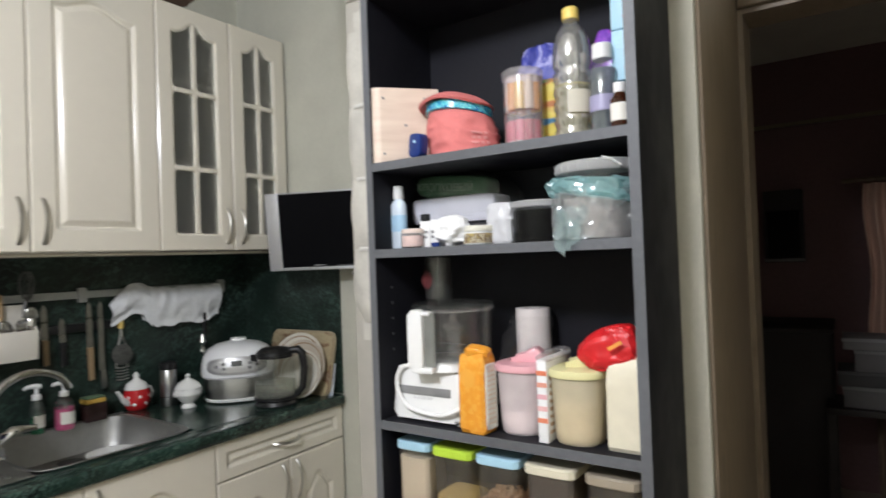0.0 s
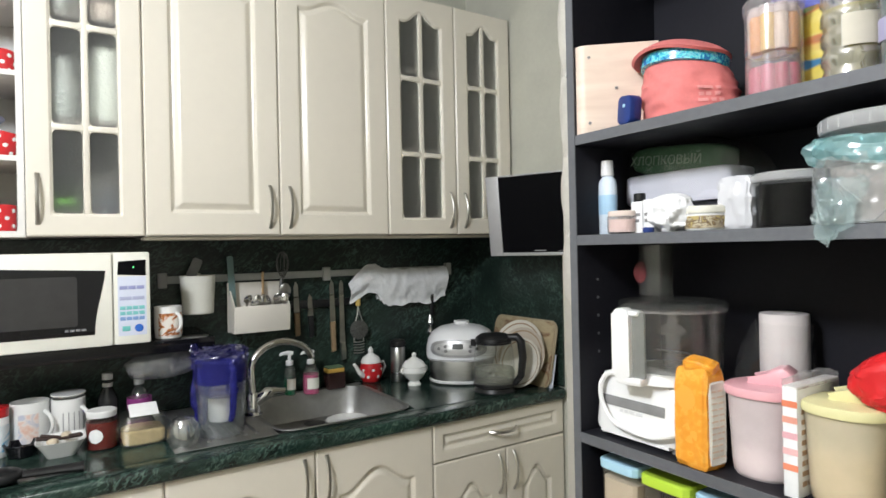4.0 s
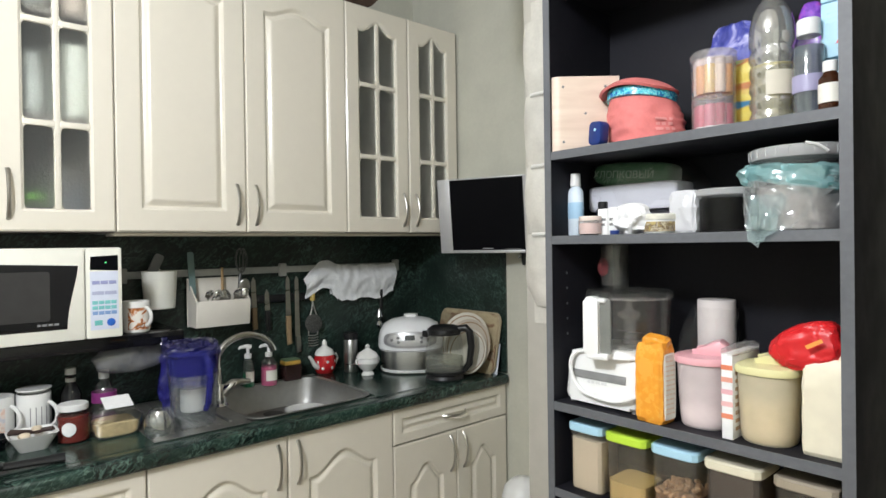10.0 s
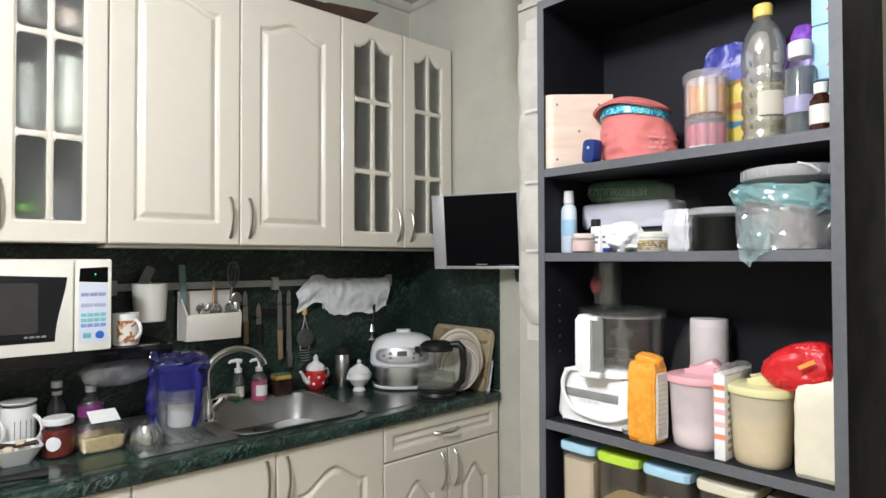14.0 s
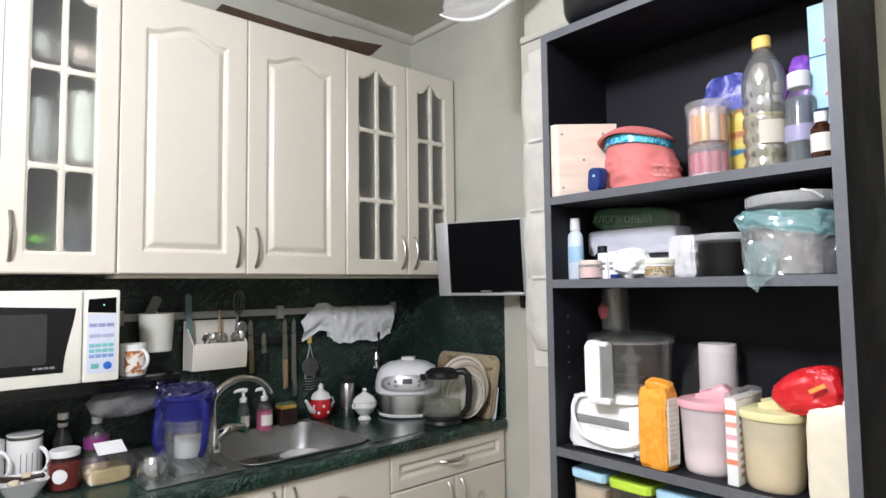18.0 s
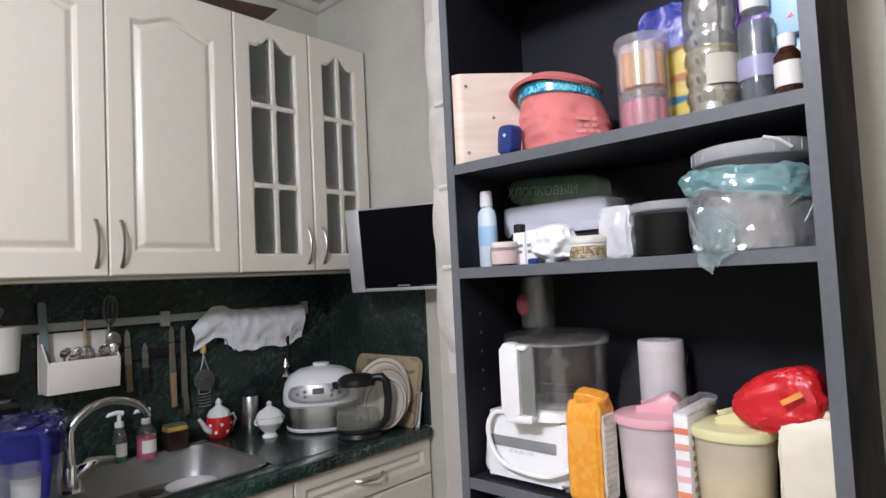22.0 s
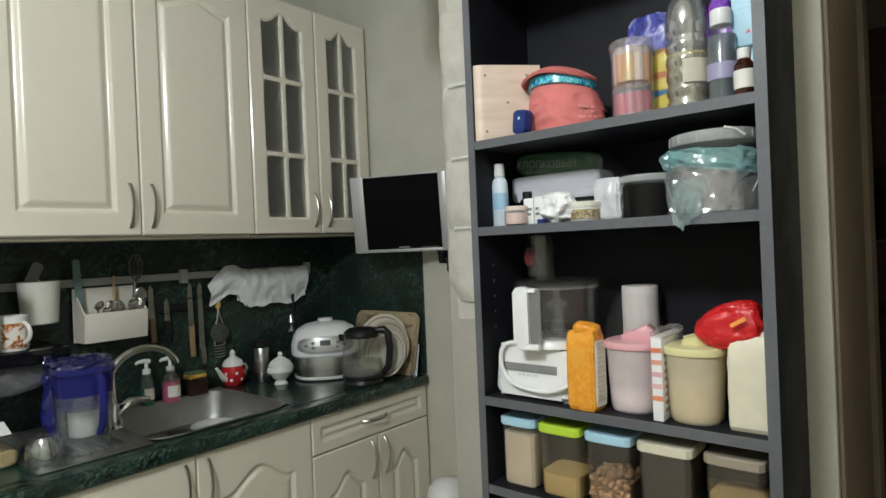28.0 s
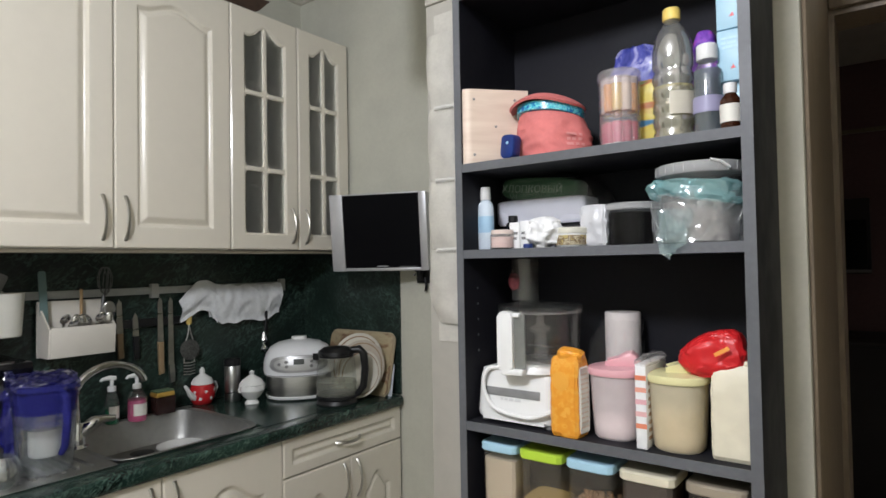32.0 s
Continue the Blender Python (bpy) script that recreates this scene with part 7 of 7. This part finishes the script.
towel = thing("dish_towel", (0, 0, 0), "crumpled white paper towel draped over the rail", "towel")
part("sheet", grid(cloth, 80, 26, 0.0015), TOWEL, towel, "", None, 40)
hangers = thing("hanging_tool", (RX + 0.010, 2.325, 0.988), "black-handled steel tool hanging in the corner", "kitchen tool")
part("grip", tube([(0, 0.012, 0.27), (0, 0.010, 0.13)], 0.008, 10), BLACK, hangers)
part("ball", lathe([(0.001, 0.078), (0.012, 0.084), (0.016, 0.096), (0.012, 0.108), (0.005, 0.13)], n=20), CHROME, hangers)
part("ball", lathe([(0.001, 0.040), (0.013, 0.047), (0.017, 0.058), (0.012, 0.070), (0.005, 0.08)], n=20), CHROME, hangers)

# ---- television ----
tv = thing("television", (-1.245, 2.362, 1.372), "small flat television with a silver frame on a wall arm", "television")
tu = Vector((0.93, 0.367, 0)).normalized()
TVM = Matrix(((tu.x, 0, tu.y, 0), (tu.y, 0, -tu.x, 0), (0, 1, 0, 0), (0, 0, 0, 1))) @ pose(0, 0, 0, 6)
tw, th = 0.392, 0.297
part("case", box(0.004, tw - 0.004, 0.004, th - 0.004, -0.05, -0.002, 0.006), SILVER, tv, "", TVM)
part("bezel_side", box(0, 0.054, 0, th, -0.004, 0.010, 0.003), SILVER, tv, "", TVM)
part("bezel_side", box(tw - 0.030, tw, 0, th, -0.004, 0.010, 0.003), SILVER, tv, "", TVM)
part("bezel_bottom", box(0.054, tw - 0.030, 0, 0.012, -0.004, 0.010, 0.003), SILVER, tv, "", TVM)
part("bezel_top", box(0.054, tw - 0.030, th - 0.006, th, -0.004, 0.010, 0.002), SILVER, tv, "", TVM)
part("screen", box(0.054, tw - 0.030, 0.012, th - 0.006, -0.003, 0.006), SCREEN, tv, "black screen", TVM)
part("badge", box(tw / 2 - 0.012, tw / 2 + 0.034, 0.0165, 0.0200, 0.006, 0.0068), SILVER, tv, "", TVM)
TW = END - 2.362
part("light_strip", box(tw - 0.115, tw - 0.045, 0.0150, 0.0170, 0.006, 0.0066), GREY_PL, tv, "", TVM)
part("arm", tube([(0.215, 0.148, 0.05), (0.25, 0.172, 0.02), (0.285, 0.185, -0.004), (0.29, TW - 0.004, -0.010)], 0.012, 8), BLACK, tv)
part("wall_plate", box(0.255, 0.318, TW - 0.012, TW - 0.001, -0.052, 0.05, 0.004), BLACK, tv)
part("hinge", moved(lathe([(0.012, 0), (0.013, 0.002), (0.013, 0.040), (0.011, 0.042)], n=16), pose(0.285, TW - 0.028, -0.040)), BLACK, tv)
part("clamp", tube([(0.300, TW - 0.018, -0.03), (0.310, TW - 0.020, -0.060), (0.304, TW - 0.018, -0.082)], 0.005, 8), BLACK, tv)
part("bolt", moved(lathe([(0.006, 0), (0.006, 0.003), (0.003, 0.004)], n=12), pose(0.272, TW - 0.0425, -0.018, 90)), CHROME, tv)
part("cable", tube([(0.315, TW - 0.012, -0.03), (0.338, TW - 0.008, -0.09), (0.345, TW - 0.006, -0.18), (0.352, TW - 0.006, -0.25), (0.385, TW - 0.006, -0.33), (0.42, TW - 0.006, -0.45), (0.43, TW - 0.006, -1.0)], 0.0032, 6), BLACK, tv)

# ---- cooker corner ----
HOB_EDGE = material("dark_hob_edge", (0.07, 0.085, 0.078), 0.3, 0.3)
stove = thing("cooker", (0, 0, 0), "built-in cooker with a dark glass hob", "cooker")
part("body", box(BACK + 0.009, BX, 0.105, 0.698, 0.0, 0.858, 0.004), STEEL, stove)
part("hob_glass", box(BACK + 0.02, -1.085, 0.11, 0.692, 0.858, 0.872, 0.002), material("dark_hob_glass", (0.012, 0.022, 0.02), 0.12, scale=8, vary=0.1, bump=0), stove, "dark glass hob")
part("trim", box(-1.085, -1.072, 0.105, 0.700, 0.855, 0.876, 0.003), HOB_EDGE, stove, "dark metal edge")
part("trim", box(BACK + 0.02, -1.085, 0.692, 0.700, 0.855, 0.875, 0.002), HOB_EDGE, stove, "dark metal edge")
part("trim", box(BACK + 0.009, BACK + 0.02, 0.11, 0.70, 0.858, 0.884, 0.003), HOB_EDGE, stove, "dark metal edge")
for y in (0.24, 0.53):
    for x in (-1.51, -1.23):
        part("cooking_zone", moved(lathe([(0.085, 0), (0.085, 0.0006)], n=40), pose(x, y, 0.872)), material("zone_grey", (0.03, 0.03, 0.03), 0.3), stove)
panp = thing("cooking_pot", (-1.27, 0.455, 0.8726), "wide steel pot with a glass lid and dark red knobs", "pot")
part("body", shell([(0.100, 0), (0.108, 0.005), (0.112, 0.085), (0.116, 0.090)], 0.003, n=44), STEEL, panp)
part("lid", lathe([(0.117, 0.089), (0.118, 0.092), (0.100, 0.108), (0.05, 0.122), (0.001, 0.126)], n=44), film("pot_lid_glass", (0.6, 0.6, 0.56), 0.10, 0.05, (0.92, 0.93, 0.92), 0.0, 30, 0.18), panp, "domed glass lid")
part("knob", lathe([(0.012, 0.124), (0.014, 0.134), (0.022, 0.146), (0.020, 0.156), (0.004, 0.160)], n=20), paint("dark_red_knob", (0.07, 0.012, 0.010), 0.2), panp)
for s in (-1, 1):
    part("handle", tube([(0.02, s * 0.11, 0.075), (0.03, s * 0.145, 0.080), (0.0, s * 0.152, 0.082), (-0.03, s * 0.145, 0.080), (-0.02, s * 0.11, 0.075)], 0.009, 8), paint("dark_brown_knob", (0.020, 0.010, 0.009), 0.3), panp)
disc = thing("round_board", (BACK + 0.014, 0.325, 0.875), "round wooden board with a dark carved pattern leaning on the wall", "board")
part("board", moved(lathe([(0.108, 0), (0.112, 0.002), (0.112, 0.010), (0.108, 0.012)], n=44), pose(0.035, 0, 0.112, 0, 78, 0)), colours("carved_board", [(0.40, (0.50, 0.34, 0.16)), (0.50, (0.54, 0.38, 0.19)), (0.54, (0.09, 0.05, 0.02)), (0.62, (0.50, 0.35, 0.17))], 34, 0.5, bump=0.1), disc)
RAIL_GREY = material("dull_rail_steel", (0.20, 0.20, 0.20), 0.45, 0.8)
prail = thing("pan_rail", (0, 0, 0), "slim steel rail for pans below the hood", "rail")
part("bar", tube([(BACK + 0.035, 0.10, 1.648), (BACK + 0.035, 0.705, 1.648)], 0.0045, 10), RAIL_GREY, prail)
for y in (0.13, 0.40, 0.68):
    part("bracket", tube([(BACK + 0.006, y, 1.648), (BACK + 0.035, y, 1.648)], 0.005, 8), STEEL, prail)


def pan(at, r, depth, mat, rim, length, label, tilt=0.0):
    """A pan hung by its handle with its bottom turned to the room."""
    ob = thing("hanging_pan", at, label, "pan", "pans on the rail")
    part("dish", moved(lathe([(r * 0.99, 0), (r, 0.002), (r * 0.86, depth - 0.004), (r * 0.80, depth), (0.001, depth + 0.001)], n=44), pose(0, 0, 0, 0, 90, 0)), mat, ob)
    part("rim", moved(lathe([(r * 0.985, -0.002), (r * 1.012, -0.001), (r * 1.012, 0.004), (r * 0.99, 0.005)], n=44), pose(0, 0, 0, 0, 90, 0)), rim, ob)
    part("handle", tube([(0.004, 0, r * 0.97), (0.012, 0, r + 0.03), (0.010, 0, r + length * 0.6), (0.004, 0, r + length)], [0.010, 0.009, 0.008, 0.010], 10, flat=0.6), rim, ob)
    return ob


pan((BACK + 0.050, 0.508, 1.375), 0.080, 0.085, COPPER, STEEL, 0.185, "steel saucepan with a worn bottom hanging from the rail")
pan((BACK + 0.012, 0.622, 1.355), 0.115, 0.030, CAST, CAST, 0.175, "black frying pan hanging from the rail")
pan((BACK + 0.030, 0.382, 1.500), 0.062, 0.050, material("grey_pan", (0.16, 0.16, 0.165), 0.3, 0.7), STEEL, 0.086, "small grey saucepan hanging from the rail")
pan((BACK + 0.016, 0.285, 1.375), 0.130, 0.030, material("grey_frying_pan", (0.12, 0.12, 0.125), 0.35, 0.5), CAST, 0.14, "wide grey frying pan hanging from the rail")
mitt = thing("oven_cloth", (0, 0, 0), "white cloth hanging behind the pans", "cloth")
part("cloth", grid(lambda u, v: Vector((BACK + 0.019 + 0.006 * math.sin(u * 14), 0.455 + 0.155 * u + 0.01 * math.sin(v * 5), 1.575 - 0.035 * (2 * u - 1) ** 2 - (0.145 + 0.01 * math.sin(u * 9)) * v)), 24, 12, 0.002), TOWEL, mitt)
vial = thing("hanging_bottle", (BACK + 0.03, 0.632, 1.490), "small dark bottle with a steel collar hung by the rail", "bottle")
part("bottle", lathe([(0.016, 0), (0.018, 0.003), (0.018, 0.045), (0.010, 0.065), (0.009, 0.152)], n=20), BLACK, vial)
part("collar", lathe([(0.0185, 0.016), (0.019, 0.017), (0.019, 0.028), (0.0185, 0.029)], n=20), STEEL, vial)
hood = thing("cooker_hood", (0, 0, 0), "slim pale grey cooker hood under the short cabinet", "cooker hood")
part("body", box(BACK + 0.009, FRONT - 0.012, 0.105, 0.700, 1.735, 1.774, 0.004), material("hood_grey", (0.42, 0.40, 0.37), 0.45), hood)
part("filter", box(BACK + 0.05, FRONT - 0.05, 0.13, 0.68, 1.730, 1.7355), BLACK, hood)

# ---- crockery in the cabinets ----
OX = FRONT - 0.14
spot_cups = "red spotted cups in the open shelf"
mug("cup", (OX + 0.03, 0.845, OPEN_Z[0] + 0.003), 0.036, 0.075, RED, "red cup with white spots", -22, PORCELAIN, spot_cups, PORCELAIN)
c2 = mug("cup", (OX + 0.03, 0.842, OPEN_Z[1]), 0.037, 0.072, RED, "red cup with white spots lying tilted", -30, PORCELAIN, spot_cups, PORCELAIN)
c2.rotation_euler = (radians(-14), 0, radians(-30))
c2.location.z += 0.008
mug("cup", (OX + 0.04, 0.850, OPEN_Z[2]), 0.034, 0.072, RED, "red cup with white spots", -35, PORCELAIN, spot_cups, PORCELAIN)
mug("cup", (OX - 0.05, 0.800, OPEN_Z[2]), 0.034, 0.065, RED, "red cup with white spots", 60, PORCELAIN, spot_cups, PORCELAIN)
tea = bottle("tea_tin", (OX + 0.05, 0.762, OPEN_Z[0] + 0.003), [(0.034, 0), (0.036, 0.002), (0.036, 0.088), (0.034, 0.09)], paint("dark_green_tin", (0.015, 0.10, 0.055), 0.3), "dark green tin with a yellow lid", "tin", [(0.037, 0.089), (0.0375, 0.091), (0.0375, 0.104), (0.035, 0.106)], paint("yellow_tin_lid", (0.70, 0.50, 0.04), 0.3))
part("label", grid(lambda u, v: Vector((0.0365 * math.cos(radians(-25 + 50 * u)), 0.0365 * math.sin(radians(-25 + 50 * u)), 0.012 + 0.014 * v)), 8, 2, 0.0004), LABEL_LIGHT, tea)
for k, z in enumerate((0, 0.047)):
    mug("mug", (OX + 0.05, 0.765, OPEN_Z[1] + z + 0.001 * k), 0.036, 0.046, PORCELAIN, "small white cup in a stack of two", 75, group="stacked white cups")
blueb = thing("blue_bowl", (OX - 0.07, 0.795, OPEN_Z[1]), "pale blue bowl standing at the back of the shelf", "bowl")
part("bowl", moved(shell([(0.022, 0), (0.025, 0.003), (0.055, 0.035), (0.057, 0.037)], 0.002, n=32), pose(0, 0, 0.095, 0, -8, 0)), paint("pale_blue_glaze", (0.44, 0.47, 0.66), 0.15), blueb)
part("stand", lathe([(0.03, 0), (0.03, 0.002), (0.02, 0.004), (0.02, 0.095)], n=24), GLASS, blueb)
bottle("glass_jug", (OX + 0.05, 0.775, OPEN_Z[2]), [(0.028, 0), (0.034, 0.004), (0.036, 0.05), (0.026, 0.085), (0.034, 0.115)], PET, "clear cut-glass jug on the shelf", "jug", wall=0.003)
bottle("glass_vase", (OX - 0.02, 0.815, OPEN_Z[3]), [(0.03, 0), (0.034, 0.004), (0.038, 0.10), (0.04, 0.15)], GLASS, "clear glass vase on the top shelf", "vase", wall=0.003)
for k, (yy, zz, kind) in enumerate(((0.99, 0.016, 0), (1.09, 0.016, 1), (0.985, 0.327, 2), (1.10, 0.327, 1), (1.0, 0.627, 0), (1.10, 0.627, 2))):
    if kind == 0:
        st = thing("bowl_stack", (FRONT - 0.15, yy, WALL_B + zz), "stack of white and green bowls behind the glass", "bowl stack", "crockery behind the glass")
        for j in range(5):
            part("bowl", moved(lathe([(0.022, 0), (0.024, 0.002), (0.052, 0.028), (0.050, 0.028), (0.02, 0.004)], n=28), pose(0, 0, j * 0.013)), PORCELAIN if j else paint("green_bowl", (0.10, 0.42, 0.10), 0.2), st)
    elif kind == 1:
        tg = thing("tall_glass", (FRONT - 0.13, yy, WALL_B + zz), "tall frosted glass behind the cabinet door", "glass", "crockery behind the glass")
        part("glass", shell([(0.030, 0), (0.034, 0.003), (0.040, 0.17)], 0.002, n=28), FROST, tg)
    else:
        ps = thing("plate_stack", (FRONT - 0.16, yy, WALL_B + zz), "stack of white plates behind the cabinet door", "plate stack", "crockery behind the glass")
        for j in range(9):
            part("plate", moved(lathe([(0.03, 0), (0.032, 0.001), (0.055, 0.006), (0.055, 0.008), (0.03, 0.003)], n=28), pose(0, 0, j * 0.0085)), PORCELAIN, ps)
for yy, zz, rr, hh, col, what in ((0.985, 0.327, 0.046, 0.17, (0.48, 0.50, 0.50), "pale blue and white pitcher behind the glass"), (1.105, 0.327, 0.052, 0.21, (0.54, 0.55, 0.51), "white vase behind the cabinet glass"), (0.98, 0.627, 0.046, 0.07, (0.50, 0.51, 0.50), "pale blue bowl behind the cabinet glass"), (1.10, 0.627, 0.042, 0.05, (0.70, 0.58, 0.52), "pinkish cup behind the cabinet glass"), (1.10, 0.016, 0.030, 0.12, (0.12, 0.13, 0.16), "dark tumbler behind the cabinet glass")):
    vs = thing("crockery_piece", (FRONT - 0.075, yy, WALL_B + zz), what, "crockery", "crockery behind the glass")
    part("vessel", shell([(rr * 0.7, 0), (rr * 0.9, 0.004), (rr, hh * 0.4), (rr * 0.8, hh * 0.85), (rr * 0.9, hh)], 0.003, n=32), paint("glazed_crockery", col, 0.2), vs)
gdish = thing("green_dish", (FRONT - 0.075, 0.985, WALL_B + 0.016), "bright green shallow dish on a stack behind the glass", "dish", "crockery behind the glass")
part("foot", lathe([(0.022, 0), (0.02, 0.003), (0.014, 0.066)], n=24), PORCELAIN, gdish)
part("dish", lathe([(0.016, 0.066), (0.048, 0.076), (0.05, 0.086), (0.047, 0.088), (0.015, 0.072)], n=32), paint("bright_green_glaze", (0.22, 0.62, 0.08), 0.2), gdish)
for k, (yy, zz) in enumerate(((2.08, 0.016), (2.18, 0.327), (2.40, 0.016), (2.47, 0.327), (2.10, 0.627), (2.42, 0.627))):
    gl = thing("wine_glass", (FRONT - 0.15, yy, WALL_B + zz), "stemmed glass standing behind the glazed door", "glass", "glasses behind the glazed doors")
    part("glass", lathe([(0.028, 0), (0.028, 0.002), (0.004, 0.008), (0.004, 0.07), (0.028, 0.10), (0.030, 0.15), (0.028, 0.15), (0.026, 0.10), (0.001, 0.075)], n=24, caps=False), GLASS, gl)

# ---- above the cabinets and the pier ----
cart = thing("flat_box", (-1.46, 1.85, WALL_T + 0.001), "brown flattened cardboard lying on top of the wall cabinet", "cardboard")
CARD = material("brown_card", (0.060, 0.036, 0.024), 0.8, scale=40, vary=0.25, bump=0.1, stain=0.3)
M_YZ = Matrix(((0, 0, 1, 0), (1, 0, 0, 0), (0, 1, 0, 0), (0, 0, 0, 1)))
part("sheet", moved(crumpled(prism([(-0.34, 0), (0.235, 0), (0.29, 0.030), (0.335, 0.072), (0.325, 0.075), (0.12, 0.048), (-0.06, 0.040), (-0.34, 0.046)], -0.09, 0.062), 0.002, 3), M_YZ), CARD, cart)
part("flap", moved(prism([(0.10, 0.050), (0.34, 0.078), (0.345, 0.082), (0.10, 0.056)], -0.08, 0.055), M_YZ), material("worn_card", (0.11, 0.075, 0.055), 0.8, scale=40, vary=0.3, bump=0.1), cart, "lifted paler flap")
part("flap", moved(prism([(0.236, 0), (0.240, 0), (0.285, 0.024), (0.281, 0.024)], 0.0625, 0.066), M_YZ), CARD, cart)
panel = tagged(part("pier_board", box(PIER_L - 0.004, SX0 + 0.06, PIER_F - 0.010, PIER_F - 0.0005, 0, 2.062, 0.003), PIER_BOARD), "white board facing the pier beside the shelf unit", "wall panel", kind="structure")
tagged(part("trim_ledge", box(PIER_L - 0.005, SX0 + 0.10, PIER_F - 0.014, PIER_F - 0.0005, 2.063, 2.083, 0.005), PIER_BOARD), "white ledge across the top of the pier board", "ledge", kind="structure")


def drape(u, v):
    """A swag gathered at its near corner: the folds fan out from there along the curved lower edge."""
    x = -0.680 + 0.48 * u
    low = 2.215 - 0.080 * math.sin(math.pi * min(1, u * 1.12 + 0.02)) ** 0.8 + 0.05 * u * u
    up = (CEILING - 0.002 - low) * v ** 1.6
    fan = up / (0.05 + 0.48 * u)
    sag = math.sin(fan * 13 + 0.6 + 1.2 * noise.noise(Vector((u * 5, fan * 2, 7))))
    y = 1.888 + 0.055 * u - 0.017 * sag * min(1, 0.15 + 1.6 * u) * math.exp(-up * 3) - 0.012 * math.exp(-(up / 0.012) ** 2)
    return Vector((x, min(y, PIER_F - 0.004), low + up))


sheeting = thing("plastic_sheet", (0, 0, 0), "white plastic sheet hanging in folds from the ceiling", "plastic sheet")
part("sheet", grid(drape, 56, 90, 0.0015), film("white_sheet_film", (0.74, 0.74, 0.71), 0.62, 0.3, (0.95, 0.95, 0.93), 0.1, 30, 0.05, 0.5), sheeting)
part("hem", tube([drape(k / 30, 0.0) + Vector((0, -0.004, 0.002)) for k in range(31)], [0.002 + 0.006 * math.sin(math.pi * k / 30) for k in range(31)], 8), material("rolled_sheet_film", (0.74, 0.74, 0.71), 0.35, vary=0.05), sheeting, "rolled lower edge")
fixture = thing("ceiling_lamp", (LAMP_AT[0], LAMP_AT[1], CEILING), "plain white ceiling lamp holder", "ceiling lamp")
part("rose", moved(lathe([(0.05, 0), (0.055, -0.004), (0.03, -0.028), (0.02, -0.04)][::-1], n=28), pose(0, 0, 0)), WHITE_PL, fixture)

bin_ = thing("waste_bin", (-0.795, 2.33, 0), "slim white plastic bin with a rounded lid in the corner", "waste bin")
part("body", lathe([(0.060, 0), (0.064, 0.004), (0.072, 0.50), (0.072, 0.505)], n=36), WHITE_PL, bin_)
part("lid", lathe([(0.0735, 0.500), (0.0755, 0.503), (0.0755, 0.520), (0.066, 0.556), (0.040, 0.580), (0.001, 0.588)], n=36), WHITE_PL, bin_)

# ---- the unlit room ----
cur = thing("curtain", (0.70, 4.55, 0.0), "pinkish brown curtain edge in the unlit room", "curtain")
part("cloth", grid(lambda u, v: Vector((0.30 * u - 0.012 * math.sin(9 * v) * (1 - u), 0.03 * math.sin(u * 30), 0.75 + 0.95 * v)), 40, 16, 0.004), paint("curtain_cloth", (0.55, 0.36, 0.28), 0.9), cur)
part("rod", tube([(-0.1, 0.0, 1.72), (0.42, 0.0, 1.72)], 0.012, 8), DARK_WOOD, cur)
part("leg", tube([(0.02, 0.05, 0.0), (0.02, 0.05, 1.72)], 0.015, 8), DARK_WOOD, cur)
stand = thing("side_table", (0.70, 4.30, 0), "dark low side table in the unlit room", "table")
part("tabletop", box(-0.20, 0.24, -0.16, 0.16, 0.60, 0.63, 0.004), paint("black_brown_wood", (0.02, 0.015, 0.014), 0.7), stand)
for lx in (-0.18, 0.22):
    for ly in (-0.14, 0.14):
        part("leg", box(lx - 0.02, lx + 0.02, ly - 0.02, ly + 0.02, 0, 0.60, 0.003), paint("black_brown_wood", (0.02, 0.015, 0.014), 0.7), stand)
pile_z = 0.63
# box tones are lowered too: the room's dimness is in their colour
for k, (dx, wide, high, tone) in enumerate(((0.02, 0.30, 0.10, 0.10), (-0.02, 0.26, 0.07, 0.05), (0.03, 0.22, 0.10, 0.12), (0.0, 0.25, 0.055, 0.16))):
    bxk = thing("storage_box", (0.70 + dx, 4.30, pile_z), "storage box in a stack, coloured dark for the unlit room", "box", "stacked storage boxes")
    part("box", box(-wide / 2, wide / 2, -0.12, 0.12, 0, high, 0.004), paint("dimmed_box", (tone, tone * 0.95, tone * 0.95), 0.6), bxk)
    part("lid_rim", box(-wide / 2 - 0.003, wide / 2 + 0.003, -0.123, -0.1205, high - 0.016, high - 0.001, 0.001), paint("dimmed_rim", (tone * 1.5, tone * 1.45, tone * 1.45), 0.6), bxk)
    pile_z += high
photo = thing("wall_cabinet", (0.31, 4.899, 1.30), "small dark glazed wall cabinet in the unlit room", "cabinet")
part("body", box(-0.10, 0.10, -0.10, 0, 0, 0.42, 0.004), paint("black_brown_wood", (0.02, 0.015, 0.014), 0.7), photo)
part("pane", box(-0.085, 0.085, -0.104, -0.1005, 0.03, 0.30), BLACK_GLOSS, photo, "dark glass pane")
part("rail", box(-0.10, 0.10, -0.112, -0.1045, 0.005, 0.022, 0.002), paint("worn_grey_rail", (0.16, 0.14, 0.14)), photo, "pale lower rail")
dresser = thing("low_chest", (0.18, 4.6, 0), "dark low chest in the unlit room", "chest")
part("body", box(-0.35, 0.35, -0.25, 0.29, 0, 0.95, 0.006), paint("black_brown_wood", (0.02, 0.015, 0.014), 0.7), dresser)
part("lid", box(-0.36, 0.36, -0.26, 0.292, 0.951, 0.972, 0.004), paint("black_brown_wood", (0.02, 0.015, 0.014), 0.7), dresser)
